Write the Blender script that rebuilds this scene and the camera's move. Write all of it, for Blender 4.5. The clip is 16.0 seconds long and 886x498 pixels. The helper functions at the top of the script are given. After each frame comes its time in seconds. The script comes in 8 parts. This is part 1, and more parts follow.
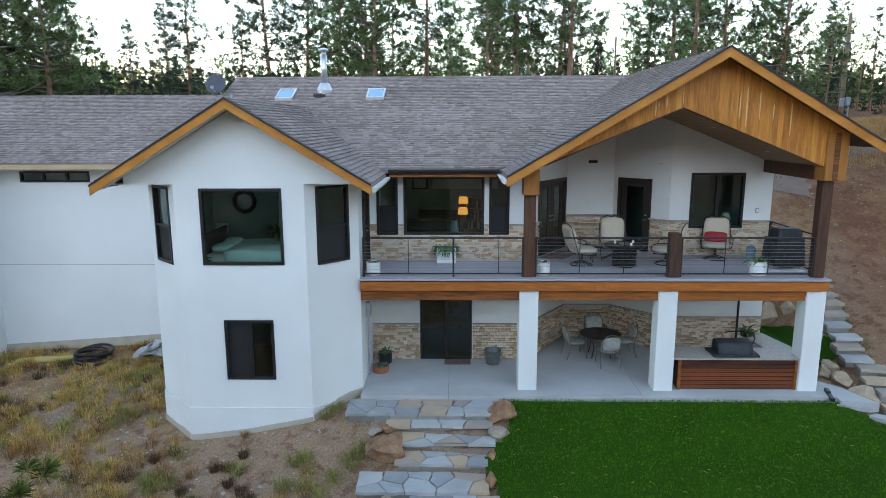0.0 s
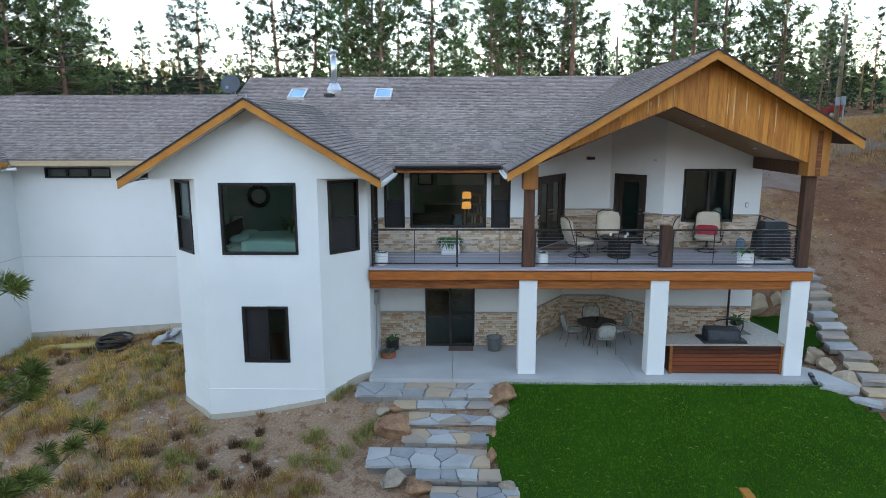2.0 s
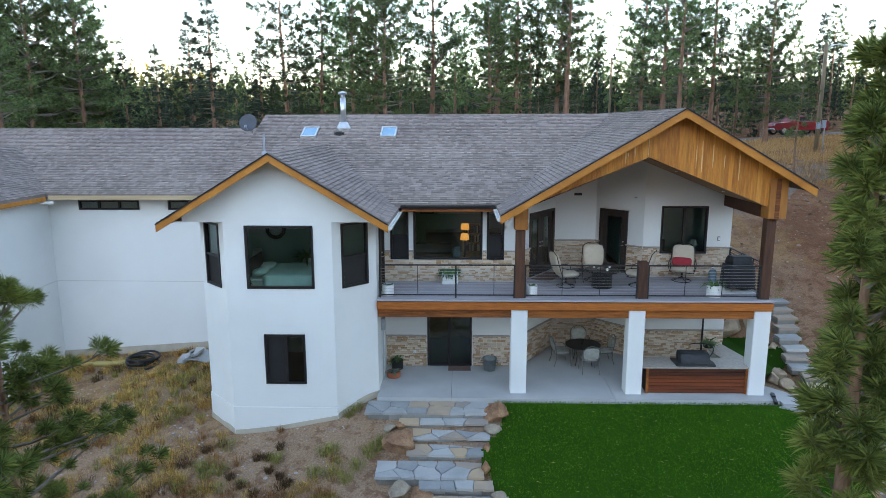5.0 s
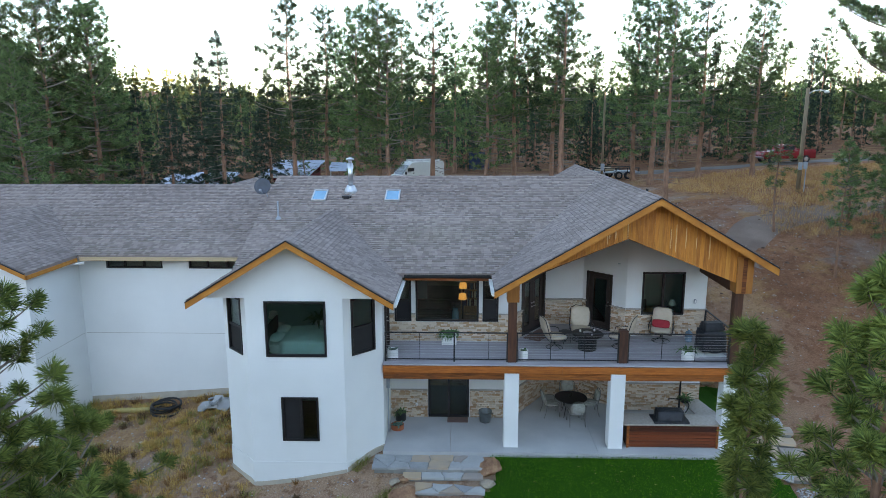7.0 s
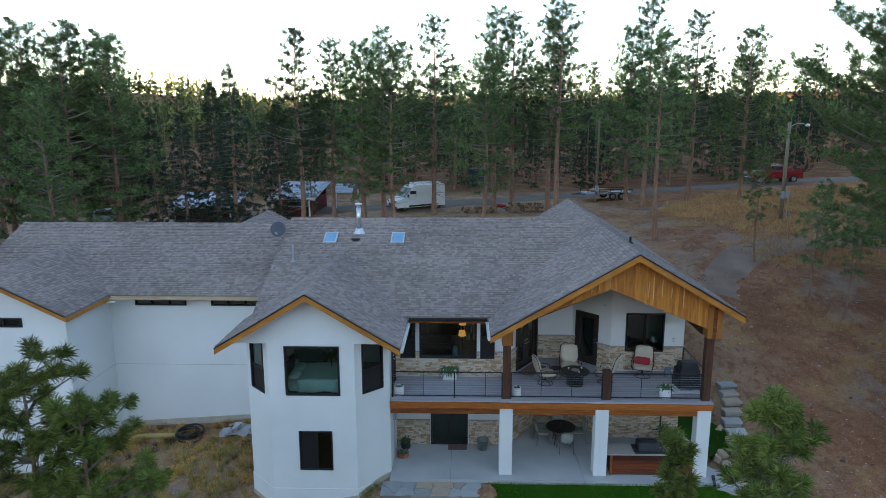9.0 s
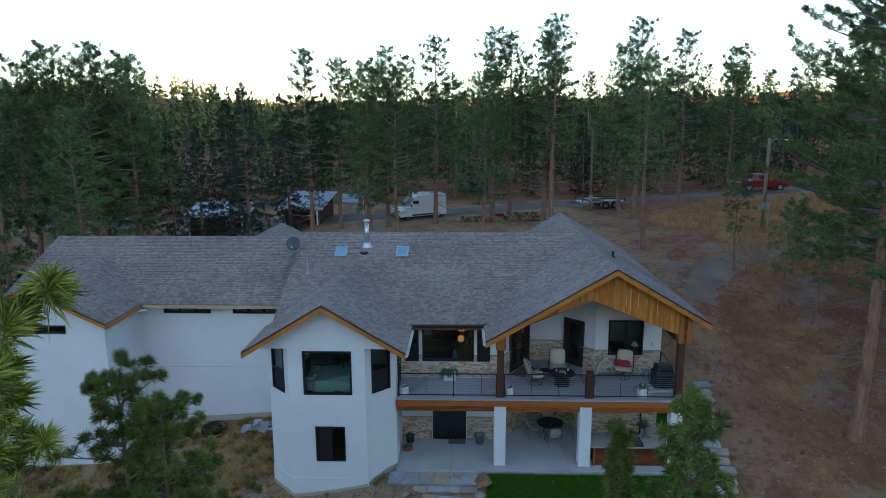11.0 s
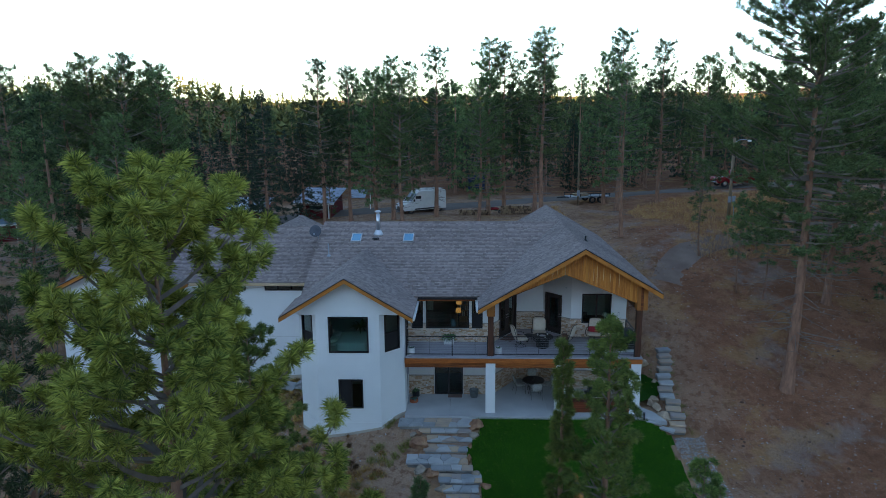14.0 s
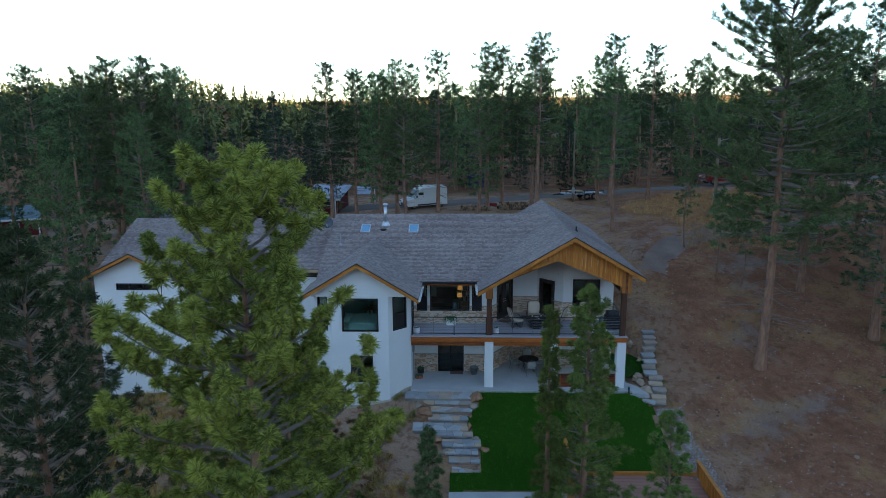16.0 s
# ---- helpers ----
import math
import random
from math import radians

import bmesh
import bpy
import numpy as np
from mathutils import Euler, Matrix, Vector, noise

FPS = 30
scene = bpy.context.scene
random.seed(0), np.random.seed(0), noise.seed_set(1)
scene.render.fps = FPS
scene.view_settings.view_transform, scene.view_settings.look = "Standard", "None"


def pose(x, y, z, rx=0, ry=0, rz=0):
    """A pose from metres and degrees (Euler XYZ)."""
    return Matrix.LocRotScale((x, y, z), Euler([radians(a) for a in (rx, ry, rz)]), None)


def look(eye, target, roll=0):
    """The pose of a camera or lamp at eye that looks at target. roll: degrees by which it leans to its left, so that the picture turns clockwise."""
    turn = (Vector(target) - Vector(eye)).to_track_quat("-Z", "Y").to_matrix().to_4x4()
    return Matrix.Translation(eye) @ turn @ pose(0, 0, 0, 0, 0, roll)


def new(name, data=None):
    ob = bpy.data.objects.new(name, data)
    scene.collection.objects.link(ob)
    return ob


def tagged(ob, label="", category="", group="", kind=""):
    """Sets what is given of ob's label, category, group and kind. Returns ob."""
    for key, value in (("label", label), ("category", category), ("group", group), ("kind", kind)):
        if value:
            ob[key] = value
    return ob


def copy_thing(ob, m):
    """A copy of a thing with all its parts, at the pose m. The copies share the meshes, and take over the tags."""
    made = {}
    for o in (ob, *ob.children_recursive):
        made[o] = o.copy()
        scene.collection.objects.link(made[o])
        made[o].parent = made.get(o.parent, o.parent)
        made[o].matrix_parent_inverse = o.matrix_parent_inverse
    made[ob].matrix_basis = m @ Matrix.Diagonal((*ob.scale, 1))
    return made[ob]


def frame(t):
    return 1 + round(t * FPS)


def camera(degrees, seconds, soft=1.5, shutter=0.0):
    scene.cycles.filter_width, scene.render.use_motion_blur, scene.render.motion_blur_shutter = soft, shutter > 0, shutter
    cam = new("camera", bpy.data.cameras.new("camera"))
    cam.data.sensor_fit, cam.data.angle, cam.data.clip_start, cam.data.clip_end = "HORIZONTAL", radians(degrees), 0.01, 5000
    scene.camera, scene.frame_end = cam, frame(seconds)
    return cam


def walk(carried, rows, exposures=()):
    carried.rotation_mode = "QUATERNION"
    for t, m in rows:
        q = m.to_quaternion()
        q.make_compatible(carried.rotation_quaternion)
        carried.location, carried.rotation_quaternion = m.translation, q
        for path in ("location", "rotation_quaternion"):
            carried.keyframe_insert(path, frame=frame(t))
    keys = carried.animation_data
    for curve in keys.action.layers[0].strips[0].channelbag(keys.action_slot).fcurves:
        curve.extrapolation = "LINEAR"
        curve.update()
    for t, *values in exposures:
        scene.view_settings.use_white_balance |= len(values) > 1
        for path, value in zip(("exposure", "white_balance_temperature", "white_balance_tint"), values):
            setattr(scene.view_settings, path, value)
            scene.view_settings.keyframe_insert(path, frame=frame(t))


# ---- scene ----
cam = camera(68.2, 16.0, soft=0.75)

PATH = [
    (0, (-1.694, -16.976, 7.166), (-1.734, -15.012, 6.793), -0.2),
    (0.5, (-1.693, -17.221, 7.17), (-1.745, -15.257, 6.795), -0.2),
    (1, (-1.708, -17.476, 7.152), (-1.76, -15.512, 6.777), -0.3),
    (1.5, (-1.695, -17.756, 7.15), (-1.747, -15.792, 6.774), -0.3),
    (2, (-1.663, -18.049, 7.149), (-1.717, -16.086, 6.773), -0.2),
    (2.5, (-1.637, -18.337, 7.156), (-1.692, -16.374, 6.779), -0.2),
    (3, (-1.612, -18.622, 7.191), (-1.668, -16.659, 6.811), -0.2),
    (3.5, (-1.604, -18.923, 7.187), (-1.66, -16.96, 6.807), -0.2),
    (4, (-1.601, -19.287, 7.337), (-1.656, -17.323, 6.961), -0.2),
    (4.2, (-1.6, -19.43, 7.46), (-1.655, -17.467, 7.084), -0.2),
    (6.3, (-1.566, -21.043, 10.712), (-1.622, -19.08, 10.329), -0.0),
    (6.5, (-1.562, -21.234, 10.85), (-1.616, -19.271, 10.472), -0.0),
    (7, (-1.529, -21.643, 11.422), (-1.585, -19.681, 11.04), -0.1),
    (7.5, (-1.502, -22.105, 11.955), (-1.56, -20.143, 11.574), -0.0),
    (8, (-1.512, -22.587, 12.552), (-1.569, -20.626, 12.166), -0.1),
    (8.5, (-1.503, -23.138, 13.134), (-1.559, -21.176, 12.748), -0.1),
    (9, (-1.491, -23.707, 13.806), (-1.549, -21.746, 13.416), -0.1),
    (9.2, (-1.474, -23.928, 14.027), (-1.532, -21.967, 13.637), -0.1),
    (11.3, (-1.28, -27.075, 15.14), (-1.345, -25.114, 14.75), -0.25),
    (11.5, (-1.244, -27.432, 15.216), (-1.307, -25.472, 14.826), -0.3),
    (12, (-1.147, -28.393, 15.359), (-1.212, -26.433, 14.968), -0.3),
    (12.5, (-1.073, -29.356, 15.456), (-1.14, -27.396, 15.063), -0.3),
    (13, (-1.018, -30.436, 15.463), (-1.086, -28.476, 15.071), -0.4),
    (13.5, (-1.037, -31.509, 15.489), (-1.106, -29.549, 15.095), -0.4),
    (14, (-1.108, -32.528, 15.51), (-1.174, -30.568, 15.113), -0.4),
    (14.5, (-1.105, -33.563, 15.511), (-1.172, -31.604, 15.114), -0.4),
    (15, (-1.123, -34.465, 15.498), (-1.19, -32.506, 15.101), -0.4),
    (15.5, (-1.144, -35.265, 15.496), (-1.211, -33.305, 15.101), -0.4),
    (16, (-1.2, -35.984, 15.522), (-1.264, -34.025, 15.126), -0.3),
]
EXPOSURES = [(0.0, 3.86, 8950, 18), (4.0, 3.90, 8850, 18), (7.0, 3.74, 8450, 16), (9.0, 3.24, 8000, 14), (12.5, 2.70, 6950, 12), (16.0, 2.74, 6850, 12)]
walk(cam, [(r[0], look(*r[1:])) for r in PATH], EXPOSURES)

# ---- world and light ----
SUN_EL, SUN_AZ = 7.0, 188.0     # low sun behind the camera, hidden from the house by a ridge
world = bpy.data.worlds.new("sky_world")
scene.world = world
world.use_nodes = True
wn = world.node_tree
sky = wn.nodes.new("ShaderNodeTexSky")
sky.sky_type = "NISHITA"
sky.sun_disc = False
sky.sun_elevation = radians(SUN_EL)
sky.sun_rotation = radians(SUN_AZ)
sky.altitude = 2200
sky.air_density, sky.dust_density, sky.ozone_density = 1.0, 0.6, 1.6
wn.links.new(sky.outputs["Color"], wn.nodes["Background"].inputs["Color"])
wn.nodes["Background"].inputs["Strength"].default_value = 0.10

sun_data = bpy.data.lights.new("sun", "SUN")
sun_data.energy, sun_data.angle, sun_data.color = 4.0, radians(0.5), (1.0, 0.77, 0.47)
sun = new("sun", sun_data)
az, el = radians(SUN_AZ), radians(SUN_EL)
sun_dir = Vector((math.sin(az) * math.cos(el), math.cos(az) * math.cos(el), math.sin(el)))
sun.matrix_world = look((sun_dir * 50)[:], (0, 0, 0))


# ---- helpers ----
def part(name, bm, material, parent=None, label=""):
    me = bpy.data.meshes.new(name)
    bm.to_mesh(me)
    bm.free()
    ob = new(name, me)
    for m in (material if isinstance(material, (list, tuple)) else [material]):
        me.materials.append(m)
    ob.parent = parent
    if label:
        ob["label"] = label
    return ob


def raw(name, verts, faces, material, parent=None, label="", smooth=False):
    me = bpy.data.meshes.new(name)
    me.from_pydata(verts, [], faces)
    me.update()
    if smooth:
        me.polygons.foreach_set("use_smooth", [True] * len(me.polygons))
    ob = new(name, me)
    me.materials.append(material)
    ob.parent = parent
    if label:
        ob["label"] = label
    return ob


def thing(name, label, category, group="", kind="", at=(0, 0, 0), rz=0.0):
    ob = new(name)
    ob.matrix_world = pose(*at, 0, 0, rz)
    ob.empty_display_size = 0.1
    return tagged(ob, label, category, group, kind)


def box(bm, x0, y0, z0, x1, y1, z1, bev=0.0, m=None):
    r = bmesh.ops.create_cube(bm, size=1.0)
    vs = r["verts"]
    for v in vs:
        v.co = Vector(((x0 + x1) / 2 + v.co.x * (x1 - x0), (y0 + y1) / 2 + v.co.y * (y1 - y0), (z0 + z1) / 2 + v.co.z * (z1 - z0)))
    if bev > 0:
        es = list({e for v in vs for e in v.link_edges})
        g = bmesh.ops.bevel(bm, geom=es, offset=bev, segments=1, affect="EDGES", profile=0.5)
        vs = list({v for f in g["faces"] for v in f.verts} | {v for v in vs if v.is_valid})
    if m is not None:
        bmesh.ops.transform(bm, matrix=m, verts=vs)
    return vs


def bmbox(*a, **k):
    bm = bmesh.new()
    box(bm, *a, **k)
    return bm


def tube(bm, p, q, r0, r1=None, seg=8, caps=True):
    p, q = Vector(p), Vector(q)
    d = q - p
    r = bmesh.ops.create_cone(bm, cap_ends=caps, segments=seg, radius1=r0, radius2=r0 if r1 is None else r1, depth=d.length)
    m = Matrix.Translation((p + q) / 2) @ d.to_track_quat("Z", "Y").to_matrix().to_4x4()
    bmesh.ops.transform(bm, matrix=m, verts=r["verts"])
    return r["verts"]


def lathe(bm, prof, seg=20, at=(0, 0, 0)):
    rings = []
    for r, z in prof:
        rings.append([bm.verts.new((at[0] + r * math.cos(6.28318 * i / seg), at[1] + r * math.sin(6.28318 * i / seg), at[2] + z)) for i in range(seg)])
    for a, b in zip(rings, rings[1:]):
        for i in range(seg):
            bm.faces.new((a[i], a[(i + 1) % seg], b[(i + 1) % seg], b[i]))
    bm.faces.new(rings[0][::-1])
    bm.faces.new(rings[-1])


def prism(bm, pts, lo, hi, axis="y"):
    """A flat outline pushed along an axis from lo to hi."""
    def at(p, v):
        return {"y": (p[0], v, p[1]), "x": (v, p[0], p[1]), "z": (p[0], p[1], v)}[axis]
    a = [bm.verts.new(at(p, lo)) for p in pts]
    b = [bm.verts.new(at(p, hi)) for p in pts]
    n = len(pts)
    bm.faces.new(a)
    bm.faces.new(b[::-1])
    for i in range(n):
        bm.faces.new((a[(i + 1) % n], a[i], b[i], b[(i + 1) % n]))
    bmesh.ops.recalc_face_normals(bm, faces=bm.faces[:])


def smooth(ob):
    ob.data.polygons.foreach_set("use_smooth", [True] * len(ob.data.polygons))
    return ob


# ---- materials ----
def mat(name, c1, c2=None, rough=0.8, metal=0.0, scale=4.0, fine=40.0, bump=0.2, bump_scale=60.0, spec=0.4, isl=0.0, obj=0.0, stretch=(1, 1, 1), dist=0.01, c3=None):
    """Two-scale varied surface: large stains between c1 and c2, fine grain, bump; isl / obj: spread per loose piece / per object."""
    m = bpy.data.materials.new(name)
    m.use_nodes = True
    nt = m.node_tree
    L = nt.links.new
    b = nt.nodes["Principled BSDF"]
    b.inputs["Roughness"].default_value = rough
    b.inputs["Metallic"].default_value = metal
    b.inputs["Specular IOR Level"].default_value = spec
    tc = nt.nodes.new("ShaderNodeTexCoord")
    mp = nt.nodes.new("ShaderNodeMapping")
    mp.inputs["Scale"].default_value = stretch
    L(tc.outputs["Object"], mp.inputs["Vector"])
    n1 = nt.nodes.new("ShaderNodeTexNoise")
    n1.inputs["Scale"].default_value = scale
    n1.inputs["Detail"].default_value = 4
    n2 = nt.nodes.new("ShaderNodeTexNoise")
    n2.inputs["Scale"].default_value = fine
    n2.inputs["Detail"].default_value = 3
    L(mp.outputs[0], n1.inputs["Vector"])
    L(mp.outputs[0], n2.inputs["Vector"])
    c2 = c2 or tuple(v * 0.8 for v in c1)
    mx = nt.nodes.new("ShaderNodeMath")
    mx.operation = "MULTIPLY_ADD"
    L(n2.outputs["Fac"], mx.inputs[0])
    mx.inputs[1].default_value = 0.45
    ad = nt.nodes.new("ShaderNodeMath")
    ad.operation = "MULTIPLY_ADD"
    L(n1.outputs["Fac"], ad.inputs[0])
    ad.inputs[1].default_value = 1.1
    ad.inputs[2].default_value = -0.28
    L(ad.outputs[0], mx.inputs[2])
    fac = mx.outputs[0]
    if isl or obj:
        src = nt.nodes.new("ShaderNodeNewGeometry").outputs["Random Per Island"] if isl else nt.nodes.new("ShaderNodeObjectInfo").outputs["Random"]
        k = nt.nodes.new("ShaderNodeMath")
        k.operation = "MULTIPLY_ADD"
        L(src, k.inputs[0])
        k.inputs[1].default_value = 2 * (isl or obj)
        k2 = nt.nodes.new("ShaderNodeMath")
        k2.operation = "MULTIPLY_ADD"
        L(fac, k2.inputs[0])
        k2.inputs[1].default_value = 1.0 - 0.6 * (isl or obj)
        k2.inputs[2].default_value = -0.7 * (isl or obj)
        L(k2.outputs[0], k.inputs[2])
        fac = k.outputs[0]
    cr = nt.nodes.new("ShaderNodeValToRGB")
    cr.color_ramp.elements[0].position, cr.color_ramp.elements[1].position = 0.2, 0.8
    cr.color_ramp.elements[0].color = (*c2, 1)
    cr.color_ramp.elements[1].color = (*c1, 1)
    if c3:
        e = cr.color_ramp.elements.new(0.5)
        e.color = (*c3, 1)
    L(fac, cr.inputs["Fac"])
    L(cr.outputs["Color"], b.inputs["Base Color"])
    if bump:
        n3 = nt.nodes.new("ShaderNodeTexNoise")
        n3.inputs["Scale"].default_value = bump_scale
        n3.inputs["Detail"].default_value = 4
        L(mp.outputs[0], n3.inputs["Vector"])
        bp = nt.nodes.new("ShaderNodeBump")
        bp.inputs["Strength"].default_value = bump
        bp.inputs["Distance"].default_value = dist
        L(n3.outputs["Fac"], bp.inputs["Height"])
        L(bp.outputs["Normal"], b.inputs["Normal"])
    return m


def emit(name, c, s):
    m = bpy.data.materials.new(name)
    m.use_nodes = True
    b = m.node_tree.nodes["Principled BSDF"]
    b.inputs["Base Color"].default_value = (*c, 1)
    b.inputs["Emission Color"].default_value = (*c, 1)
    b.inputs["Emission Strength"].default_value = s
    return m


def glass(name, tint=(0.75, 0.88, 0.84)):
    m = bpy.data.materials.new(name)
    m.use_nodes = True
    b = m.node_tree.nodes["Principled BSDF"]
    b.inputs["Base Color"].default_value = (*tint, 1)
    b.inputs["Roughness"].default_value = 0.02
    b.inputs["Transmission Weight"].default_value = 1.0
    b.inputs["IOR"].default_value = 1.45
    return m


STUCCO = mat("stucco", (0.73, 0.74, 0.73), (0.65, 0.66, 0.65), 0.92, scale=0.5, fine=120, bump=0.25, bump_scale=180, spec=0.2, dist=0.004)
CONCRETE = mat("concrete", (0.46, 0.46, 0.45), (0.36, 0.36, 0.36), 0.85, scale=0.8, fine=60, bump=0.15, bump_scale=90)
FOUND = mat("foundation_concrete", (0.42, 0.40, 0.36), (0.30, 0.28, 0.25), 0.9, scale=2, fine=50)
CEDAR = mat("cedar", (0.43, 0.165, 0.035), (0.24, 0.08, 0.017), 0.6, scale=1.2, fine=14, bump=0.3, bump_scale=30, stretch=(6, 6, 0.7), isl=0.3)
CEDARX = mat("cedar_beam", (0.44, 0.125, 0.022), (0.10, 0.026, 0.007), 0.6, scale=3.2, fine=14, bump=0.3, bump_scale=30, stretch=(0.6, 7, 7), obj=0.2)
CEDARL = mat("light_cedar_beam", (0.50, 0.140, 0.024), (0.20, 0.046, 0.010), 0.6, scale=4, fine=14, bump=0.3, bump_scale=30, stretch=(0.6, 7, 7), obj=0.15)
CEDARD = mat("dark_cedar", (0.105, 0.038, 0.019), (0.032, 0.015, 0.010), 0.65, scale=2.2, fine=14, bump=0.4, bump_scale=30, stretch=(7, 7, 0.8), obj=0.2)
REDWOOD = mat("redwood_slat", (0.20, 0.042, 0.012), (0.055, 0.013, 0.006), 0.55, scale=1.0, fine=9, bump=0.2, bump_scale=24, stretch=(0.7, 7, 7), obj=0.35)
SHINGLE = mat("asphalt_shingle", (0.345, 0.278, 0.256), (0.205, 0.163, 0.150), 0.95, scale=0.25, fine=40, bump=0.5, bump_scale=220, spec=0.08, isl=0.26, dist=0.004)
STONE = mat("ledge_stone", (0.66, 0.54, 0.43), (0.44, 0.27, 0.16), 0.85, scale=3, fine=30, bump=0.6, bump_scale=50, isl=0.6, c3=(0.54, 0.43, 0.33))
BLACK = mat("black_metal", (0.022, 0.022, 0.024), (0.014, 0.014, 0.016), 0.45, scale=4, fine=30, bump=0.05)
FRAME = mat("dark_bronze_frame", (0.02, 0.019, 0.02), (0.013, 0.013, 0.014), 0.4, scale=3, fine=20, bump=0.03)
STEEL = mat("steel", (0.62, 0.63, 0.65), (0.45, 0.46, 0.48), 0.3, 0.9, scale=5, fine=30, bump=0.05)
WHITE = mat("white_paint", (0.78, 0.78, 0.76), (0.7, 0.7, 0.68), 0.5, scale=3, fine=30, bump=0.04)
DECKB = mat("composite_deck", (0.40, 0.37, 0.39), (0.30, 0.28, 0.30), 0.7, scale=1.5, fine=20, bump=0.2, bump_scale=60, stretch=(0.6, 6, 6), obj=0.25)
CUSH = mat("beige_cushion", (0.56, 0.47, 0.37), (0.46, 0.38, 0.29), 0.9, scale=5, fine=120, bump=0.2, bump_scale=300)
RED = mat("red_fabric", (0.42, 0.03, 0.045), (0.3, 0.02, 0.03), 0.85, scale=6, fine=60)
COVER = mat("black_cover", (0.022, 0.025, 0.03), (0.012, 0.014, 0.018), 0.55, scale=6, fine=30, bump=0.7, bump_scale=7, dist=0.05)
GRANITE = mat("granite", (0.44, 0.385, 0.335), (0.27, 0.23, 0.195), 0.4, scale=12, fine=90, bump=0.02)
FLAG = mat("flagstone", (0.44, 0.44, 0.43), (0.27, 0.28, 0.285), 0.8, scale=1.6, fine=22, bump=0.4, bump_scale=16, obj=0.35)
FLAGT = mat("rust_flagstone", (0.50, 0.36, 0.24), (0.34, 0.29, 0.26), 0.8, scale=2.0, fine=22, bump=0.4, bump_scale=16, obj=0.35)
RISER = mat("riser_block", (0.29, 0.28, 0.265), (0.17, 0.165, 0.155), 0.9, scale=2.5, fine=30, bump=0.5, bump_scale=30, obj=0.3)
BOULDER = mat("boulder", (0.48, 0.29, 0.165), (0.12, 0.052, 0.034), 0.9, scale=2.2, fine=20, bump=0.8, bump_scale=9, dist=0.04, c3=(0.30, 0.155, 0.09))
BOULDERG = mat("grey_boulder", (0.40, 0.33, 0.25), (0.20, 0.16, 0.13), 0.9, scale=2.5, fine=20, bump=0.7, bump_scale=9, dist=0.03)
GLASS = glass("window_glass", (0.70, 0.90, 0.84))
INWALL = mat("room_wall", (0.36, 0.46, 0.45), (0.30, 0.39, 0.38), 0.9, scale=1, fine=30, bump=0.03)
INFLOOR = mat("room_floor", (0.16, 0.10, 0.06), (0.10, 0.06, 0.035), 0.5, scale=1, fine=20, stretch=(1, 6, 1))
CEDARV = mat("cedar_board", (0.64, 0.24, 0.040), (0.31, 0.095, 0.014), 0.6, scale=2.6, fine=12, bump=0.3, bump_scale=30, stretch=(9, 9, 0.7), obj=0.16)
CEDARB = mat("cedar_board_light", (0.66, 0.28, 0.055), (0.42, 0.15, 0.024), 0.6, scale=1.2, fine=12, bump=0.3, bump_scale=30, stretch=(9, 9, 0.7), obj=0.3)
BLEACH = mat("bleached_cedar", (0.72, 0.50, 0.27), (0.55, 0.30, 0.11), 0.7, scale=3, fine=20, stretch=(6, 6, 0.8), bump=0.1)
CEDARR = mat("cedar_barge", (0.56, 0.215, 0.036), (0.36, 0.12, 0.018), 0.6, scale=0.9, fine=10, bump=0.2, bump_scale=30, stretch=(1.5, 8, 3))
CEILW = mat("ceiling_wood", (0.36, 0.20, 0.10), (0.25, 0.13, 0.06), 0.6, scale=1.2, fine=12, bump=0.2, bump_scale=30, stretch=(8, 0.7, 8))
TAN = mat("pale_timber", (0.50, 0.37, 0.23), (0.40, 0.28, 0.16), 0.7, scale=1, fine=12, stretch=(0.6, 8, 8))
CAPS = mat("cap_stone", (0.42, 0.38, 0.34), (0.30, 0.27, 0.24), 0.85, scale=3, fine=30, bump=0.4, bump_scale=30)
STONEO = mat("ledge_stone_piece", (0.66, 0.54, 0.43), (0.44, 0.27, 0.16), 0.85, scale=3, fine=30, bump=0.6, bump_scale=50, obj=0.6, c3=(0.54, 0.43, 0.33))
DOORM = mat("dark_door_wood", (0.045, 0.032, 0.026), (0.028, 0.02, 0.017), 0.5, scale=2, fine=20, stretch=(6, 6, 0.8), bump=0.1)
# opaque pane: teal tint and the sky's blue reflection are put into the colour
SKYGLASS = mat("sky_blue_skylight", (0.14, 0.34, 0.48), (0.10, 0.28, 0.42), 0.06, scale=2, fine=10, bump=0.0, spec=0.8)
PIPEG = mat("grey_pipe", (0.33, 0.36, 0.40), (0.26, 0.29, 0.33), 0.5, scale=4, fine=30, bump=0.03)
DISH = mat("grey_dish", (0.06, 0.07, 0.09), (0.045, 0.05, 0.065), 0.5, scale=4, fine=30, bump=0.03)
REDDECK = mat("pink_deck", (0.36, 0.17, 0.12), (0.25, 0.12, 0.085), 0.7, scale=1.5, fine=20, bump=0.2, stretch=(0.6, 6, 6), obj=0.3)
BRONZE = mat("dark_bronze", (0.05, 0.04, 0.035), (0.03, 0.025, 0.022), 0.45, 0.5, scale=5, fine=30, bump=0.05)
ZINC = mat("galvanised", (0.26, 0.29, 0.29), (0.16, 0.18, 0.18), 0.5, 0.6, scale=6, fine=30, bump=0.1)
RUG = mat("brown_rug", (0.22, 0.13, 0.11), (0.13, 0.08, 0.07), 0.95, scale=8, fine=90)
JUG = mat("blue_plastic", (0.18, 0.26, 0.33), (0.12, 0.19, 0.25), 0.25, scale=4, fine=10, bump=0.02)
BLUET = mat("blue_tarp", (0.03, 0.05, 0.12), (0.02, 0.035, 0.09), 0.6, scale=2, fine=20, bump=0.3, bump_scale=6)


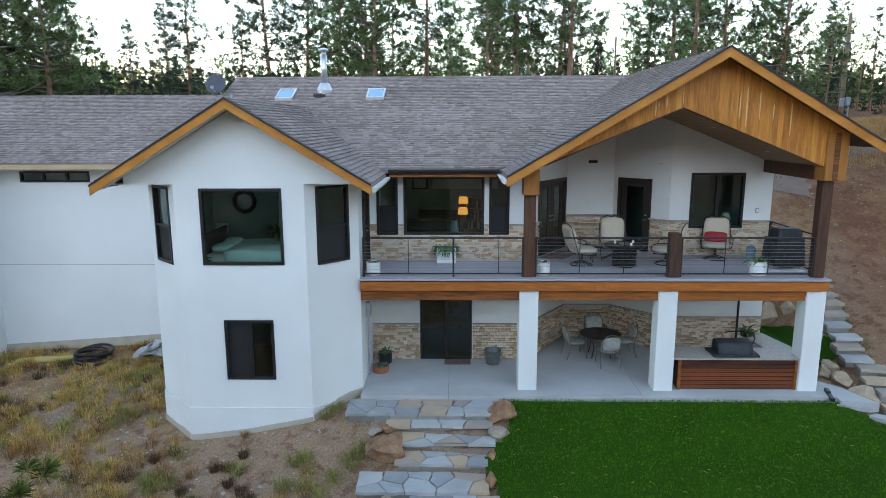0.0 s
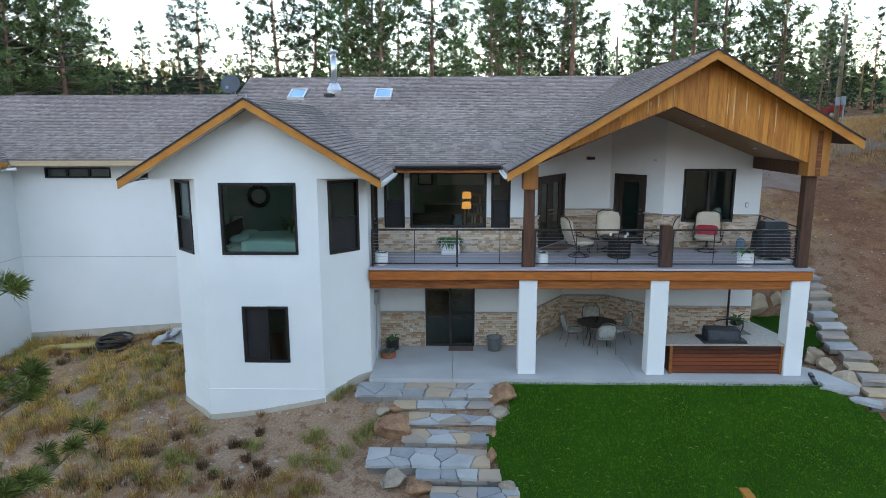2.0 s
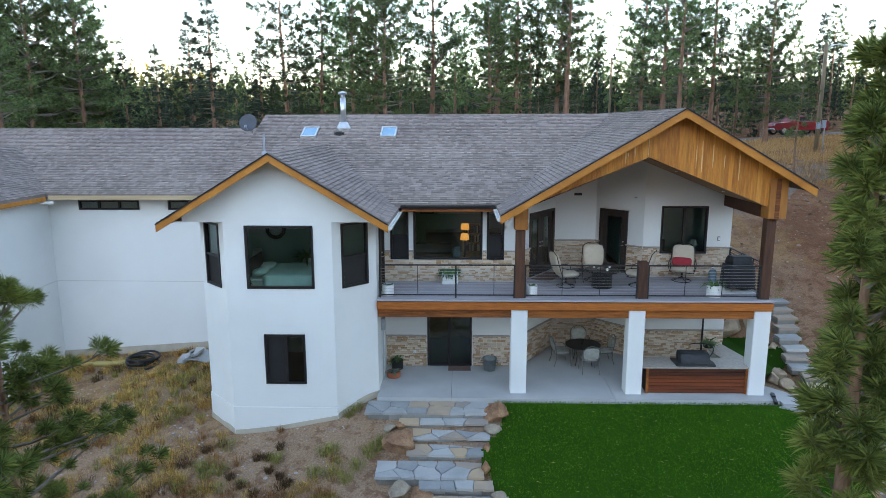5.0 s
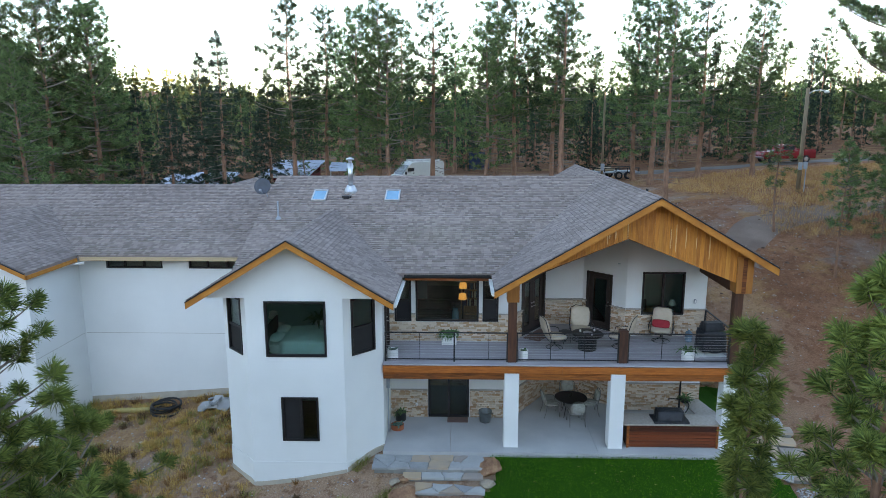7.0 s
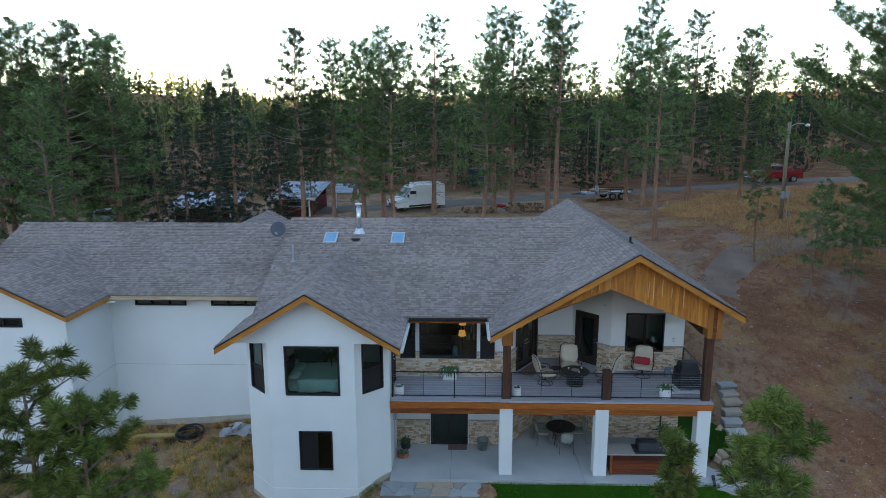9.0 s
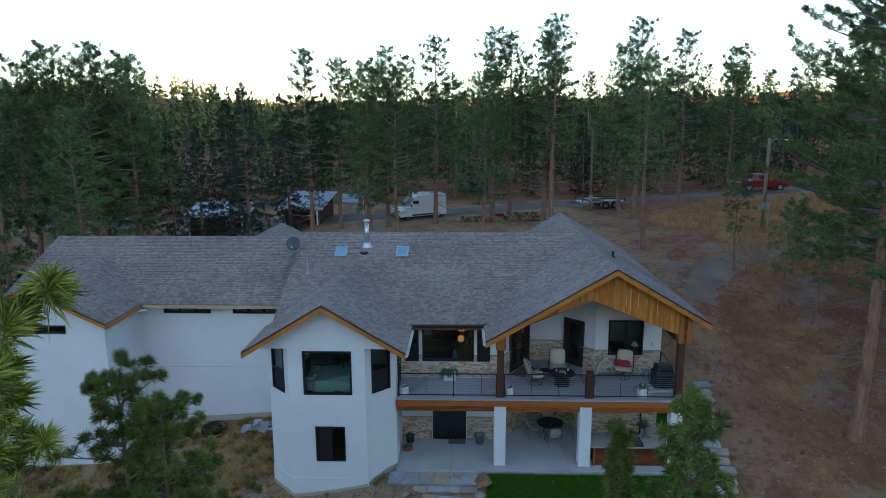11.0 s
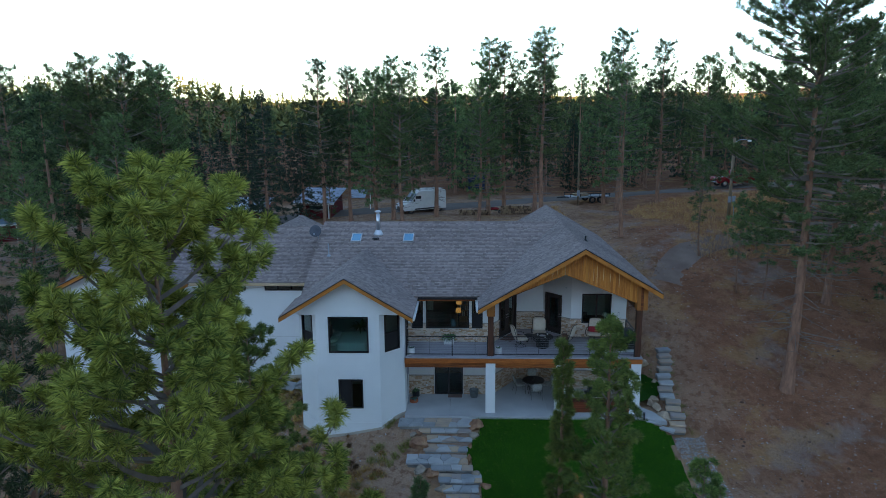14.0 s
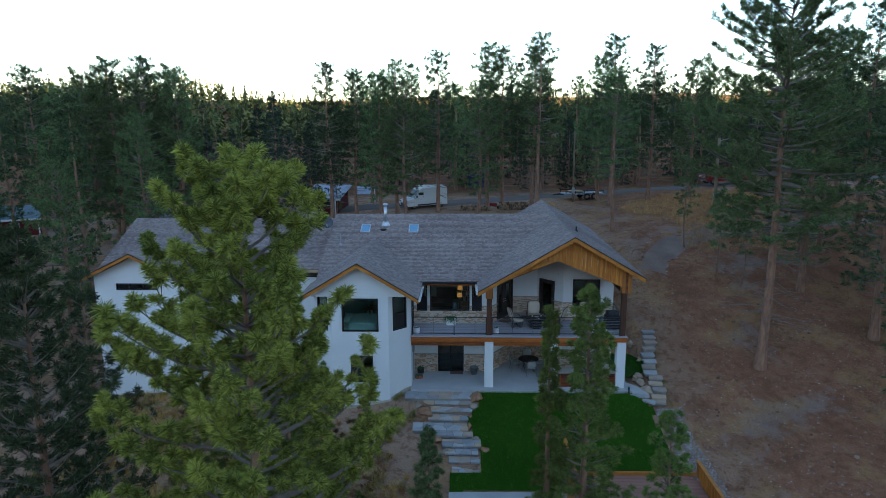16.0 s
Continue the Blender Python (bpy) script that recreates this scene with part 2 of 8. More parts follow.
# ---- terrain ----
def lerp(knots, v):
    if v <= knots[0][0]:
        return knots[0][1]
    for (a, za), (b, zb) in zip(knots, knots[1:]):
        if v <= b:
            k = (v - a) / (b - a)
            k = k * 0.5 + 0.5 * k * k * (3 - 2 * k)
            return za + (zb - za) * k
    return knots[-1][1]


def step(a, b, v):
    k = min(1.0, max(0.0, (v - a) / (b - a)))
    return k * k * (3 - 2 * k)


MID = [(-400, -8), (-60, -9), (-40, -7.6), (-25, -5.7), (-16, -3.9), (-5, -1.4), (-0.4, -0.16), (5, -0.16), (12, 3.2), (20, 5.0), (27, 5.6), (40, 6.0), (120, 6.0), (260, 9), (420, 14), (600, 18), (900, 40)]
LEFT = [(-400, -8), (-60, -10), (-25, -6.4), (-16, -4.5), (-5, -2.0), (-1, -0.9), (5.5, -0.3), (9, 0.6), (14, 2.5), (20, 4.0), (27, 4.8), (40, 5.2), (120, 6.5), (190, 16), (260, 27), (330, 31), (420, 27), (900, 30)]
RIGHT = [(-400, -8), (-60, -8), (-40, -6.5), (-25, -4.6), (-16, -3.2), (-5, -1.25), (-1.5, -0.45), (0, 0.1), (4, 1.25), (8, 2.6), (14, 4.6), (20, 6.0), (27, 6.5), (40, 6.8), (120, 8.0), (260, 12), (420, 16), (600, 20), (900, 48)]


def terrain(x, y):
    z = lerp(MID, y)
    wl = step(4.3, 8.6 + 0.9 * max(0.0, y - 12), -x)
    f = 0.9 * max(0.0, y - 12) + 0.5 * max(0.0, -20 - y)
    wr = step(8.7 - 0.4 * f, 10.2 + f, x)
    z += wl * (lerp(LEFT, y) - min(1.6, 0.07 * max(0.0, -9 - x)) - z)
    z += wr * (lerp(RIGHT, y) + min(1.0, 0.03 * max(0.0, x - 10)) - z)
    # the ridge behind the camera that keeps the low sun off the place
    z += 153 * step(330, 600, -y)
    # the cut that the hillside steps lie in
    z -= 0.24 * (1 - step(0.5, 1.15, abs(x - 9.95 - 0.16 * max(0.0, y - 1.5)))) * step(-1.9, -1.2, y) * (1 - step(5.6, 6.6, y))
    far = step(60, 200, abs(y) + 0.5 * abs(x))
    z += far * 9 * noise.noise((x * 0.011, y * 0.011, 0.3))
    if not (-4.6 < x < 9 and -0.6 < y < 8):
        z += 0.10 * noise.noise((x * 0.35, y * 0.35, 1.7)) + 0.03 * noise.noise((x * 1.7, y * 1.7, 4.1))
    return z


def spread(lo, hi, a, b, fine, grow):
    """Even steps from a to b, widening out to lo and hi."""
    v = list(np.arange(a, b + 1e-6, fine))
    s = fine
    while v[-1] < hi:
        s *= grow
        v.append(v[-1] + s)
    s = fine
    while v[0] > lo:
        s *= grow
        v.insert(0, v[0] - s)
    return v


def ground_material():
    m = bpy.data.materials.new("dry_earth")
    m.use_nodes = True
    nt = m.node_tree
    L = nt.links.new
    b = nt.nodes["Principled BSDF"]
    b.inputs["Roughness"].default_value = 0.95
    b.inputs["Specular IOR Level"].default_value = 0.05
    tc = nt.nodes.new("ShaderNodeTexCoord")

    def nz(s, d=5.0):
        n = nt.nodes.new("ShaderNodeTexNoise")
        n.inputs["Scale"].default_value, n.inputs["Detail"].default_value, n.inputs["Roughness"].default_value = s, d, 0.65
        L(tc.outputs["Object"], n.inputs["Vector"])
        return n.outputs["Fac"]

    def ramp(src, stops):
        r = nt.nodes.new("ShaderNodeValToRGB")
        r.color_ramp.elements[0].position, r.color_ramp.elements[1].position = stops[0][0], stops[-1][0]
        r.color_ramp.elements[0].color, r.color_ramp.elements[1].color = (*stops[0][1], 1), (*stops[-1][1], 1)
        for p, c in stops[1:-1]:
            r.color_ramp.elements.new(p).color = (*c, 1)
        L(src, r.inputs["Fac"])
        return r.outputs["Color"]

    def mix(f, a, c):
        x = nt.nodes.new("ShaderNodeMix")
        x.data_type = "RGBA"
        L(f, x.inputs[0])
        L(a, x.inputs[6])
        L(c, x.inputs[7])
        return x.outputs[2]

    def soil(dark, mid, light, fine0, fine1):
        e = ramp(nz(0.9, 8.0), [(0.3, dark), (0.5, mid), (0.7, light)])
        f = ramp(nz(22, 8.0), [(0.35, fine0), (0.65, fine1)])
        return mix(ramp(nz(45, 3), [(0.42, (0.15,) * 3), (0.58, (0.85,) * 3)]), e, f)

    # pale decomposed granite round the house, redder forest soil across the hillside
    pale = soil((0.275, 0.155, 0.095), (0.35, 0.212, 0.140), (0.43, 0.28, 0.195), (0.18, 0.10, 0.060), (0.52, 0.345, 0.240))
    red = soil((0.170, 0.066, 0.034), (0.255, 0.108, 0.058), (0.34, 0.165, 0.096), (0.095, 0.038, 0.021), (0.45, 0.225, 0.135))
    straw = ramp(nz(9, 8.0), [(0.35, (0.27, 0.14, 0.055)), (0.65, (0.55, 0.33, 0.14))])
    duff = ramp(nz(30, 8.0), [(0.35, (0.065, 0.028, 0.017)), (0.65, (0.26, 0.115, 0.060))])
    grit = ramp(nz(40, 8.0), [(0.4, (0.17, 0.13, 0.115)), (0.62, (0.44, 0.36, 0.32))])
    sx = nt.nodes.new("ShaderNodeSeparateXYZ")
    L(tc.outputs["Object"], sx.inputs[0])
    wob = nt.nodes.new("ShaderNodeMath")
    wob.operation = "MULTIPLY_ADD"
    L(nz(0.25, 8.0), wob.inputs[0])
    wob.inputs[1].default_value = 9.0
    L(sx.outputs[0], wob.inputs[2])
    mr = nt.nodes.new("ShaderNodeMapRange")
    L(wob.outputs[0], mr.inputs[0])
    mr.inputs[1].default_value, mr.inputs[2].default_value = 13.0, 19.0
    a = mix(mr.outputs[0], pale, red)
    a = mix(ramp(nz(0.35, 10.0), [(0.50, (0.0,) * 3), (0.58, (0.45,) * 3)]), a, duff)
    a = mix(ramp(nz(2.4, 8.0), [(0.53, (0.0,) * 3), (0.58, (0.55,) * 3)]), a, duff)
    a = mix(ramp(nz(5.5, 6.0), [(0.60, (0.0,) * 3), (0.64, (0.5,) * 3)]), a, grit)
    a = mix(ramp(nz(0.19, 10.0), [(0.55, (0.0,) * 3), (0.62, (0.5,) * 3)]), a, grit)
    # needle litter under the wood behind the road; its dark band also paints the shade there
    wob2 = nt.nodes.new("ShaderNodeMath")
    wob2.operation = "MULTIPLY_ADD"
    L(nz(0.2, 8.0), wob2.inputs[0])
    wob2.inputs[1].default_value = 10.0
    L(sx.outputs[1], wob2.inputs[2])
    wood_shade = nt.nodes.new("ShaderNodeMapRange")
    L(wob2.outputs[0], wood_shade.inputs[0])
    wood_shade.inputs[1].default_value, wood_shade.inputs[2].default_value, wood_shade.inputs[4].default_value = 48.0, 53.0, 0.9
    a = mix(wood_shade.outputs[0], a, duff)
    c = mix(ramp(nz(0.4, 10.0), [(0.52, (0.0,) * 3), (0.60, (0.35,) * 3)]), a, straw)
    L(c, b.inputs["Base Color"])
    bp = nt.nodes.new("ShaderNodeBump")
    bp.inputs["Strength"].default_value, bp.inputs["Distance"].default_value = 1.0, 0.06
    L(nz(14, 8.0), bp.inputs["Height"])
    L(bp.outputs["Normal"], b.inputs["Normal"])
    return m


EARTH = ground_material()


def build_ground():
    xs = spread(-1300, 1300, -30, 34, 0.45, 1.13)
    ys = spread(-1000, 1100, -34, 44, 0.45, 1.10)
    verts = [(x, y, terrain(x, y)) for y in ys for x in xs]
    n = len(xs)
    faces = [(j * n + i, j * n + i + 1, (j + 1) * n + i + 1, (j + 1) * n + i) for j in range(len(ys) - 1) for i in range(n - 1)]
    ob = raw("ground", verts, faces, EARTH, smooth=True)
    tagged(ob, "dry brown hillside earth with straw and gravel", "ground", kind="structure")


build_ground()


# ---- house: walls ----
def wall_frame(p0, p1):
    d = Vector((p1[0] - p0[0], p1[1] - p0[1], 0))
    ln = d.length
    d.normalize()
    m = Matrix(((d.x, -d.y, 0, p0[0]), (d.y, d.x, 0, p0[1]), (0, 0, 1, 0), (0, 0, 0, 1)))
    return m, ln


def wall(name, p0, p1, z0, z1, openings=(), thick=0.2, top=None, cuts=(), material=None, label="white stucco house wall"):
    """A wall from p0 to p1, the house on its left hand, with openings (s0, s1, z0, z1) cut through."""
    m, ln = wall_frame(p0, p1)
    ss = sorted({0.0, ln, *cuts, *[v for o in openings for v in o[:2]]})
    zs = sorted({z0, z1, *[v for o in openings for v in o[2:4]]})
    bm = bmesh.new()

    def quad(*c):
        bm.faces.new([bm.verts.new(m @ Vector(v)) for v in c])

    for a, b in zip(ss, ss[1:]):
        for c, d in zip(zs, zs[1:]):
            if any(o[0] <= a + 1e-6 and b <= o[1] + 1e-6 and o[2] <= c + 1e-6 and d <= o[3] + 1e-6 for o in openings):
                continue
            quad((a, 0, c), (b, 0, c), (b, 0, d), (a, 0, d))
            quad((b, thick, c), (a, thick, c), (a, thick, d), (b, thick, d))
    for a, b, c, d in [(o[0], o[1], o[2], o[3]) for o in openings]:
        quad((a, 0, c), (a, 0, d), (a, thick, d), (a, thick, c))
        quad((b, 0, d), (b, 0, c), (b, thick, c), (b, thick, d))
        quad((a, 0, d), (b, 0, d), (b, thick, d), (a, thick, d))
        quad((b, 0, c), (a, 0, c), (a, thick, c), (b, thick, c))
    quad((0, 0, z0), (0, 0, z1), (0, thick, z1), (0, thick, z0))
    quad((ln, 0, z1), (ln, 0, z0), (ln, thick, z0), (ln, thick, z1))
    if top:
        for v in bm.verts:
            if v.co.z > z1 - 1e-4:
                v.co.z = top(v.co.x, v.co.y)
    else:
        quad((0, 0, z1), (ln, 0, z1), (ln, thick, z1), (0, thick, z1))
    bmesh.ops.remove_doubles(bm, verts=bm.verts[:], dist=1e-4)
    ob = part(name, bm, material or STUCCO)
    return tagged(ob, label, "wall", kind="structure")


WIN = [0]


def window(p0, p1, s0, s1, z0, z1, mull=(), rails=(), screens=(), label="dark bronze framed window", w=0.06, depth=0.06):
    """A window unit in a wall: frame members, mullions (fractions across), meeting rails (fractions up), panes."""
    WIN[0] += 1
    m, ln = wall_frame(p0, p1)
    root = new("window_%d" % WIN[0])
    root.matrix_world = m
    tagged(root, label, "window", kind="structure")
    bm = bmesh.new()
    e = 0.012
    box(bm, s0 - e, -0.03, z0 - e, s0 + w, 0.11, z1 + e, 0.006)
    box(bm, s1 - w, -0.03, z0 - e, s1 + e, 0.11, z1 + e, 0.006)
    box(bm, s0 + w, -0.03, z0 - e, s1 - w, 0.11, z0 + w, 0.006)
    box(bm, s0 + w, -0.03, z1 - w, s1 - w, 0.11, z1 + e, 0.006)
    part("window_frame", bm, FRAME, root)
    xs = [s0 + w] + [s0 + (s1 - s0) * f for f in mull] + [s1 - w]
    for f in mull:
        x = s0 + (s1 - s0) * f
        part("mullion", bmbox(x - 0.04, -0.015, z0 + w, x + 0.04, 0.09, z1 - w, bev=0.005), FRAME, root)
    for i, (a, b) in enumerate(zip(xs, xs[1:])):
        hs = [z0 + w] + [z0 + (z1 - z0) * f for f in rails] + [z1 - w]
        for f in rails:
            z = z0 + (z1 - z0) * f
            part("meeting_rail", bmbox(a + (0.04 if i else 0), -0.005, z - 0.025, b - (0.04 if i < len(xs) - 2 else 0), 0.08, z + 0.025, bev=0.004), FRAME, root)
        for j, (c, d) in enumerate(zip(hs, hs[1:])):
            pn = part("pane", bmbox(a - 0.01, depth, c - 0.01, b + 0.01, depth + 0.008, d + 0.01), SCREEN if (i, j) in screens else GLASS, root, "dark insect screen" if (i, j) in screens else "")
            pn.visible_shadow = False
    return root


SCREEN = mat("insect_screen", (0.018, 0.018, 0.02), (0.012, 0.012, 0.014), 0.6, scale=3, fine=400, bump=0.02)

BASE = -2.6
T0, T1, T2, T3, T4 = (-9.80, 5.5), (-9.80, 0.09), (-8.65, -1.06), (-5.42, -1.06), (-4.27, 0.09)
N0, N1, N2, N3, N4, N5 = (-4.27, 2.41), (0.45, 2.41), (1.95, 4.66), (3.49, 4.66), (4.90, 3.25), (8.0, 3.25)

# tower
fw = [(0.64, 2.66, 3.74, 5.64), (1.06, 2.30, 0.72, 2.29)]
wall("wall_tower_front", T2, T3, BASE, 5.75, fw)
window(T2, T3, *fw[0], label="large square dark framed bedroom window")
window(T2, T3, *fw[1], mull=(0.53,), screens={(0, 0)}, label="dark sliding window with insect screen")
sw = (0.33, 1.30, 3.70, 5.66)
wall("wall_tower_chamfer_right", T3, T4, BASE, 5.75, [sw])
window(T3, T4, *sw, rails=(0.48,), screens={(0, 0)}, label="dark double hung window on the angled bay wall")
wall("wall_tower_chamfer_left", T1, T2, BASE, 5.75, [sw])
window(T1, T2, *sw, rails=(0.48,), screens={(0, 0)}, label="dark double hung window on the angled bay wall")
wall("wall_tower_left", T0, T1, BASE, 5.9)
dw = (0.75, 1.70, 3.17, 5.35)
wall("wall_tower_right", T4, N0, -0.2, 5.9, [dw])
wall("wall_tower_gable", (-9.86, -1.06), (-4.21, -1.06), 5.75, 5.93)
bm = bmesh.new()
prism(bm, [(-9.86, 5.93), (-4.21, 5.93), (-7.02, 7.60)], -1.06, -0.86)
tagged(part("wall_tower_gable_top", bm, STUCCO), "white stucco gable wall", "wall", kind="structure")
for x0, x1 in ((-10.22, -8.62), (-5.45, -3.78)):
    tagged(part("soffit", bmbox(x0, -1.055, 5.752, x1, 1.6, 5.772), STUCCO), "white boxed soffit under the tower eave", "soffit", kind="structure")
# ---- porch side ----
bw = [(0.21, 0.83, 3.93, 5.66), (1.02, 3.40, 3.93, 5.66), (3.57, 4.15, 3.93, 5.66)]
sl = (1.48, 3.05, 0.02, 2.12)
wall("wall_porch", N0, N1, -0.2, 5.95, [*bw, sl])
window(N0, N1, *bw[0], rails=(0.48,), screens={(0, 0)}, label="dark double hung window beside the picture window")
window(N0, N1, *bw[1], label="wide dark framed living room picture window")
window(N0, N1, *bw[2], rails=(0.48,), screens={(0, 0)}, label="dark double hung window beside the picture window")
window(N0, N1, *sl, mull=(0.5,), label="dark sliding patio door")


def porch_ceiling(x, y=0):
    return 7.58 - 0.411 * abs(x - 4.05)


def under(x, y):
    return porch_ceiling(x) + 0.05


dd = (0.72, 2.52, 3.17, 5.40)
wall("wall_porch_diagonal", N1, N2, -0.2, 7.75, [dd], top=under)
wall("wall_porch_back", N2, N3, -0.2, 7.75, top=under)
d2 = (0.26, 1.30, 3.17, 5.40)
wall("wall_porch_angle", N3, N4, -0.2, 7.75, [d2], top=under, cuts=(0.79,))
rw = (0.62, 2.24, 4.0, 5.69)
wall("wall_porch_right", N4, N5, -0.2, 7.4, [rw], top=under)
window(N4, N5, *rw, mull=(0.5,), label="dark two-pane casement window")
wall("wall_side", (8.0, 3.45), (8.0, 15.2), -0.2, 6.9)
# ---- garage wing ----
gw = [(1.24, 3.66, 5.26, 5.62), (4.84, 7.25, 5.26, 5.62)]
wall("wall_wing", (-18.05, 5.5), T0, BASE, 5.95, gw)
window((-18.05, 5.5), T0, *gw[0], mull=(0.33, 0.67), w=0.05, label="narrow dark transom window under the eave")
window((-18.05, 5.5), T0, *gw[1], mull=(0.33, 0.67), w=0.05, label="narrow dark transom window under the eave")
gg = (1.35, 3.85, 5.27, 5.66)
wall("wall_wing_front", (-23.75, 2.05), (-18.05, 2.05), -3.4, 5.85, [gg])
window((-23.75, 2.05), (-18.05, 2.05), *gg, mull=(0.33, 0.67), w=0.05, label="narrow dark transom window in the gable wall")
wall("wall_wing_return", (-18.05, 2.25), (-18.05, 5.5), -3.0, 5.95)
wall("wall_wing_left", (-23.75, 15.0), (-23.75, 2.25), -3.4, 6.0)
bm = bmesh.new()
prism(bm, [(-23.75, 5.85), (-18.05, 5.85), (-18.05, 5.95), (-21.1, 7.42), (-23.75, 6.1)], 2.05, 2.25)
tagged(part("wall_wing_gable_top", bm, STUCCO), "white stucco gable wall", "wall", kind="structure")
wall("wall_back", (8.0, 15.0), (-23.75, 15.0), 0.0, 6.0)

# ---- roofs ----
def shingles(name, outline, zf, along, parent, exposure=0.145, seed=1, count=0):
    """Overlapping tabs in courses over one roof plane. outline: corners in plan, along: the eave's direction in plan."""
    rnd = random.Random(seed)
    e = Vector((*along, 0)).normalized()
    w = Vector((-e.y, e.x, 0))
    if zf(*(w * 1.0)[:2]) < zf(0, 0):
        w = -w
    rise = zf(*(w * 1.0)[:2]) - zf(0, 0)
    cs = math.sqrt(1 + rise * rise)
    pts = [(Vector((x, y, 0)).dot(e), Vector((x, y, 0)).dot(w)) for x, y in outline]
    v0, v1 = min(p[1] for p in pts), max(p[1] for p in pts)
    st = exposure / cs
    nrm = Vector((-w.x * rise, -w.y * rise, 1)).normalized()
    verts, faces = [], []

    def span(v):
        h = []
        for (a, b), (c, d) in zip(pts, pts[1:] + pts[:1]):
            if (b - v) * (d - v) < 0:
                h.append(a + (c - a) * (v - b) / (d - b))
        return (min(h), max(h)) if len(h) > 1 else None

    def at(s, v, up):
        p = e * s + w * v
        p.z = zf(p.x, p.y)
        return (p + nrm * up)[:]

    v = v0
    while v < v1:
        hi = min(v + st * 1.02, v1)
        sp = span((v + hi) / 2)
        if sp:
            s = sp[0]
            while s < sp[1] - 0.01:
                wd = rnd.choice((0.10, 0.13, 0.17, 0.22)) * rnd.uniform(0.9, 1.1)
                t = min(s + wd, sp[1])
                up = rnd.choice((0.026, 0.03, 0.038))
                drop = rnd.choice((0.0, 0.0, 0.012))
                k = len(verts)
                verts += [at(s, v - drop, up), at(t, v - drop, up), at(t, hi, 0.007), at(s, hi, 0.007), at(s, v - drop, -0.004), at(t, v - drop, -0.004)]
                faces += [(k, k + 1, k + 2, k + 3), (k + 4, k + 5, k + 1, k)]
                s = t
        v += st
    return raw(name, verts, faces, SHINGLE, parent)


def slab(name, outline, zf, parent, material, thick=0.14, lift=0.0):
    bm = bmesh.new()
    a = [bm.verts.new((x, y, zf(x, y) + lift)) for x, y in outline]
    b = [bm.verts.new((x, y, zf(x, y) + lift - thick)) for x, y in outline]
    n = len(a)
    bm.faces.new(a)
    bm.faces.new(b[::-1])
    for i in range(n):
        bm.faces.new((a[(i + 1) % n], a[i], b[i], b[(i + 1) % n]))
    bmesh.ops.recalc_face_normals(bm, faces=bm.faces[:])
    return part(name, bm, material, parent)


SM, SR, ST, SG = 0.4345, 0.583, 0.60, 0.486


def z_main(x, y):
    return 5.95 + SM * (y - 1.70)


def z_back(x, y):
    return 8.97 - SM * (y - 8.65)


def z_tr(x, y):
    return 7.80 - ST * (x + 7.0)


def z_tl(x, y):
    return 7.80 + ST * (x + 7.0)


def z_gl(x, y):
    return 9.02 - 0.588 * (4.91 - x)


def z_gr(x, y):
    return 9.02 - SR * (x - 4.91)


def z_wing(x, y):
    return 5.95 + 0.43 * (y - 4.70)


def z_wr(x, y):
    return 7.66 - SG * (x + 21.1)


def z_wl(x, y):
    return 7.66 + SG * (x + 21.1)




def roof(label, planes):
    root = thing("roof", label, "roof", kind="structure")
    for outline, zf, along, tabs in planes:
        slab("roof_deck", outline, zf, root, SHINGLE)
        if tabs:
            ob = shingles("shingles", outline, zf, along, root, seed=len(outline) + int(outline[0][0] * 10))
            ob["kind"] = "stuff"
    return root


main_roof = roof("grey-brown asphalt shingle main roof", [
    ([(-10.05, 1.70), (-0.26, 1.70), (4.86, 8.65), (-10.05, 8.65)], z_main, (1, 0), True),
    ([(-10.05, 8.65), (4.86, 8.65), (4.86, 15.6), (-10.05, 15.6)], z_back, (1, 0), False)])
tower_roof = roof("grey-brown asphalt shingle roof over the tower gable", [
    ([(-7.0, -1.70), (-3.69, -1.70), (-3.69, 1.70), (-3.95, 1.70), (-7.0, 5.95)], z_tr, (0, 1), True),
    ([(-7.0, -1.70), (-7.0, 5.95), (-10.05, 1.70), (-10.31, 1.70), (-10.31, -1.70)], z_tl, (0, 1), True)])
porch_roof = roof("grey-brown asphalt shingle roof over the porch gable", [
    ([(-0.40, -0.45), (4.91, -0.45), (4.91, 8.72), (4.86, 8.65), (-0.26, 1.70), (-0.40, 1.60)], z_gl, (0, 1), True),
    ([(4.86, 8.65), (4.91, 8.72), (4.91, 16.0), (-0.3, 16.0)], z_gl, (0, 1), True),
    ([(4.91, -0.45), (8.84, -0.45), (8.84, 16.0), (4.91, 16.0)], z_gr, (0, 1), True)])
wing_roof = roof("grey-brown asphalt shingle roof of the side wing", [
    ([(-25.0, 4.70), (-10.05, 4.70), (-10.05, 10.40), (-25.0, 10.40)], z_wing, (1, 0), True),
    ([(-25.0, 10.40), (-10.05, 10.40), (-10.05, 16.0), (-25.0, 16.0)], lambda x, y: 8.40 - 0.43 * (y - 10.40), (1, 0), False)])
wing_gable_roof = roof("grey-brown asphalt shingle roof over the wing gable", [
    ([(-21.1, 1.40), (-17.6, 1.40), (-17.6, 4.70), (-21.1, 8.70)], z_wr, (0, 1), True),
    ([(-21.1, 1.40), (-21.1, 8.70), (-24.6, 4.70), (-24.6, 1.40)], z_wl, (0, 1), True)])
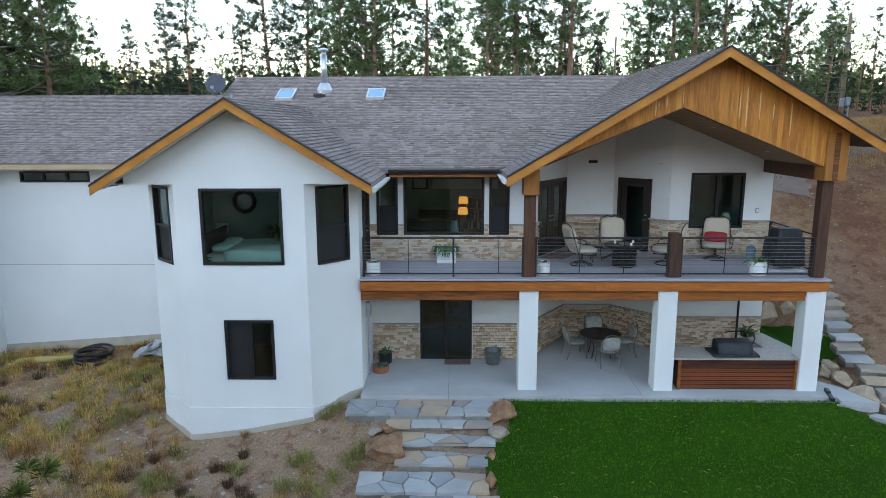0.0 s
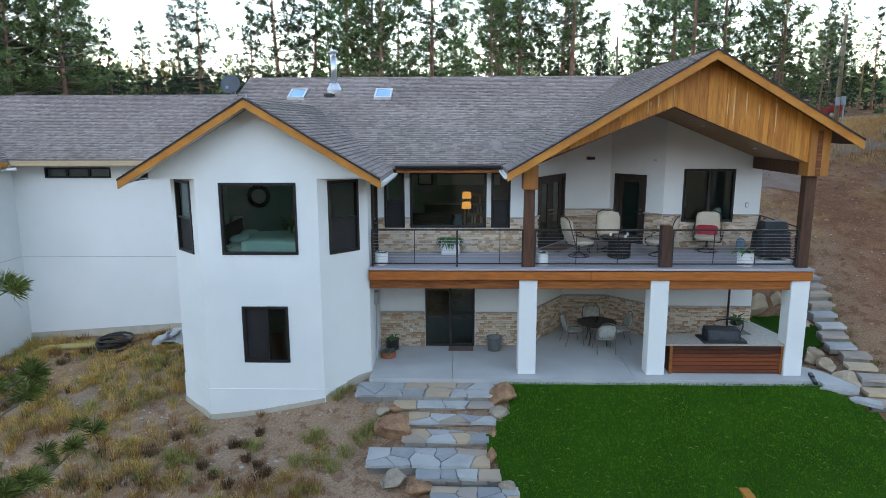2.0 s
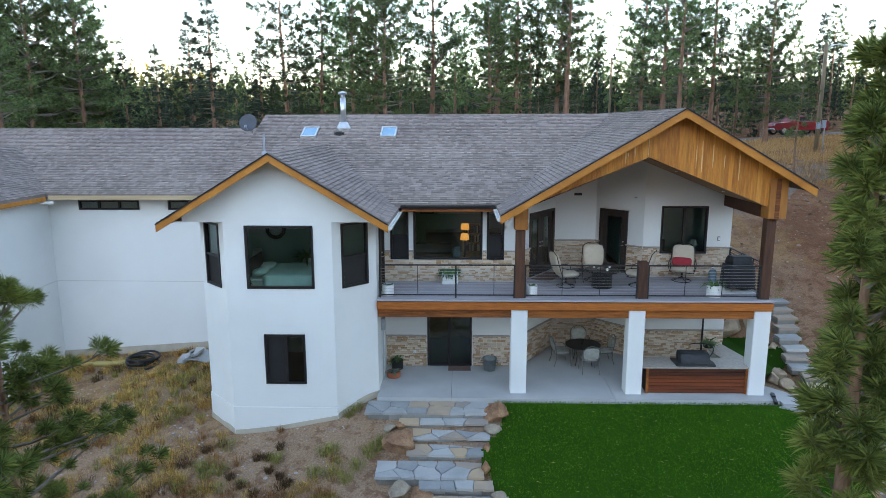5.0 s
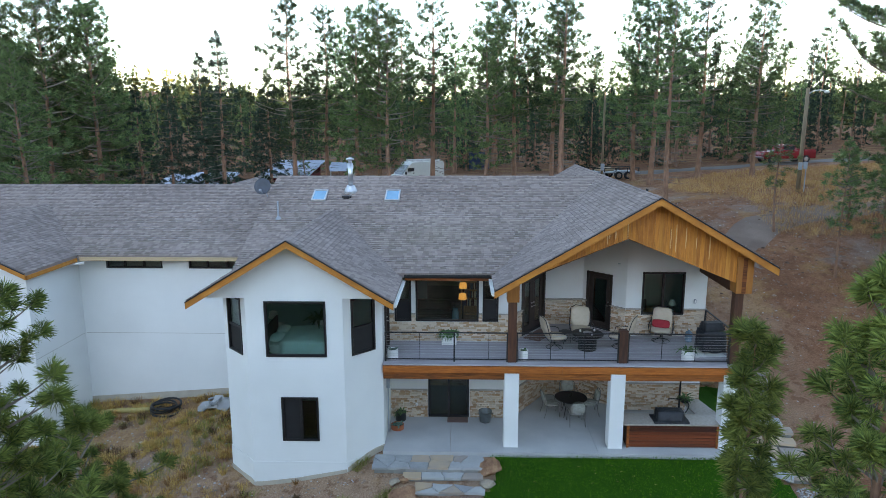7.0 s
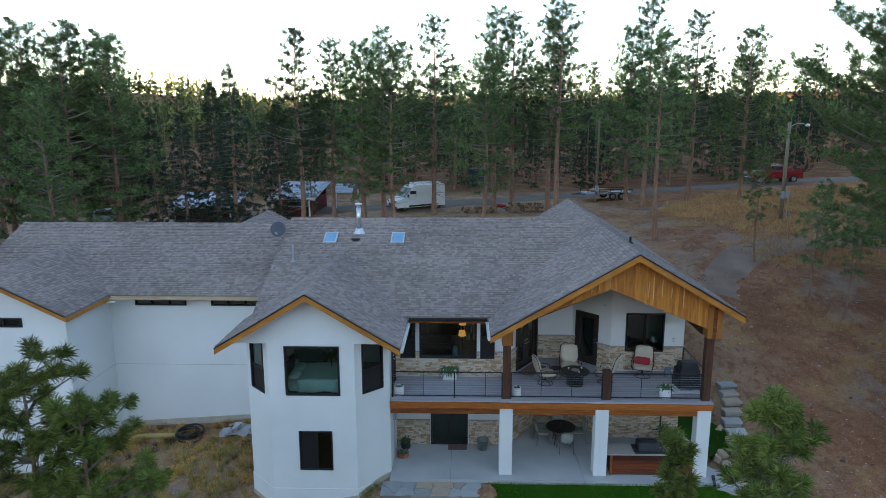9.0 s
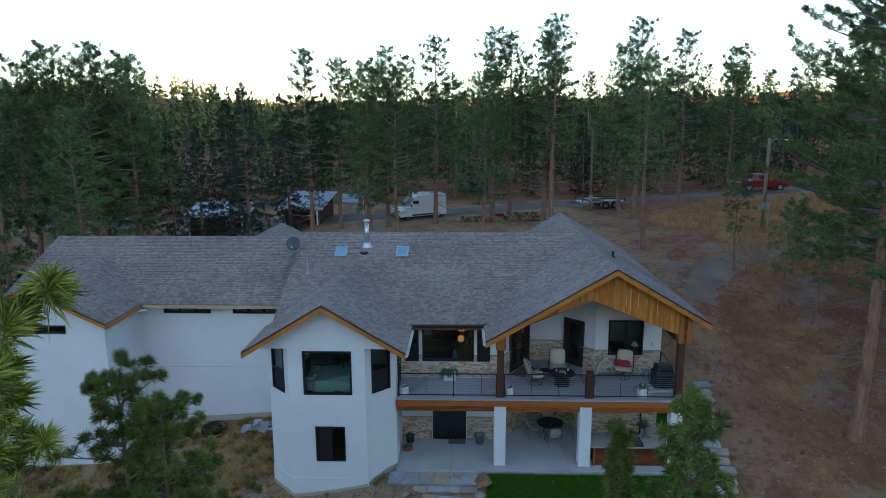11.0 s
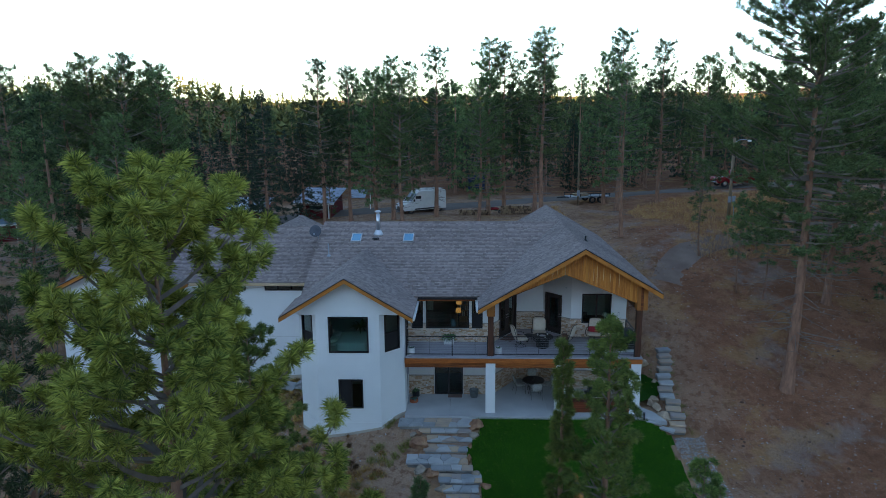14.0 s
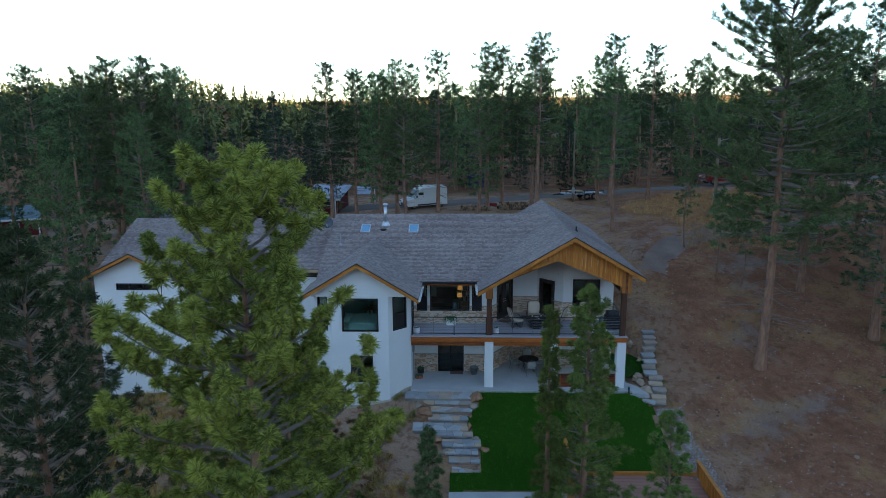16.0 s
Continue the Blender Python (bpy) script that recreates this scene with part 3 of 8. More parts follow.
rear_roof = roof("grey-brown asphalt shingle roof of a rear gable", [
    ([(-13.5, 9.9), (-10.6, 12.5), (-10.6, 16.4), (-13.5, 16.4)], lambda x, y: 8.25 - 0.5 * (x + 13.5), (0, 1), True),
    ([(-13.5, 9.9), (-13.5, 16.4), (-16.4, 16.4), (-16.4, 12.5)], lambda x, y: 8.25 + 0.5 * (x + 13.5), (0, 1), True)])


# ---- porch, deck and trim ----
def trim(name, bm, material, label, category="trim"):
    return tagged(part(name, bm, material), label, category, kind="structure")


# concrete patio, in two pours with a joint between
patio = thing("patio", "smooth grey concrete patio slab under the deck", "patio", kind="structure")
for pts in ([(-4.27, -0.40), (-1.906, -0.40), (-1.906, 2.41), (-4.27, 2.41)],
            [(-1.894, -0.40), (3.3, -0.40), (3.3, 4.66), (1.95, 4.66), (0.45, 2.41), (-1.894, 2.41)],
            [(3.312, -0.40), (8.45, -0.40), (8.45, 3.25), (4.90, 3.25), (3.49, 4.66), (3.312, 4.66)]):
    bm = bmesh.new()
    prism(bm, pts, -0.22, 0.0, "z")
    part("slab_panel", bm, CONCRETE, patio)
bm = bmesh.new()
prism(bm, [(8.46, -0.55), (9.35, -0.75), (8.95, 0.35), (8.46, 0.9)], -0.25, -0.02, "z")
part("slab_panel", bm, CONCRETE, patio)

for x in (0.0, 3.70, 7.60):
    bm = bmbox(x, 0, -0.05, x + 0.51, 0.5, 2.81, bev=0.012)
    tagged(part("column", bm, STUCCO), "square white stucco porch column", "column", "porch columns", "structure")

deck = thing("deck", "raised deck with grey composite boards and cedar rim", "deck", kind="structure")
part("rim_beam", bmbox(-4.265, -0.06, 2.81, 2.0, 0.06, 3.06, bev=0.008), CEDARL, deck, "stained cedar rim beam")
part("rim_beam", bmbox(2.004, -0.06, 2.81, 8.13, 0.06, 3.06, bev=0.008), CEDARL, deck, "stained cedar rim beam")
for a, b in ((-4.26, -0.003), (0.513, 3.697), (4.213, 7.597)):
    part("lower_beam", bmbox(a, 0.06, 2.53, b, 0.22, 2.808, bev=0.008), CEDARX, deck, "stained cedar beam between columns")
bm = bmesh.new()
prism(bm, [(-4.26, 0.07), (8.1, 0.07), (8.1, 3.24), (4.9, 3.24), (3.49, 4.65), (1.95, 4.65), (0.45, 2.40), (-4.26, 2.40)], 2.83, 3.09, "z")
part("deck_frame", bm, WHITE, deck, "pale painted deck underside")
y = -0.10
k = 0
while y < 4.62:
    y1 = y + 0.136
    ym = (y + y1) / 2
    if ym < 2.38:
        x0, x1 = -4.262, 8.14
    else:
        x0 = 0.45 + (y1 - 2.41) / 1.5
        x1 = 8.14 if ym < 3.2 else 8.15 - y1
    cut = x0 + (x1 - x0) * (0.35 + 0.3 * ((k * 7) % 5) / 5)
    for a, b in ((x0, cut - 0.002), (cut + 0.002, x1)):
        part("deck_board", bmbox(a, y, 3.095, b, y1, 3.150), DECKB, deck)
    y += 0.142
    k += 1

for x0, x1, z1, cap in ((0.11, 0.40, 5.36, (0.05, 0.46, 5.36, 6.02)), (3.96, 4.25, 4.33, None), (7.76, 8.05, 5.72, (7.70, 8.24, 5.72, 7.02))):
    p = thing("porch_post", "dark stained rough timber post on the deck", "post", "porch posts", "structure")
    part("shaft", bmbox(x0, 0.10, 3.15, x1, 0.10 + x1 - x0, z1, bev=0.012), CEDARD, p)
    if cap:
        part("cap_block", bmbox(cap[0], -0.03 if cap[0] < 1 else -0.06, cap[2], cap[1], 0.45, cap[3] if cap[0] < 1 else 6.95, bev=0.01), CEDAR, p, "lighter cedar cap block")
        if cap[0] > 1:
            part("centre_strip", bmbox(7.88, -0.075, 5.72, 8.02, -0.06, 6.94, bev=0.004), CEDARX, p, "darker strip on the cap block")


def rail(p0, p1, posts, pickets):
    """Black metal rail with cables between two plan points; posts and pickets as fractions."""
    m, ln = wall_frame(p0, p1)
    r = thing("railing", "black metal deck railing with horizontal steel cables", "railing", "deck railings")
    r.matrix_world = m
    part("top_rail", bmbox(0, -0.025, 4.19, ln, 0.025, 4.23, bev=0.005), BLACK, r)
    part("bottom_rail", bmbox(0, -0.018, 3.225, ln, 0.018, 3.26, bev=0.004), BLACK, r)
    for f in posts:
        s = min(max(f * ln, 0.026), ln - 0.026)
        part("rail_post", bmbox(s - 0.025, -0.03, 3.15, s + 0.025, 0.03, 4.19, bev=0.004), BLACK, r)
    for f in pickets:
        part("picket", bmbox(f * ln - 0.009, -0.012, 3.26, f * ln + 0.009, 0.012, 4.19), BLACK, r)
    for i in range(9):
        z = 3.345 + i * 0.094
        bm = bmesh.new()
        tube(bm, (0, 0, z), (ln, 0, z), 0.0055, seg=5, caps=False)
        part("cable", bm, STEEL, r, "thin steel cable")


rail((-4.20, 0.16), (0.11, 0.16), (0, 0.565, 1), (0.285, 0.845))
rail((0.40, 0.16), (3.96, 0.16), (0, 1), (0.335, 0.665))
rail((4.25, 0.16), (7.76, 0.16), (0, 1), (0.335, 0.665))
rail((8.00, 0.39), (8.00, 3.22), (0, 1), (0.33, 0.66))


# vertical boards of the porch gable
gable = thing("porch_gable", "stained cedar board siding in the porch gable", "gable siding", kind="structure")
x = 0.30
i = 0
rb = random.Random(4)


def rake_under(v):
    return min(z_gl(v, 0), z_gr(v, 0)) - 0.15


while x < 8.2:
    x1 = min(x + rb.choice((0.10, 0.13, 0.14, 0.14)), 8.22)
    for a, b in ([(x, 4.05), (4.05, x1)] if x < 4.05 < x1 else [(x, 4.91), (4.91, x1)] if x < 4.91 < x1 else [(x, x1)]):
        lo = [max(porch_ceiling(v), 5.95) for v in (a, b - 0.006)]
        hi = [rake_under(v) for v in (a, b - 0.006)]
        if min(h - l for h, l in zip(hi, lo)) > 0.02:
            bm = bmesh.new()
            d = rb.uniform(0, 0.012)
            prism(bm, [(a, lo[0]), (b - 0.006, lo[1]), (b - 0.006, hi[1]), (a, hi[0])], 0.02 - d, 0.07)
            part("board", bm, CEDARB if (i * 5) % 9 == 0 else CEDARV, gable)
    x = x1
    i += 1
bm = bmesh.new()
prism(bm, [(0.35, 6.0), (4.05, 7.545), (8.1, 5.95), (8.1, rake_under(8.1)), (4.91, rake_under(4.91)), (0.35, rake_under(0.35))], 0.072, 0.10)
part("backing", bm, CEDARD, gable)
rb = random.Random(14)
for fx, f0, f1 in ((2.62, 0.35, 0.95), (3.35, 0.1, 0.75), (3.42, 0.35, 0.6), (3.62, 0.2, 0.7), (4.02, 0.0, 0.9), (5.45, 0.15, 0.6), (5.62, 0.1, 0.75), (5.95, 0.3, 0.8), (6.3, 0.4, 0.7), (6.75, 0.3, 0.9)):
    lo, hi = max(porch_ceiling(fx), 5.95), rake_under(fx)
    za, zb = lo + (hi - lo) * f0, lo + (hi - lo) * f1
    w = rb.uniform(0.010, 0.022)
    bm = bmesh.new()
    prism(bm, [(fx - w * 0.4, za), (fx + w * 0.3, za + 0.05), (fx + w, (za + zb) / 2), (fx + w * 0.5, zb), (fx - w * 0.6, zb - 0.04), (fx - w, (za + zb) / 2 + 0.06)], 0.003, 0.03)
    part("bleached_streak", bm, BLEACH, gable, "pale bleached streak on the boards")
ceil = thing("porch_ceiling", "dark stained sloping wood porch ceiling", "ceiling", kind="structure")
bm = bmesh.new()
for pts in ([(0.35, 0.02), (4.05, 0.02), (4.05, 4.8), (0.35, 4.8)], [(4.05, 0.02), (8.2, 0.02), (8.2, 4.8), (4.05, 4.8)]):
    a = [bm.verts.new((px, py, porch_ceiling(px))) for px, py in pts]
    b = [bm.verts.new((px, py, porch_ceiling(px) + 0.03)) for px, py in pts]
    bm.faces.new(a[::-1])
    bm.faces.new(b)
    for j in range(4):
        bm.faces.new((a[j], a[(j + 1) % 4], b[(j + 1) % 4], b[j]))
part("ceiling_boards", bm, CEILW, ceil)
for px, py in ((5.3, 1.2), (6.9, 1.4)):
    bm = bmesh.new()
    tube(bm, (px, py, porch_ceiling(px) - 0.012), (px, py, porch_ceiling(px) + 0.01), 0.07, seg=16)
    part("downlight", bm, WHITE, ceil, "round white downlight")
trim("porch_side_beam", bmbox(7.66, 0.46, 5.72, 8.0, 3.24, 6.10, bev=0.01), CEDARD, "dark timber beam from wall to post", "beam")


def rake_boards(apex, left, right, y, depth, slope_l, slope_r, mat_, label):
    """Barge boards under a gable's roof edges."""
    for (x1, z1), n in ((left, 0), (right, 1)):
        bm = bmesh.new()
        prism(bm, [apex, (x1, z1), (x1, z1 - depth), (apex[0], apex[1] - depth)], y, y + 0.05)
        trim("barge_board", bm, mat_, label, "barge board")
        bm = bmesh.new()
        up = 0.035
        prism(bm, [(apex[0], apex[1] + up), (x1, z1 + up), (x1, z1 - 0.01), (apex[0], apex[1] - 0.01)], y - 0.03, y)
        trim("drip_edge", bm, BLACK, "dark metal drip edge along the roof", "drip edge")


rake_boards((4.91, 8.99), (-0.42, z_gl(-0.42, 0) - 0.03), (8.86, z_gr(8.86, 0) - 0.03), -0.51, 0.24, 0, 0, CEDARR, "stained cedar barge board on the porch gable")
rake_boards((-7.0, 7.77), (-10.33, z_tl(-10.33, 0) - 0.03), (-3.67, z_tr(-3.67, 0) - 0.03), -1.76, 0.22, 0, 0, CEDARR, "stained cedar barge board on the tower gable")
rake_boards((-21.1, 7.63), (-24.62, z_wl(-24.62, 0) - 0.03), (-17.58, z_wr(-17.58, 0) - 0.03), 1.34, 0.20, 0, 0, CEDARR, "stained cedar barge board on the wing gable")
slabs = ([(-0.4, -0.45), (4.91, -0.45), (4.91, 0.02), (-0.4, 0.02)], z_gl), ([(4.91, -0.45), (8.84, -0.45), (8.84, 3.2), (4.91, 3.2)], z_gr)
for pts, zf in slabs:
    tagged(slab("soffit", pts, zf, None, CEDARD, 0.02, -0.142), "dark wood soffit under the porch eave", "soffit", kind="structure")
for pts, zf in (([(-7.0, -1.7), (-3.69, -1.7), (-3.69, -1.06), (-7.0, -1.06)], z_tr), ([(-10.31, -1.7), (-7.0, -1.7), (-7.0, -1.06), (-10.31, -1.06)], z_tl)):
    tagged(slab("soffit", pts, zf, None, STUCCO, 0.02, -0.142), "white soffit under the tower rake", "soffit", kind="structure")
trim("eave_board", bmbox(-17.5, 4.66, 5.74, -10.1, 4.70, 5.90, bev=0.006), TAN, "pale timber eave board along the wing", "eave board")
trim("eave_soffit", bmbox(-17.9, 4.70, 5.74, -10.1, 5.52, 5.76), STUCCO, "white soffit under the wing eave", "soffit")
trim("eave_board", bmbox(-17.62, 1.42, 5.70, -17.56, 4.66, 5.86, bev=0.006), CEDARR, "stained cedar eave board on the wing gable", "eave board")
trim("eave_board", bmbox(-3.6, 1.66, 5.70, -0.5, 1.70, 5.80, bev=0.006), CEDARX, "cedar strip under the gutter", "eave board")
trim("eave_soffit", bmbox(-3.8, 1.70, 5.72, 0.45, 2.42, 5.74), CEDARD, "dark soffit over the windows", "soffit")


def gutter(name, a, b, material, label):
    """An open K-section gutter between two points."""
    a, b = Vector(a), Vector(b)
    d = (b - a).normalized()
    n = Vector((d.y, -d.x, 0))
    prof = [(0, 0.11), (0, 0), (0.08, 0), (0.12, 0.07), (0.12, 0.11), (0.112, 0.11), (0.112, 0.072), (0.075, 0.008), (0.008, 0.008), (0.008, 0.11)]
    bm = bmesh.new()
    ra = [bm.verts.new(a + n * p + Vector((0, 0, q))) for p, q in prof]
    rb_ = [bm.verts.new(b + n * p + Vector((0, 0, q))) for p, q in prof]
    for j in range(len(prof)):
        j2 = (j + 1) % len(prof)
        bm.faces.new((ra[j], ra[j2], rb_[j2], rb_[j]))
    for ring, v in ((ra, a), (rb_, b)):
        bm.faces.new([bm.verts.new(q.co) for q in (ring[0], ring[1], ring[2], ring[3], ring[4])])
    bmesh.ops.recalc_face_normals(bm, faces=bm.faces[:])
    g = tagged(part(name, bm, material), label, "gutter")
    return g


gutter("gutter", (-3.62, 1.66, 5.81), (-0.46, 1.66, 5.81), BLACK, "dark metal gutter over the living room windows")
gutter("gutter", (-3.68, -1.6, 5.60), (-3.68, 1.60, 5.60), WHITE, "white metal gutter along the tower eave")
gutter("gutter", (-0.41, 1.60, 5.68), (-0.41, -0.42, 5.68), WHITE, "white metal gutter along the porch eave")
bm = bmesh.new()
tube(bm, (-17.75, 4.55, 5.62), (-17.35, 4.75, 5.62), 0.06, seg=10)
tagged(part("downspout", bm, WHITE), "white downspout elbow below the wing eave", "downspout")

# hairline reveal in the stucco of the wing
for a, b, yy in ((-18.0, -9.85, 5.494),):
    trim("stucco_reveal", bmbox(a, yy, 2.33, b, yy + 0.004, 2.345), FOUND, "thin control joint in white stucco", "joint")
trim("stucco_reveal", bmbox(-18.046, 2.1, 2.33, -18.043, 5.45, 2.345), FOUND, "thin control joint in white stucco", "joint")
for p0, p1, n in ((T1, T2, "a"), (T2, T3, "b"), (T3, T4, "c")):
    m, ln = wall_frame(p0, p1)
    bm = bmesh.new()
    box(bm, -0.01, -0.03, BASE, ln + 0.01, 0.0, -0.06, 0.004, m)
    trim("plinth", bm, STUCCO, "white stucco plinth stepping out at the base", "plinth")


# ---- stone veneer ----
def veneer(p0, p1, z0, z1, openings=(), parts=False, seed=1):
    """Stacked ledge stones in uneven courses on a wall's face, with a cap course."""
    rnd = random.Random(seed)
    m, ln = wall_frame(p0, p1)
    root = thing("stone_wainscot", "tan and rust stacked ledge stone wainscot", "stone veneer", "stone wainscot", "structure")
    root.matrix_world = m
    verts, faces = [], []
    z = z0
    while z < z1 - 0.02:
        h = min(rnd.choice((0.045, 0.055, 0.07, 0.085)), z1 - z)
        s = -rnd.uniform(0, 0.2)
        while s < ln:
            w = rnd.uniform(0.09, 0.26)
            a, b = max(s, 0), min(s + w, ln)
            s += w
            for o in openings:
                if o[2] - 0.02 < z + h / 2 < o[3] + 0.02:
                    if a < o[1] and b > o[0]:
                        if a < o[0] - 0.05:
                            b = o[0] - 0.015
                        elif b > o[1] + 0.05:
                            a = o[1] + 0.015
                        else:
                            a = b
            if b - a < 0.03:
                continue
            d = rnd.uniform(0.022, 0.055)
            if parts:
                ob = new("stone", STONE_MESH)
                ob.parent = root
                ob.matrix_basis = Matrix.LocRotScale(((a + b) / 2, -d / 2, z + h / 2), Euler((0, 0, rnd.uniform(-0.01, 0.01))), (b - a - 0.006, d, h - 0.006))
                continue
            k = len(verts)
            a, b, c, e = a + 0.003, b - 0.003, z + 0.003, z + h - 0.003
            t = 0.008
            verts += [(a, 0, c), (b, 0, c), (b, 0, e), (a, 0, e), (a + t, -d, c + t), (b - t, -d, c + t), (b - t, -d, e - t), (a + t, -d, e - t)]
            faces += [(k + 4, k + 5, k + 6, k + 7), (k, k + 1, k + 5, k + 4), (k + 1, k + 2, k + 6, k + 5), (k + 2, k + 3, k + 7, k + 6), (k + 3, k, k + 4, k + 7)]
        z += h
    if verts:
        ob = raw("ledge_stones", verts, faces, STONE, root)
        ob["kind"] = "stuff"
    spans = [0.0]
    for o in sorted(openings):
        if o[2] - 0.02 < z1 < o[3] + 0.02:
            spans += [o[0] - 0.02, o[1] + 0.02]
    spans.append(ln)
    for a, b in zip(spans[::2], spans[1::2]):
        if b - a > 0.05:
            part("cap_stone", bmbox(a, -0.075, z1, b, 0.0, z1 + 0.045, bev=0.008), CAPS, root, "grey stone cap course")


bm = bmesh.new()
box(bm, -0.5, -0.5, -0.5, 0.5, 0.5, 0.5)
STONE_MESH = bpy.data.meshes.new("stone")
bm.to_mesh(STONE_MESH)
bm.free()
STONE_MESH.materials.append(STONEO)
ub = [(a, b, c - 0.03, d) for a, b, c, d in bw]
veneer(N0, N1, 3.15, 4.20, ub, True, 1)
veneer(N1, N2, 3.15, 4.20, [dd], False, 2)
veneer(N2, N3, 3.15, 4.20, (), False, 3)
veneer(N3, N4, 3.15, 4.20, [d2], False, 4)
veneer(N4, N5, 3.15, 4.20, [rw], False, 5)
veneer((8.0, 3.25), (8.0, 4.2), 3.15, 4.20, (), False, 15)
lo = [(sl[0] - 0.02, sl[1] + 0.02, -0.1, sl[3])]
veneer(N0, N1, 0.0, 1.12, lo, False, 6)
veneer(N1, N2, 0.0, 1.12, (), False, 7)
veneer(N2, N3, 0.0, 1.12, (), False, 8)
veneer(N3, N4, 0.0, 1.12, (), False, 9)
veneer(N4, N5, 0.0, 1.12, (), False, 10)


# ---- doors ----
DOOR = [0]


def door(p0, p1, o, leaves, label, glassw=0.5):
    DOOR[0] += 1
    m, ln = wall_frame(p0, p1)
    root = new("door_%d" % DOOR[0])
    root.matrix_world = m
    tagged(root, label, "door", kind="structure")
    s0, s1, z0, z1 = o
    bm = bmesh.new()
    for b in ((s0 - 0.07, -0.06, z0, s0 + 0.03, 0.14, z1 + 0.07), (s1 - 0.03, -0.06, z0, s1 + 0.07, 0.14, z1 + 0.07), (s0 + 0.03, -0.06, z1 - 0.03, s1 - 0.03, 0.14, z1 + 0.07)):
        box(bm, *b, 0.006)
    part("door_frame", bm, DOORM, root)
    part("threshold", bmbox(s0 + 0.03, -0.04, z0 - 0.015, s1 - 0.03, 0.14, z0 + 0.02), BLACK, root)
    w = (s1 - s0 - 0.06) / leaves
    for i in range(leaves):
        a = s0 + 0.03 + i * w + 0.004
        b = a + w - 0.008
        g = (b - a) * glassw / 2
        c = (a + b) / 2
        bm = bmesh.new()
        zb, zt = z0 + 0.28, z1 - 0.2
        for q in ((a, 0.03, z0 + 0.025, c - g, 0.08, z1 - 0.035), (c + g, 0.03, z0 + 0.025, b, 0.08, z1 - 0.035), (c - g, 0.03, z0 + 0.025, c + g, 0.08, zb), (c - g, 0.03, zt, c + g, 0.08, z1 - 0.035)):
            box(bm, *q, 0.004)
        leaf = part("door_leaf", bm, DOORM, root, "dark brown wooden leaf")
        pn = part("pane", bmbox(c - g - 0.01, 0.05, zb - 0.01, c + g + 0.01, 0.058, zt + 0.01), GLASS, leaf)
        pn.visible_shadow = False
        hx = b - 0.08 if i == 0 else a + 0.08
        bm = bmesh.new()
        tube(bm, (hx, 0.03, z0 + 1.0), (hx, -0.04, z0 + 1.0), 0.016)
        tube(bm, (hx, -0.035, z0 + 1.0), (hx + (-0.11 if i == 0 else 0.11), -0.035, z0 + 1.0), 0.011)
        tube(bm, (hx, 0.03, z0 + 1.14), (hx, -0.012, z0 + 1.14), 0.028)
        part("handle", bm, STEEL, leaf, "brushed metal lever handle")


door(N1, N2, dd, 2, "dark wooden double door with tall glass")
door(N3, N4, d2, 1, "dark wooden glazed porch door", 0.62)
door(T4, N0, dw, 1, "dark glazed door beside the deck", 0.7)

# ---- roof furniture ----
def on_roof(zf, x, y):
    return (x, y, zf(x, y))


for x0, x1, y0, y1 in ((-8.06, -7.43, 6.42, 7.24), (-4.86, -4.22, 6.42, 7.24)):
    s = thing("skylight", "white framed flat skylight on the shingle roof", "skylight", "skylights")
    bm = bmesh.new()
    for q in ((x0, y0, x1, y0 + 0.06), (x0, y1 - 0.06, x1, y1), (x0, y0 + 0.06, x0 + 0.06, y1 - 0.06), (x1 - 0.06, y0 + 0.06, x1, y1 - 0.06)):
        box(bm, q[0], q[1], -0.05, q[2], q[3], 0.12, 0.005)
    for v in bm.verts:
        v.co.z += z_main(0, v.co.y)
    part("curb", bm, STEEL, s, "pale metal curb")
    bm = bmbox(x0 + 0.06, y0 + 0.06, 0.07, x1 - 0.06, y1 - 0.06, 0.095)
    for v in bm.verts:
        v.co.z += z_main(0, v.co.y)
    part("pane", bm, SKYGLASS, s, "opaque blue glazing with the sky's reflection in its colour")

ch = thing("chimney_pipe", "galvanised metal flue pipe with rain cap", "flue pipe", at=on_roof(z_main, -6.45, 7.30))
bm = bmesh.new()
lathe(bm, [(0.30, -0.12), (0.30, 0.02), (0.17, 0.26), (0.13, 0.28)], 20)
part("flashing", bm, STEEL, ch)
bm = bmesh.new()
tube(bm, (0, 0, 0.27), (0, 0, 1.25), 0.115, seg=20)
tube(bm, (0, 0, 1.22), (0, 0, 1.38), 0.085, seg=20)
smooth(part("flue", bm, STEEL, ch))
bm = bmesh.new()
lathe(bm, [(0.17, 1.38), (0.18, 1.42), (0.16, 1.46), (0.05, 1.50)], 20)
part("rain_cap", bm, STEEL, ch)
vt = thing("roof_vent", "small black box vent on the shingles", "roof vent", at=on_roof(z_main, -6.55, 6.75))
part("hood", bmbox(-0.13, -0.13, -0.05, 0.13, 0.13, 0.12, bev=0.03), BLACK, vt)
part("flange", bmbox(-0.2, -0.02, -0.02, 0.2, 0.25, 0.10, bev=0.004), BLACK, vt)
vp = thing("vent_pipe", "thin grey plumbing vent pipe on the roof", "vent pipe", at=on_roof(z_main, -9.15, 5.15))
bm = bmesh.new()
tube(bm, (0, 0, -0.05), (0, 0, 0.75), 0.04, seg=12)
part("pipe", bm, PIPEG, vp)
bm = bmesh.new()
lathe(bm, [(0.13, -0.06), (0.12, 0.03), (0.05, 0.12)], 14)
part("boot", bm, PIPEG, vp)
vq = thing("vent_pipe", "short dark vent pipe near the ridge", "vent pipe", at=on_roof(z_gr, 5.75, 4.2))
bm = bmesh.new()
tube(bm, (0, 0, -0.05), (0, 0, 0.3), 0.05, seg=12)
part("pipe", bm, BLACK, vq)
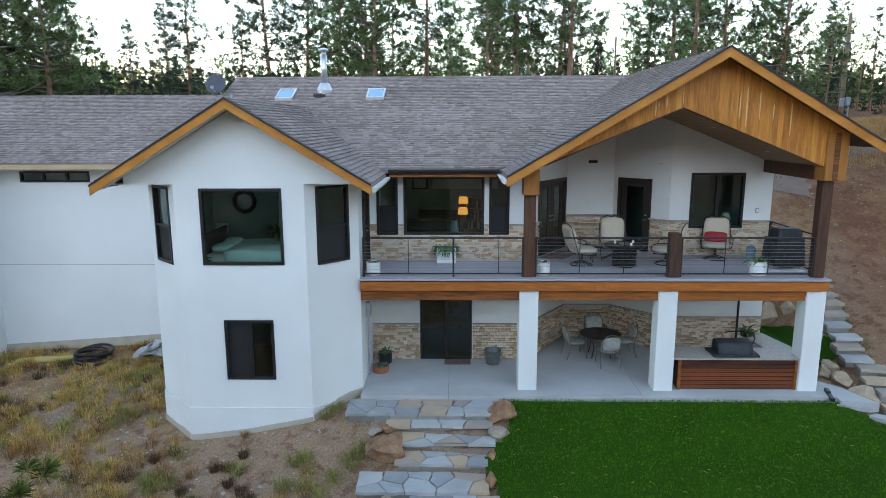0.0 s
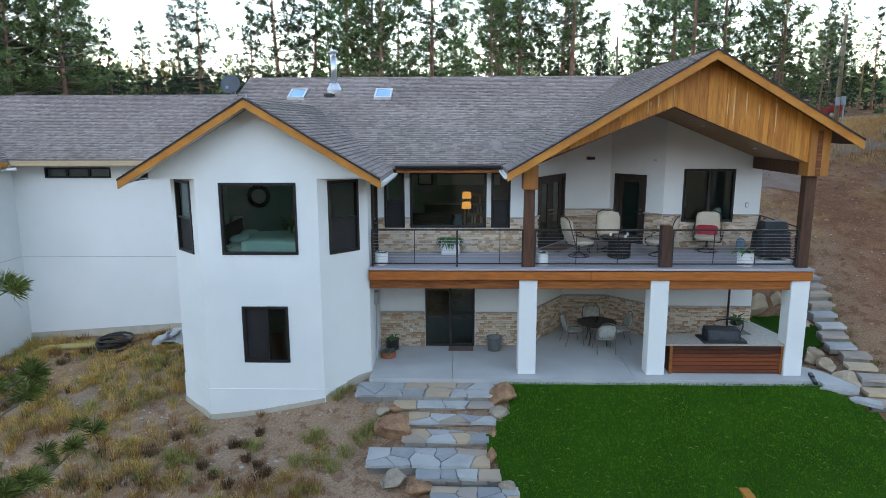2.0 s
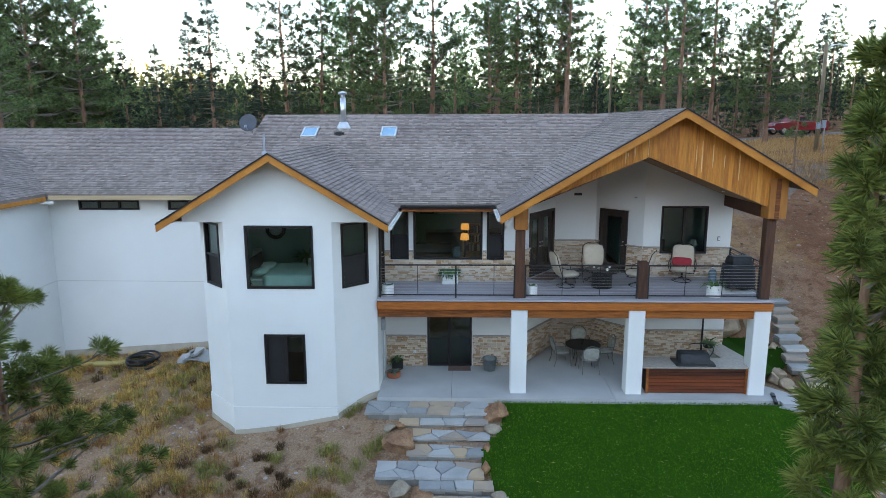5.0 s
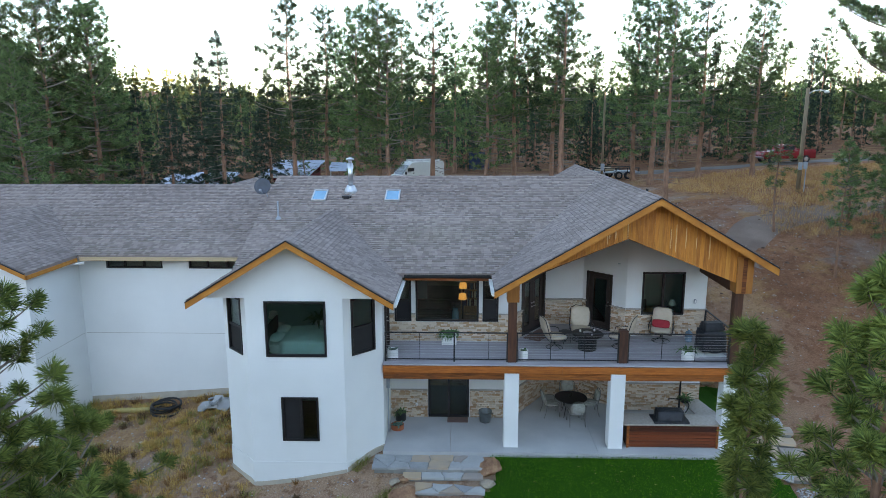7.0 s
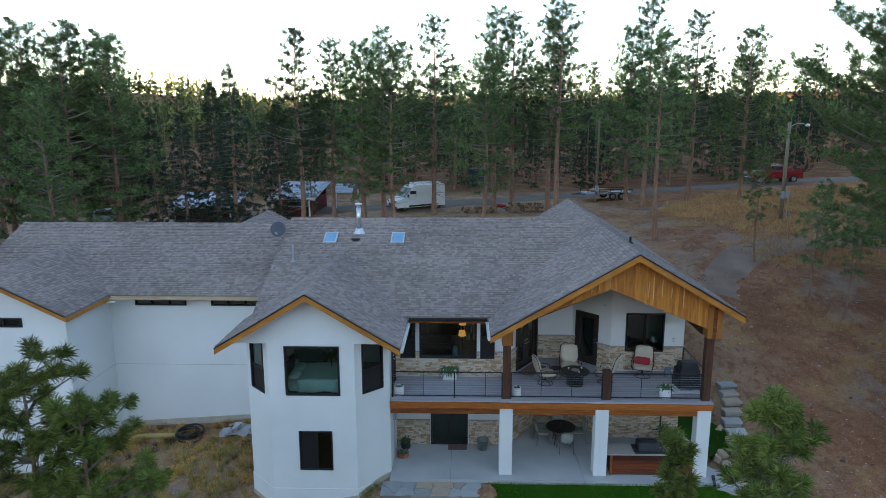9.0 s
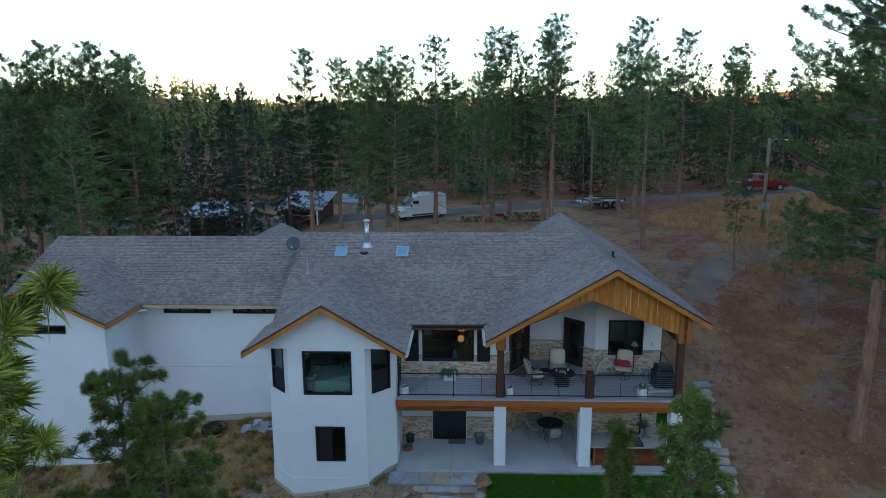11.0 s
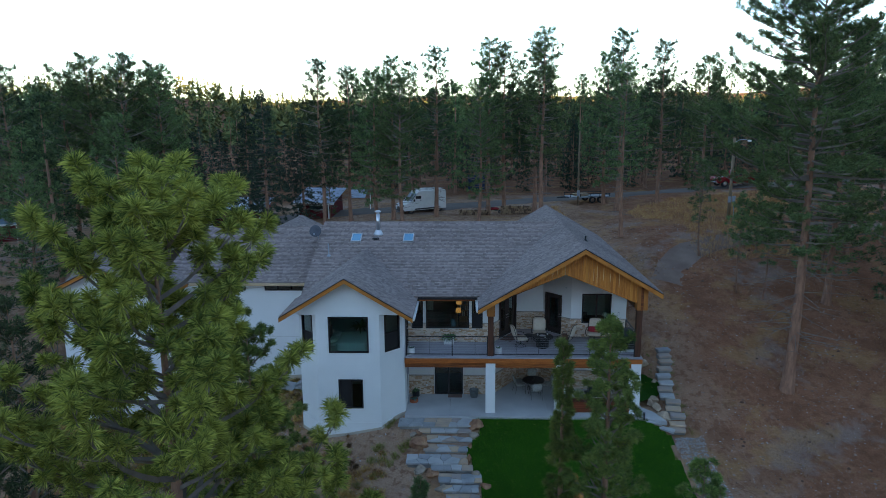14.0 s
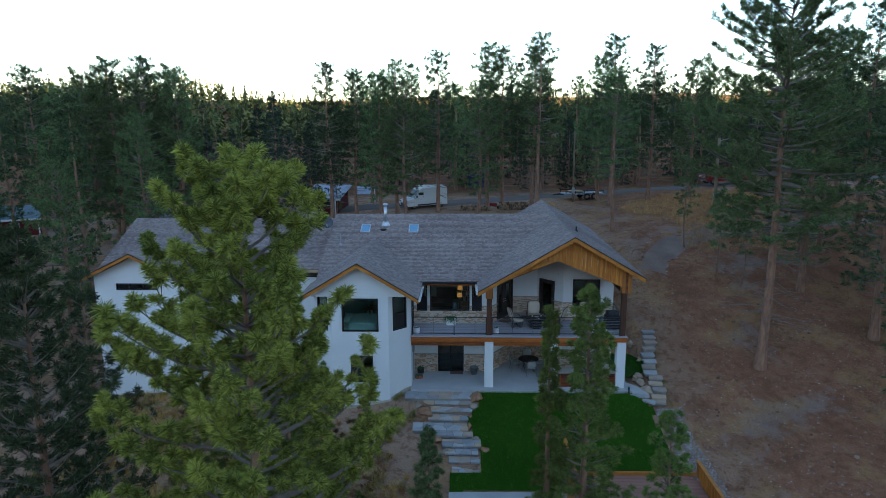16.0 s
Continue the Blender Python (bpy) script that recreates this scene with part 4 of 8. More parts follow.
bm = bmesh.new()
lathe(bm, [(0.13, -0.1), (0.12, 0.03), (0.06, 0.1)], 14)
part("boot", bm, BLACK, vq)

ds = thing("satellite_dish", "grey satellite dish on a bent mast", "satellite dish", at=(-10.15, 7.3, 8.05))
bm = bmesh.new()
tube(bm, (0, 0, -0.05), (-0.1, -0.08, 0.35), 0.022)
tube(bm, (-0.1, -0.08, 0.35), (-0.16, -0.14, 0.55), 0.022)
part("mast", bm, PIPEG, ds)
bm = bmesh.new()
lathe(bm, [(0.02, 0.0), (0.2, 0.03), (0.36, 0.10), (0.37, 0.105), (0.36, 0.115), (0.2, 0.045), (0.02, 0.015)], 24)
bmesh.ops.transform(bm, matrix=Matrix.Translation((-0.17, -0.18, 0.55)) @ Matrix.Rotation(radians(70), 4, "X"), verts=bm.verts[:])
smooth(part("reflector", bm, DISH, ds))
bm = bmesh.new()
tube(bm, (-0.17, -0.2, 0.25), (-0.17, -0.62, 0.42), 0.014)
box(bm, -0.22, -0.68, 0.40, -0.12, -0.58, 0.50, 0.01)
part("feed_arm", bm, PIPEG, ds)

# ---- foundation ----
FOUNDT = mat("tan_foundation", (0.50, 0.45, 0.37), (0.38, 0.33, 0.27), 0.9, scale=2, fine=50)
bm = bmesh.new()
prism(bm, [(-18.05, -0.64), (-9.9, -0.05), (-9.9, -1.3), (-18.05, -1.7)], 5.462, 5.497)
trim("foundation", bm, FOUNDT, "tan concrete foundation strip under the wing wall", "foundation")


def foot(p0, p1, h, label):
    """A strip of bare foundation along a wall's foot, its top following the ground."""
    m, ln = wall_frame(p0, p1)
    pts = []
    for k in range(9):
        s = ln * k / 8
        p = m @ Vector((s, -0.3, 0))
        pts.append((s, terrain(p.x, p.y) + h))
    bm = bmesh.new()
    prism(bm, pts + [(ln, pts[-1][1] - 0.6), (0, pts[0][1] - 0.6)], -0.055, 0.02)
    bmesh.ops.transform(bm, matrix=m, verts=bm.verts[:])
    trim("foundation", bm, FOUNDT, label, "foundation")


for a, b in ((T1, T2), (T2, T3), (T3, T4)):
    foot(a, b, 0.19, "tan concrete foundation strip under the tower")


# ---- yard ----
def inside(pts, x, y):
    c = False
    n = len(pts)
    for i in range(n):
        (a, b), (d, e) = pts[i], pts[(i + 1) % n]
        if (b > y) != (e > y) and x < (d - a) * (y - b) / (e - b) + a:
            c = not c
    return c


LAWN = [(-0.6, -0.42), (-0.12, -1.0), (-0.5, -1.75), (-0.88, -2.35), (-0.92, -3.1), (-0.62, -4.1), (-0.28, -4.9), (-0.36, -6.6), (-1.9, -6.75), (-1.9, -7.9), (9.9, -7.7),
        (9.3, -5.2), (9.28, -3.4), (9.16, -2.6), (9.3, -1.75), (8.95, -1.2), (8.5, -0.62), (8.42, -0.43)]


def lawn_z(x, y):
    return lerp(MID, y) + 0.075


def build_lawn():
    st = 0.22
    verts, faces, idx = [], [], {}
    nx, ny = int(12.4 / st), int(7.8 / st)
    for j in range(ny):
        for i in range(nx):
            x, y = -2.1 + i * st, -8.0 + j * st
            if not inside(LAWN, x + st / 2, y + st / 2):
                continue
            q = []
            for a, b in ((i, j), (i + 1, j), (i + 1, j + 1), (i, j + 1)):
                if (a, b) not in idx:
                    px, py = -2.1 + a * st, -8.0 + b * st
                    idx[(a, b)] = len(verts)
                    verts.append((px + 0.05 * noise.noise((px * 3, py * 3, 2)), py, lawn_z(px, py)))
                q.append(idx[(a, b)])
            faces.append(q)
    ob = raw("lawn", verts, faces, GRASS, smooth=True)
    tagged(ob, "bright green synthetic-looking lawn", "lawn", kind="structure")
    rnd = random.Random(11)
    bv, bf = [], []
    k = 0
    while k < 80000:
        x, y = rnd.uniform(-2, 9.9), rnd.uniform(-7.9, -0.43)
        if not inside(LAWN, x, y):
            continue
        k += 1
        z = lawn_z(x, y)
        h, w, a = rnd.uniform(0.02, 0.06), rnd.uniform(0.006, 0.014), rnd.uniform(0, 6.28)
        dx, dy = math.cos(a) * w, math.sin(a) * w
        lx, ly = rnd.uniform(-0.04, 0.04), rnd.uniform(-0.04, 0.04)
        n = len(bv)
        bv += [(x - dx, y - dy, z - 0.005), (x + dx, y + dy, z - 0.005), (x + lx, y + ly, z + h)]
        bf.append((n, n + 1, n + 2))
    g = raw("grass", bv, bf, BLADE)
    tagged(g, "short green grass blades of the lawn", "grass", kind="stuff")
    bv, bf = [], []
    while len(bf) < 700:
        x, y = rnd.uniform(-2, 9.9), rnd.uniform(-7.9, -0.43)
        if not inside(LAWN, x, y):
            continue
        a, ln = rnd.uniform(0, 6.28), rnd.uniform(0.05, 0.16)
        dx, dy, n = math.cos(a) * ln, math.sin(a) * ln, len(bv)
        z = lawn_z(x, y) + 0.05
        bv += [(x, y, z), (x + dx * 0.5 - dy * 0.05, y + dy * 0.5 + dx * 0.05, z + 0.006), (x + dx, y + dy, z - 0.004), (x + dx * 0.5, y + dy * 0.5, z - 0.002)]
        bf.append((n, n + 1, n + 2, n + 3))
    tagged(raw("fallen_needles", bv, bf, NEEDLEDRY), "dry straw coloured pine needles fallen on the lawn", "pine needles", kind="stuff")


GRASS = mat("lawn_green", (0.020, 0.085, 0.005), (0.011, 0.052, 0.003), 0.95, scale=0.8, fine=35, bump=0.5, bump_scale=90, spec=0.15, dist=0.02)
BLADE = mat("grass_blade", (0.075, 0.215, 0.013), (0.022, 0.085, 0.005), 0.9, scale=2.5, fine=16, bump=0.0, spec=0.05, isl=0.5)
NEEDLEDRY = mat("fallen_needle", (0.42, 0.36, 0.14), (0.28, 0.22, 0.08), 0.9, scale=3, fine=20, bump=0, isl=0.4)
build_lawn()


def rock(name, at, size, material, label, group="", seed=0, rz=0.0, rough=0.15, category="boulder"):
    rnd = random.Random(seed)
    bm = bmesh.new()
    bmesh.ops.create_icosphere(bm, subdivisions=3, radius=1.0)
    off = Vector((rnd.uniform(0, 50), rnd.uniform(0, 50), seed))
    for v in bm.verts:
        d = v.co.normalized()
        # flatten towards a few planes for broken faces
        for k in range(7):
            n = Vector((math.sin(k * 2.1 + seed), math.cos(k * 1.3 + seed * 2), math.sin(k * 3.7 + seed * 0.7))).normalized()
            e = v.co.dot(n) - 0.62
            if e > 0:
                v.co -= n * e * 0.95
        v.co += d * (rough * noise.noise(d * 1.6 + off) + 0.05 * noise.noise(d * 5 + off))
        v.co = Vector((v.co.x * size[0], v.co.y * size[1], v.co.z * size[2]))
    ob = part(name, bm, material)
    ob.matrix_world = pose(*at, 0, 0, rz)
    return tagged(ob, label, category, group)


BOULDERT = mat("tan_boulder", (0.52, 0.42, 0.30), (0.30, 0.22, 0.16), 0.9, scale=2.5, fine=20, bump=0.7, bump_scale=9, dist=0.03, c3=(0.42, 0.32, 0.23))
rock("boulder", (-0.50, -1.22, -0.12), (0.42, 0.36, 0.38), BOULDER, "tan angular boulder beside the flagstone steps", "step boulders", 1, 10)
rock("boulder", (-3.35, -2.35, -0.55), (0.55, 0.42, 0.40), BOULDER, "large rust brown boulder beside the steps", "step boulders", 2, 25)
rock("boulder", (-0.62, -1.80, -0.36), (0.30, 0.2, 0.17), BOULDERG, "small purple grey stone at the lawn edge", "step boulders", 3, 0)
rock("boulder", (-0.84, -2.45, -0.62), (0.13, 0.2, 0.16), BOULDER, "small tan stone at the lawn edge", "step boulders", 4, 0)
rock("boulder", (-0.90, -3.25, -0.82), (0.15, 0.24, 0.22), BOULDER, "small tan stone at the lawn edge", "step boulders", 5, 0)
rock("boulder", (-0.55, -4.15, -1.10), (0.25, 0.18, 0.17), BOULDERG, "grey stone at the lawn edge", "step boulders", 6, 0)
rock("boulder", (-0.15, -4.95, -1.28), (0.28, 0.2, 0.15), BOULDER, "tan stone at the lawn edge", "step boulders", 7, 0)
rock("boulder", (-3.25, -3.95, -1.12), (0.42, 0.3, 0.27), BOULDERG, "grey brown stone below the steps", "step boulders", 8, 30)
rock("boulder", (-2.65, -4.15, -1.15), (0.34, 0.3, 0.26), BOULDER, "red brown stone below the steps", "step boulders", 9, 0)
rock("boulder", (-2.15, -5.05, -1.42), (0.36, 0.28, 0.24), BOULDERG, "grey brown stone below the steps", "step boulders", 10, 0)
rock("boulder", (-3.75, -1.68, -0.40), (0.22, 0.16, 0.14), BOULDERG, "small grey stone beside the steps", "step boulders", 12, 0)
rock("boulder", (-3.45, -1.62, -0.36), (0.2, 0.14, 0.12), BOULDER, "small pinkish stone beside the steps", "step boulders", 13, 0)
for i, (x, y, a, b, c, up) in enumerate(((9.2, 5.3, 0.5, 0.42, 0.48, 0.22), (9.38, 1.68, 0.32, 0.25, 0.27, 0.12), (9.06, 1.40, 0.27, 0.22, 0.24, 0.12), (9.33, 0.88, 0.35, 0.27, 0.28, 0.14), (9.46, 0.06, 0.46, 0.29, 0.27, 0.10),
                                          (9.24, -0.26, 0.24, 0.18, 0.15, 0.05), (9.28, -0.55, 0.2, 0.16, 0.18, 0.06), (9.65, 4.85, 0.35, 0.3, 0.3, 0.1), (9.78, 2.95, 0.24, 0.2, 0.18, 0.05))):
    rock("boulder", (x, y, terrain(x, y) + up), (a, b, c), BOULDERT, "tan weathered retaining boulder beside the patio", "patio boulders", 20 + i, i * 37)


# flagstone steps
def outline(pts, rnd, wob=0.03, n=3):
    out = []
    for (a, b), (c, d) in zip(pts, pts[1:] + pts[:1]):
        out.append((a, b))
        for k in range(1, n):
            f = k / n
            out.append((a + (c - a) * f + rnd.uniform(-wob, wob), b + (d - b) * f + rnd.uniform(-wob, wob)))
    return out


def flag(parent, pts, z, thick, rnd, material=None):
    bm = bmesh.new()
    cx, cy = sum(p[0] for p in pts) / len(pts), sum(p[1] for p in pts) / len(pts)
    o = outline(pts, rnd, 0.022)
    k = 0.985
    prism(bm, [(cx + (x - cx) * k, cy + (y - cy) * k) for x, y in o], z - thick, z + rnd.uniform(-0.006, 0.006), "z")
    part("flagstone", bm, material or (FLAGT if rnd.random() < 0.3 else FLAG), parent)


def cells(x0, x1, y0, y1, cols, rows, rnd, gap=0.024):
    """Irregular convex stones that fill a rectangle, with joints between them."""
    w, h = (x1 - x0) / cols, (y1 - y0) / rows
    sites = [(x0 + (c + 0.5 + rnd.uniform(-0.42, 0.42)) * w, y0 + (r + 0.5 + rnd.uniform(-0.42, 0.42)) * h) for r in range(rows) for c in range(cols)]
    out = []
    for i, (a, b) in enumerate(sites):
        poly = [(x0, y0), (x1, y0), (x1, y1), (x0, y1)]
        for k, (c, d) in enumerate(sites):
            if k == i or not poly:
                continue
            n = Vector((c - a, d - b))
            lim = n.length / 2 - gap / 2
            n.normalize()
            side = [(px - a) * n.x + (py - b) * n.y - lim for px, py in poly]
            cut = []
            for m in range(len(poly)):
                p, q, u, v = poly[m], poly[(m + 1) % len(poly)], side[m], side[(m + 1) % len(poly)]
                if u <= 0:
                    cut.append(p)
                if u * v < 0:
                    f = u / (u - v)
                    cut.append((p[0] + (q[0] - p[0]) * f, p[1] + (q[1] - p[1]) * f))
            poly = cut
        if len(poly) > 2:
            out.append(poly)
    return out


def tread(parent, x0, x1, yb, yf, z, cols, rows, rnd, drop=0.2):
    """One step: broken flagstones on top, a row of blocks below."""
    for q in cells(x0, x1, yf, yb, cols + 1, max(rows, 2 if abs(yf - yb) > 0.55 else 1), rnd):
        flag(parent, [(x + rnd.uniform(-0.03, 0.03) * (x in (x0, x1)), y + rnd.uniform(-0.04, 0.04) * (y == yf)) for x, y in q], z, 0.07, rnd)
    x = x0 + 0.08
    while x < x1 - 0.1:
        w = min(rnd.uniform(0.35, 0.7), x1 - 0.05 - x)
        part("riser_block", bmbox(x, yf + 0.06, z - 0.075 - drop, x + w - 0.012, yf + 0.26, z - 0.072, bev=0.012), RISER, parent)
        x += w
    part("bed", bmbox(x0 + 0.1, yf + 0.12, z - 0.3, x1 - 0.1, yb, z - 0.04), MORTAR, parent, "grey mortar bed")


MORTAR = mat("mortar", (0.27, 0.26, 0.25), (0.2, 0.19, 0.18), 0.95, scale=3, fine=50)
fs = thing("flagstone_steps", "blue grey flagstone garden steps with block risers", "garden steps")
rs = random.Random(21)
tread(fs, -4.55, -0.72, -0.42, -1.30, -0.11, 5, 2, rs)
tread(fs, -3.45, -0.75, -1.25, -1.62, -0.29, 3, 1, rs)
tread(fs, -3.05, -0.72, -1.58, -2.20, -0.47, 2, 1, rs)
tread(fs, -3.15, -0.95, -2.15, -2.85, -0.66, 3, 1, rs)
tread(fs, -3.95, -0.95, -2.85, -3.75, -0.85, 4, 2, rs)
tread(fs, -2.75, -0.70, -3.70, -4.15, -0.93, 3, 1, rs, 0.12)
tread(fs, -2.35, -0.30, -4.15, -4.90, -1.13, 3, 1, rs)
tread(fs, -2.15, -0.45, -4.85, -5.40, -1.29, 2, 1, rs)
tread(fs, -1.95, -0.40, -5.35, -5.95, -1.45, 2, 1, rs)
tread(fs, -1.80, -0.42, -5.90, -6.62, -1.62, 3, 1, rs)
bm = bmesh.new()
prism(bm, [(-1.9, -7.95), (4.0, -7.85), (4.0, -9.6), (-1.9, -9.6)], -2.15, -1.86, "z")
tagged(part("garden_path", bm, CONCRETE), "pale concrete path below the lawn", "path", kind="structure")

hs = thing("hillside_steps", "rough grey stone slab steps up the hillside", "garden steps")
rs = random.Random(5)
for x, y, z, rz in ((10.85, 5.35, 1.70, 8), (10.75, 4.80, 1.52, 8), (10.70, 4.30, 1.36, 5), (10.45, 3.62, 1.18, 4), (10.22, 3.02, 1.00, 2), (10.20, 2.42, 0.80, 0), (10.02, 1.98, 0.63, -4), (9.98, 1.42, 0.46, -6), (10.18, 0.98, 0.33, -8), (10.02, 0.42, 0.18, -8), (10.10, -0.12, 0.05, -8), (9.92, -0.72, -0.14, -6), (9.80, -1.10, -0.27, -5)):
    m = pose(x, y, z, 0, 0, rz)
    pts = [(m @ Vector((a, b, 0)))[:2] for a, b in ((-0.40, -0.23), (0.38, -0.27), (0.42, 0.25), (-0.38, 0.23))]
    flag(hs, pts, z, 0.09, rs, FLAGT if rs.random() < 0.5 else FLAG)
    bm = bmesh.new()
    box(bm, -0.36, -0.16, -0.27, 0.36, 0.3, -0.092, 0.02, m)
    part("riser_block", bm, RISER, hs)
for pts in ([(8.30, -0.66), (9.05, -0.98), (8.98, -0.62), (8.62, -0.55)], [(8.85, -1.15), (9.45, -1.66), (9.62, -1.32), (9.10, -0.98)]):
    flag(hs, pts, lawn_z(9, pts[0][1]) + 0.05, 0.1, rs, FLAG)
# second patch of lawn behind the boulders
SIDE = [(8.25, 1.0), (8.9, 1.45), (9.35, 1.75), (9.75, 1.85), (9.85, 2.6), (9.45, 3.9), (9.0, 5.2), (8.25, 5.3)]
verts, faces = [], []
for j in range(110):
    for i in range(44):
        x, y = 8.2 + i * 0.04, 0.95 + j * 0.04
        if inside(SIDE, x + 0.02, y + 0.02):
            k = len(verts)
            verts += [(px, py, max(terrain(px, py), 0.0) + 0.17) for px, py in ((x, y), (x + 0.04, y), (x + 0.04, y + 0.04), (x, y + 0.04))]
            faces.append((k, k + 1, k + 2, k + 3))
tagged(raw("side_lawn", verts, faces, GRASS), "small green lawn strip beside the house", "lawn", kind="structure")

# gravel bed
GRAVEL = [(9.50, -1.70), (10.3, -1.25), (11.0, -1.4), (10.75, -2.9), (10.9, -5.3), (11.2, -8.4), (10.2, -8.4), (9.6, -5.3), (9.5, -3.4), (9.35, -2.4)]
rnd = random.Random(8)
verts, faces = [], []
k = 0
while k < 2600:
    x, y = rnd.uniform(9.2, 11.3), rnd.uniform(-8.4, -1.2)
    if not inside(GRAVEL, x, y):
        continue
    k += 1
    r = rnd.uniform(0.018, 0.055)
    z = terrain(x, y) + r * 0.2
    n = len(verts)
    a = rnd.uniform(0, 6.28)
    ring = [(x + r * rnd.uniform(0.7, 1.2) * math.cos(a + i * 1.256), y + r * rnd.uniform(0.7, 1.2) * math.sin(a + i * 1.256), z) for i in range(5)]
    verts += ring + [(x, y, z + r * 0.7), (x, y, z - r * 0.5)]
    for i in range(5):
        faces += [(n + i, n + (i + 1) % 5, n + 5), (n + (i + 1) % 5, n + i, n + 6)]
PEBBLE = mat("pebble", (0.40, 0.37, 0.35), (0.18, 0.16, 0.15), 0.9, scale=4, fine=40, bump=0.2, isl=0.7)
tagged(raw("gravel", verts, faces, PEBBLE), "loose grey and tan gravel beside the lawn", "gravel", kind="stuff")

# scattered small stones on bare earth
verts, faces = [], []
rnd = random.Random(9)
for k in range(6400):
    x, y = (rnd.uniform(-20, -3.5), rnd.uniform(-9, 4)) if k % 2 else (rnd.uniform(9.5, 26), rnd.uniform(-14, 26))
    if -9.9 < x < -4.2 and y > -1.2 or (-4.9 < x and x < -0.2 and y > -7):
        continue
    r = rnd.uniform(0.012, 0.05) * (1.6 if rnd.random() < 0.06 else 1)
    z = terrain(x, y) + r * 0.1
    n = len(verts)
    a = rnd.uniform(0, 6.28)
    verts += [(x + r * rnd.uniform(0.7, 1.2) * math.cos(a + i * 1.256), y + r * rnd.uniform(0.7, 1.2) * math.sin(a + i * 1.256), z) for i in range(5)] + [(x, y, z + r * 0.6)]
    faces += [(n + i, n + (i + 1) % 5, n + 5) for i in range(5)]
tagged(raw("stones", verts, faces, PEBBLE), "small pale stones scattered on bare earth", "stones", kind="stuff")


# larger stones and clods on the hillside
verts, faces = [], []
for k in range(620):
    x, y = rnd.uniform(9.8, 27), rnd.uniform(-16, 24)
    if inside(GRAVEL, x, y) or (x < 11.6 and -2 < y < 6.5):
        continue
    r = rnd.uniform(0.03, 0.10) * (1.6 if rnd.random() < 0.04 else 1)
    z = terrain(x, y) - r * 0.1
    n = len(verts)
    a = rnd.uniform(0, 6.28)
    verts += [(x + r * rnd.uniform(0.7, 1.2) * math.cos(a + i * 1.047), y + r * rnd.uniform(0.7, 1.2) * math.sin(a + i * 1.047), z) for i in range(6)]
    verts += [(x + r * 0.6 * rnd.uniform(0.6, 1.1) * math.cos(a + i * 1.047), y + r * 0.6 * rnd.uniform(0.6, 1.1) * math.sin(a + i * 1.047), z + r * rnd.uniform(0.45, 0.7)) for i in range(6)]
    faces += [(n + i, n + (i + 1) % 6, n + 6 + (i + 1) % 6, n + 6 + i) for i in range(6)] + [tuple(n + 6 + i for i in range(6))]
CLOD = mat("hillside_stone", (0.30, 0.20, 0.145), (0.11, 0.055, 0.035), 0.9, scale=4, fine=40, bump=0.3, isl=0.7)
tagged(raw("hillside_stones", verts, faces, CLOD), "brown stones and clods on the bare hillside", "stones", kind="stuff")


# grass clumps
def clumps(name, spots, material, label, blades=34, seed=3):
    rnd = random.Random(seed)
    bv, bf = [], []
    for x, y, h, w in spots:
        z = terrain(x, y)
        for b in range(blades):
            a = rnd.uniform(0, 6.28)
            r = w * math.sqrt(rnd.random()) * 0.5
            bx, by = x + r * math.cos(a), y + r * math.sin(a)
            ln = h * rnd.uniform(0.55, 1.15)
            lean = rnd.uniform(0.15, 0.95)
            t = rnd.uniform(0.003, 0.006)
            ca, sa = math.cos(a + rnd.uniform(-0.6, 0.6)), math.sin(a + rnd.uniform(-0.6, 0.6))
            mx, my, mz = bx + ca * ln * lean * 0.35, by + sa * ln * lean * 0.35, z + ln * 0.6
            ex, ey, ez = bx + ca * ln * lean, by + sa * ln * lean, z + ln * (1.0 - 0.45 * lean)
            n = len(bv)
            bv += [(bx - sa * t, by + ca * t, z - 0.02), (bx + sa * t, by - ca * t, z - 0.02), (mx + sa * t, my - ca * t, mz), (mx - sa * t, my + ca * t, mz), (ex, ey, ez)]
            bf += [(n, n + 1, n + 2, n + 3), (n + 3, n + 2, n + 4)]
    tagged(raw(name, bv, bf, material), label, "grass", kind="stuff")


STRAW = mat("dry_grass", (0.66, 0.42, 0.14), (0.34, 0.19, 0.06), 0.9, scale=0.6, fine=6, bump=0, spec=0.1, isl=0.4)
GREENG = mat("green_grass", (0.33, 0.30, 0.09), (0.15, 0.155, 0.045), 0.9, scale=0.6, fine=6, bump=0, spec=0.1, isl=0.4)
STEPG = mat("step_tuft", (0.22, 0.24, 0.06), (0.10, 0.12, 0.03), 0.9, scale=0.6, fine=6, bump=0, spec=0.1, isl=0.4)
RUSTG = mat("rust_grass", (0.40, 0.19, 0.07), (0.19, 0.085, 0.035), 0.9, scale=0.6, fine=6, bump=0, spec=0.1, isl=0.4)
BRUSH = mat("brown_clump", (0.15, 0.085, 0.045), (0.075, 0.045, 0.025), 0.9, scale=0.6, fine=6, bump=0, spec=0.1, isl=0.4)


def slope_ok(x, y):
    return not (-9.95 < x < -4.2 and y > -1.25) and not (x < -9.7 and y > 5.3) and not (-23.8 < x < -18 and y > 1.9) and not (-4.9 < x < -0.1 and y > -7.0)


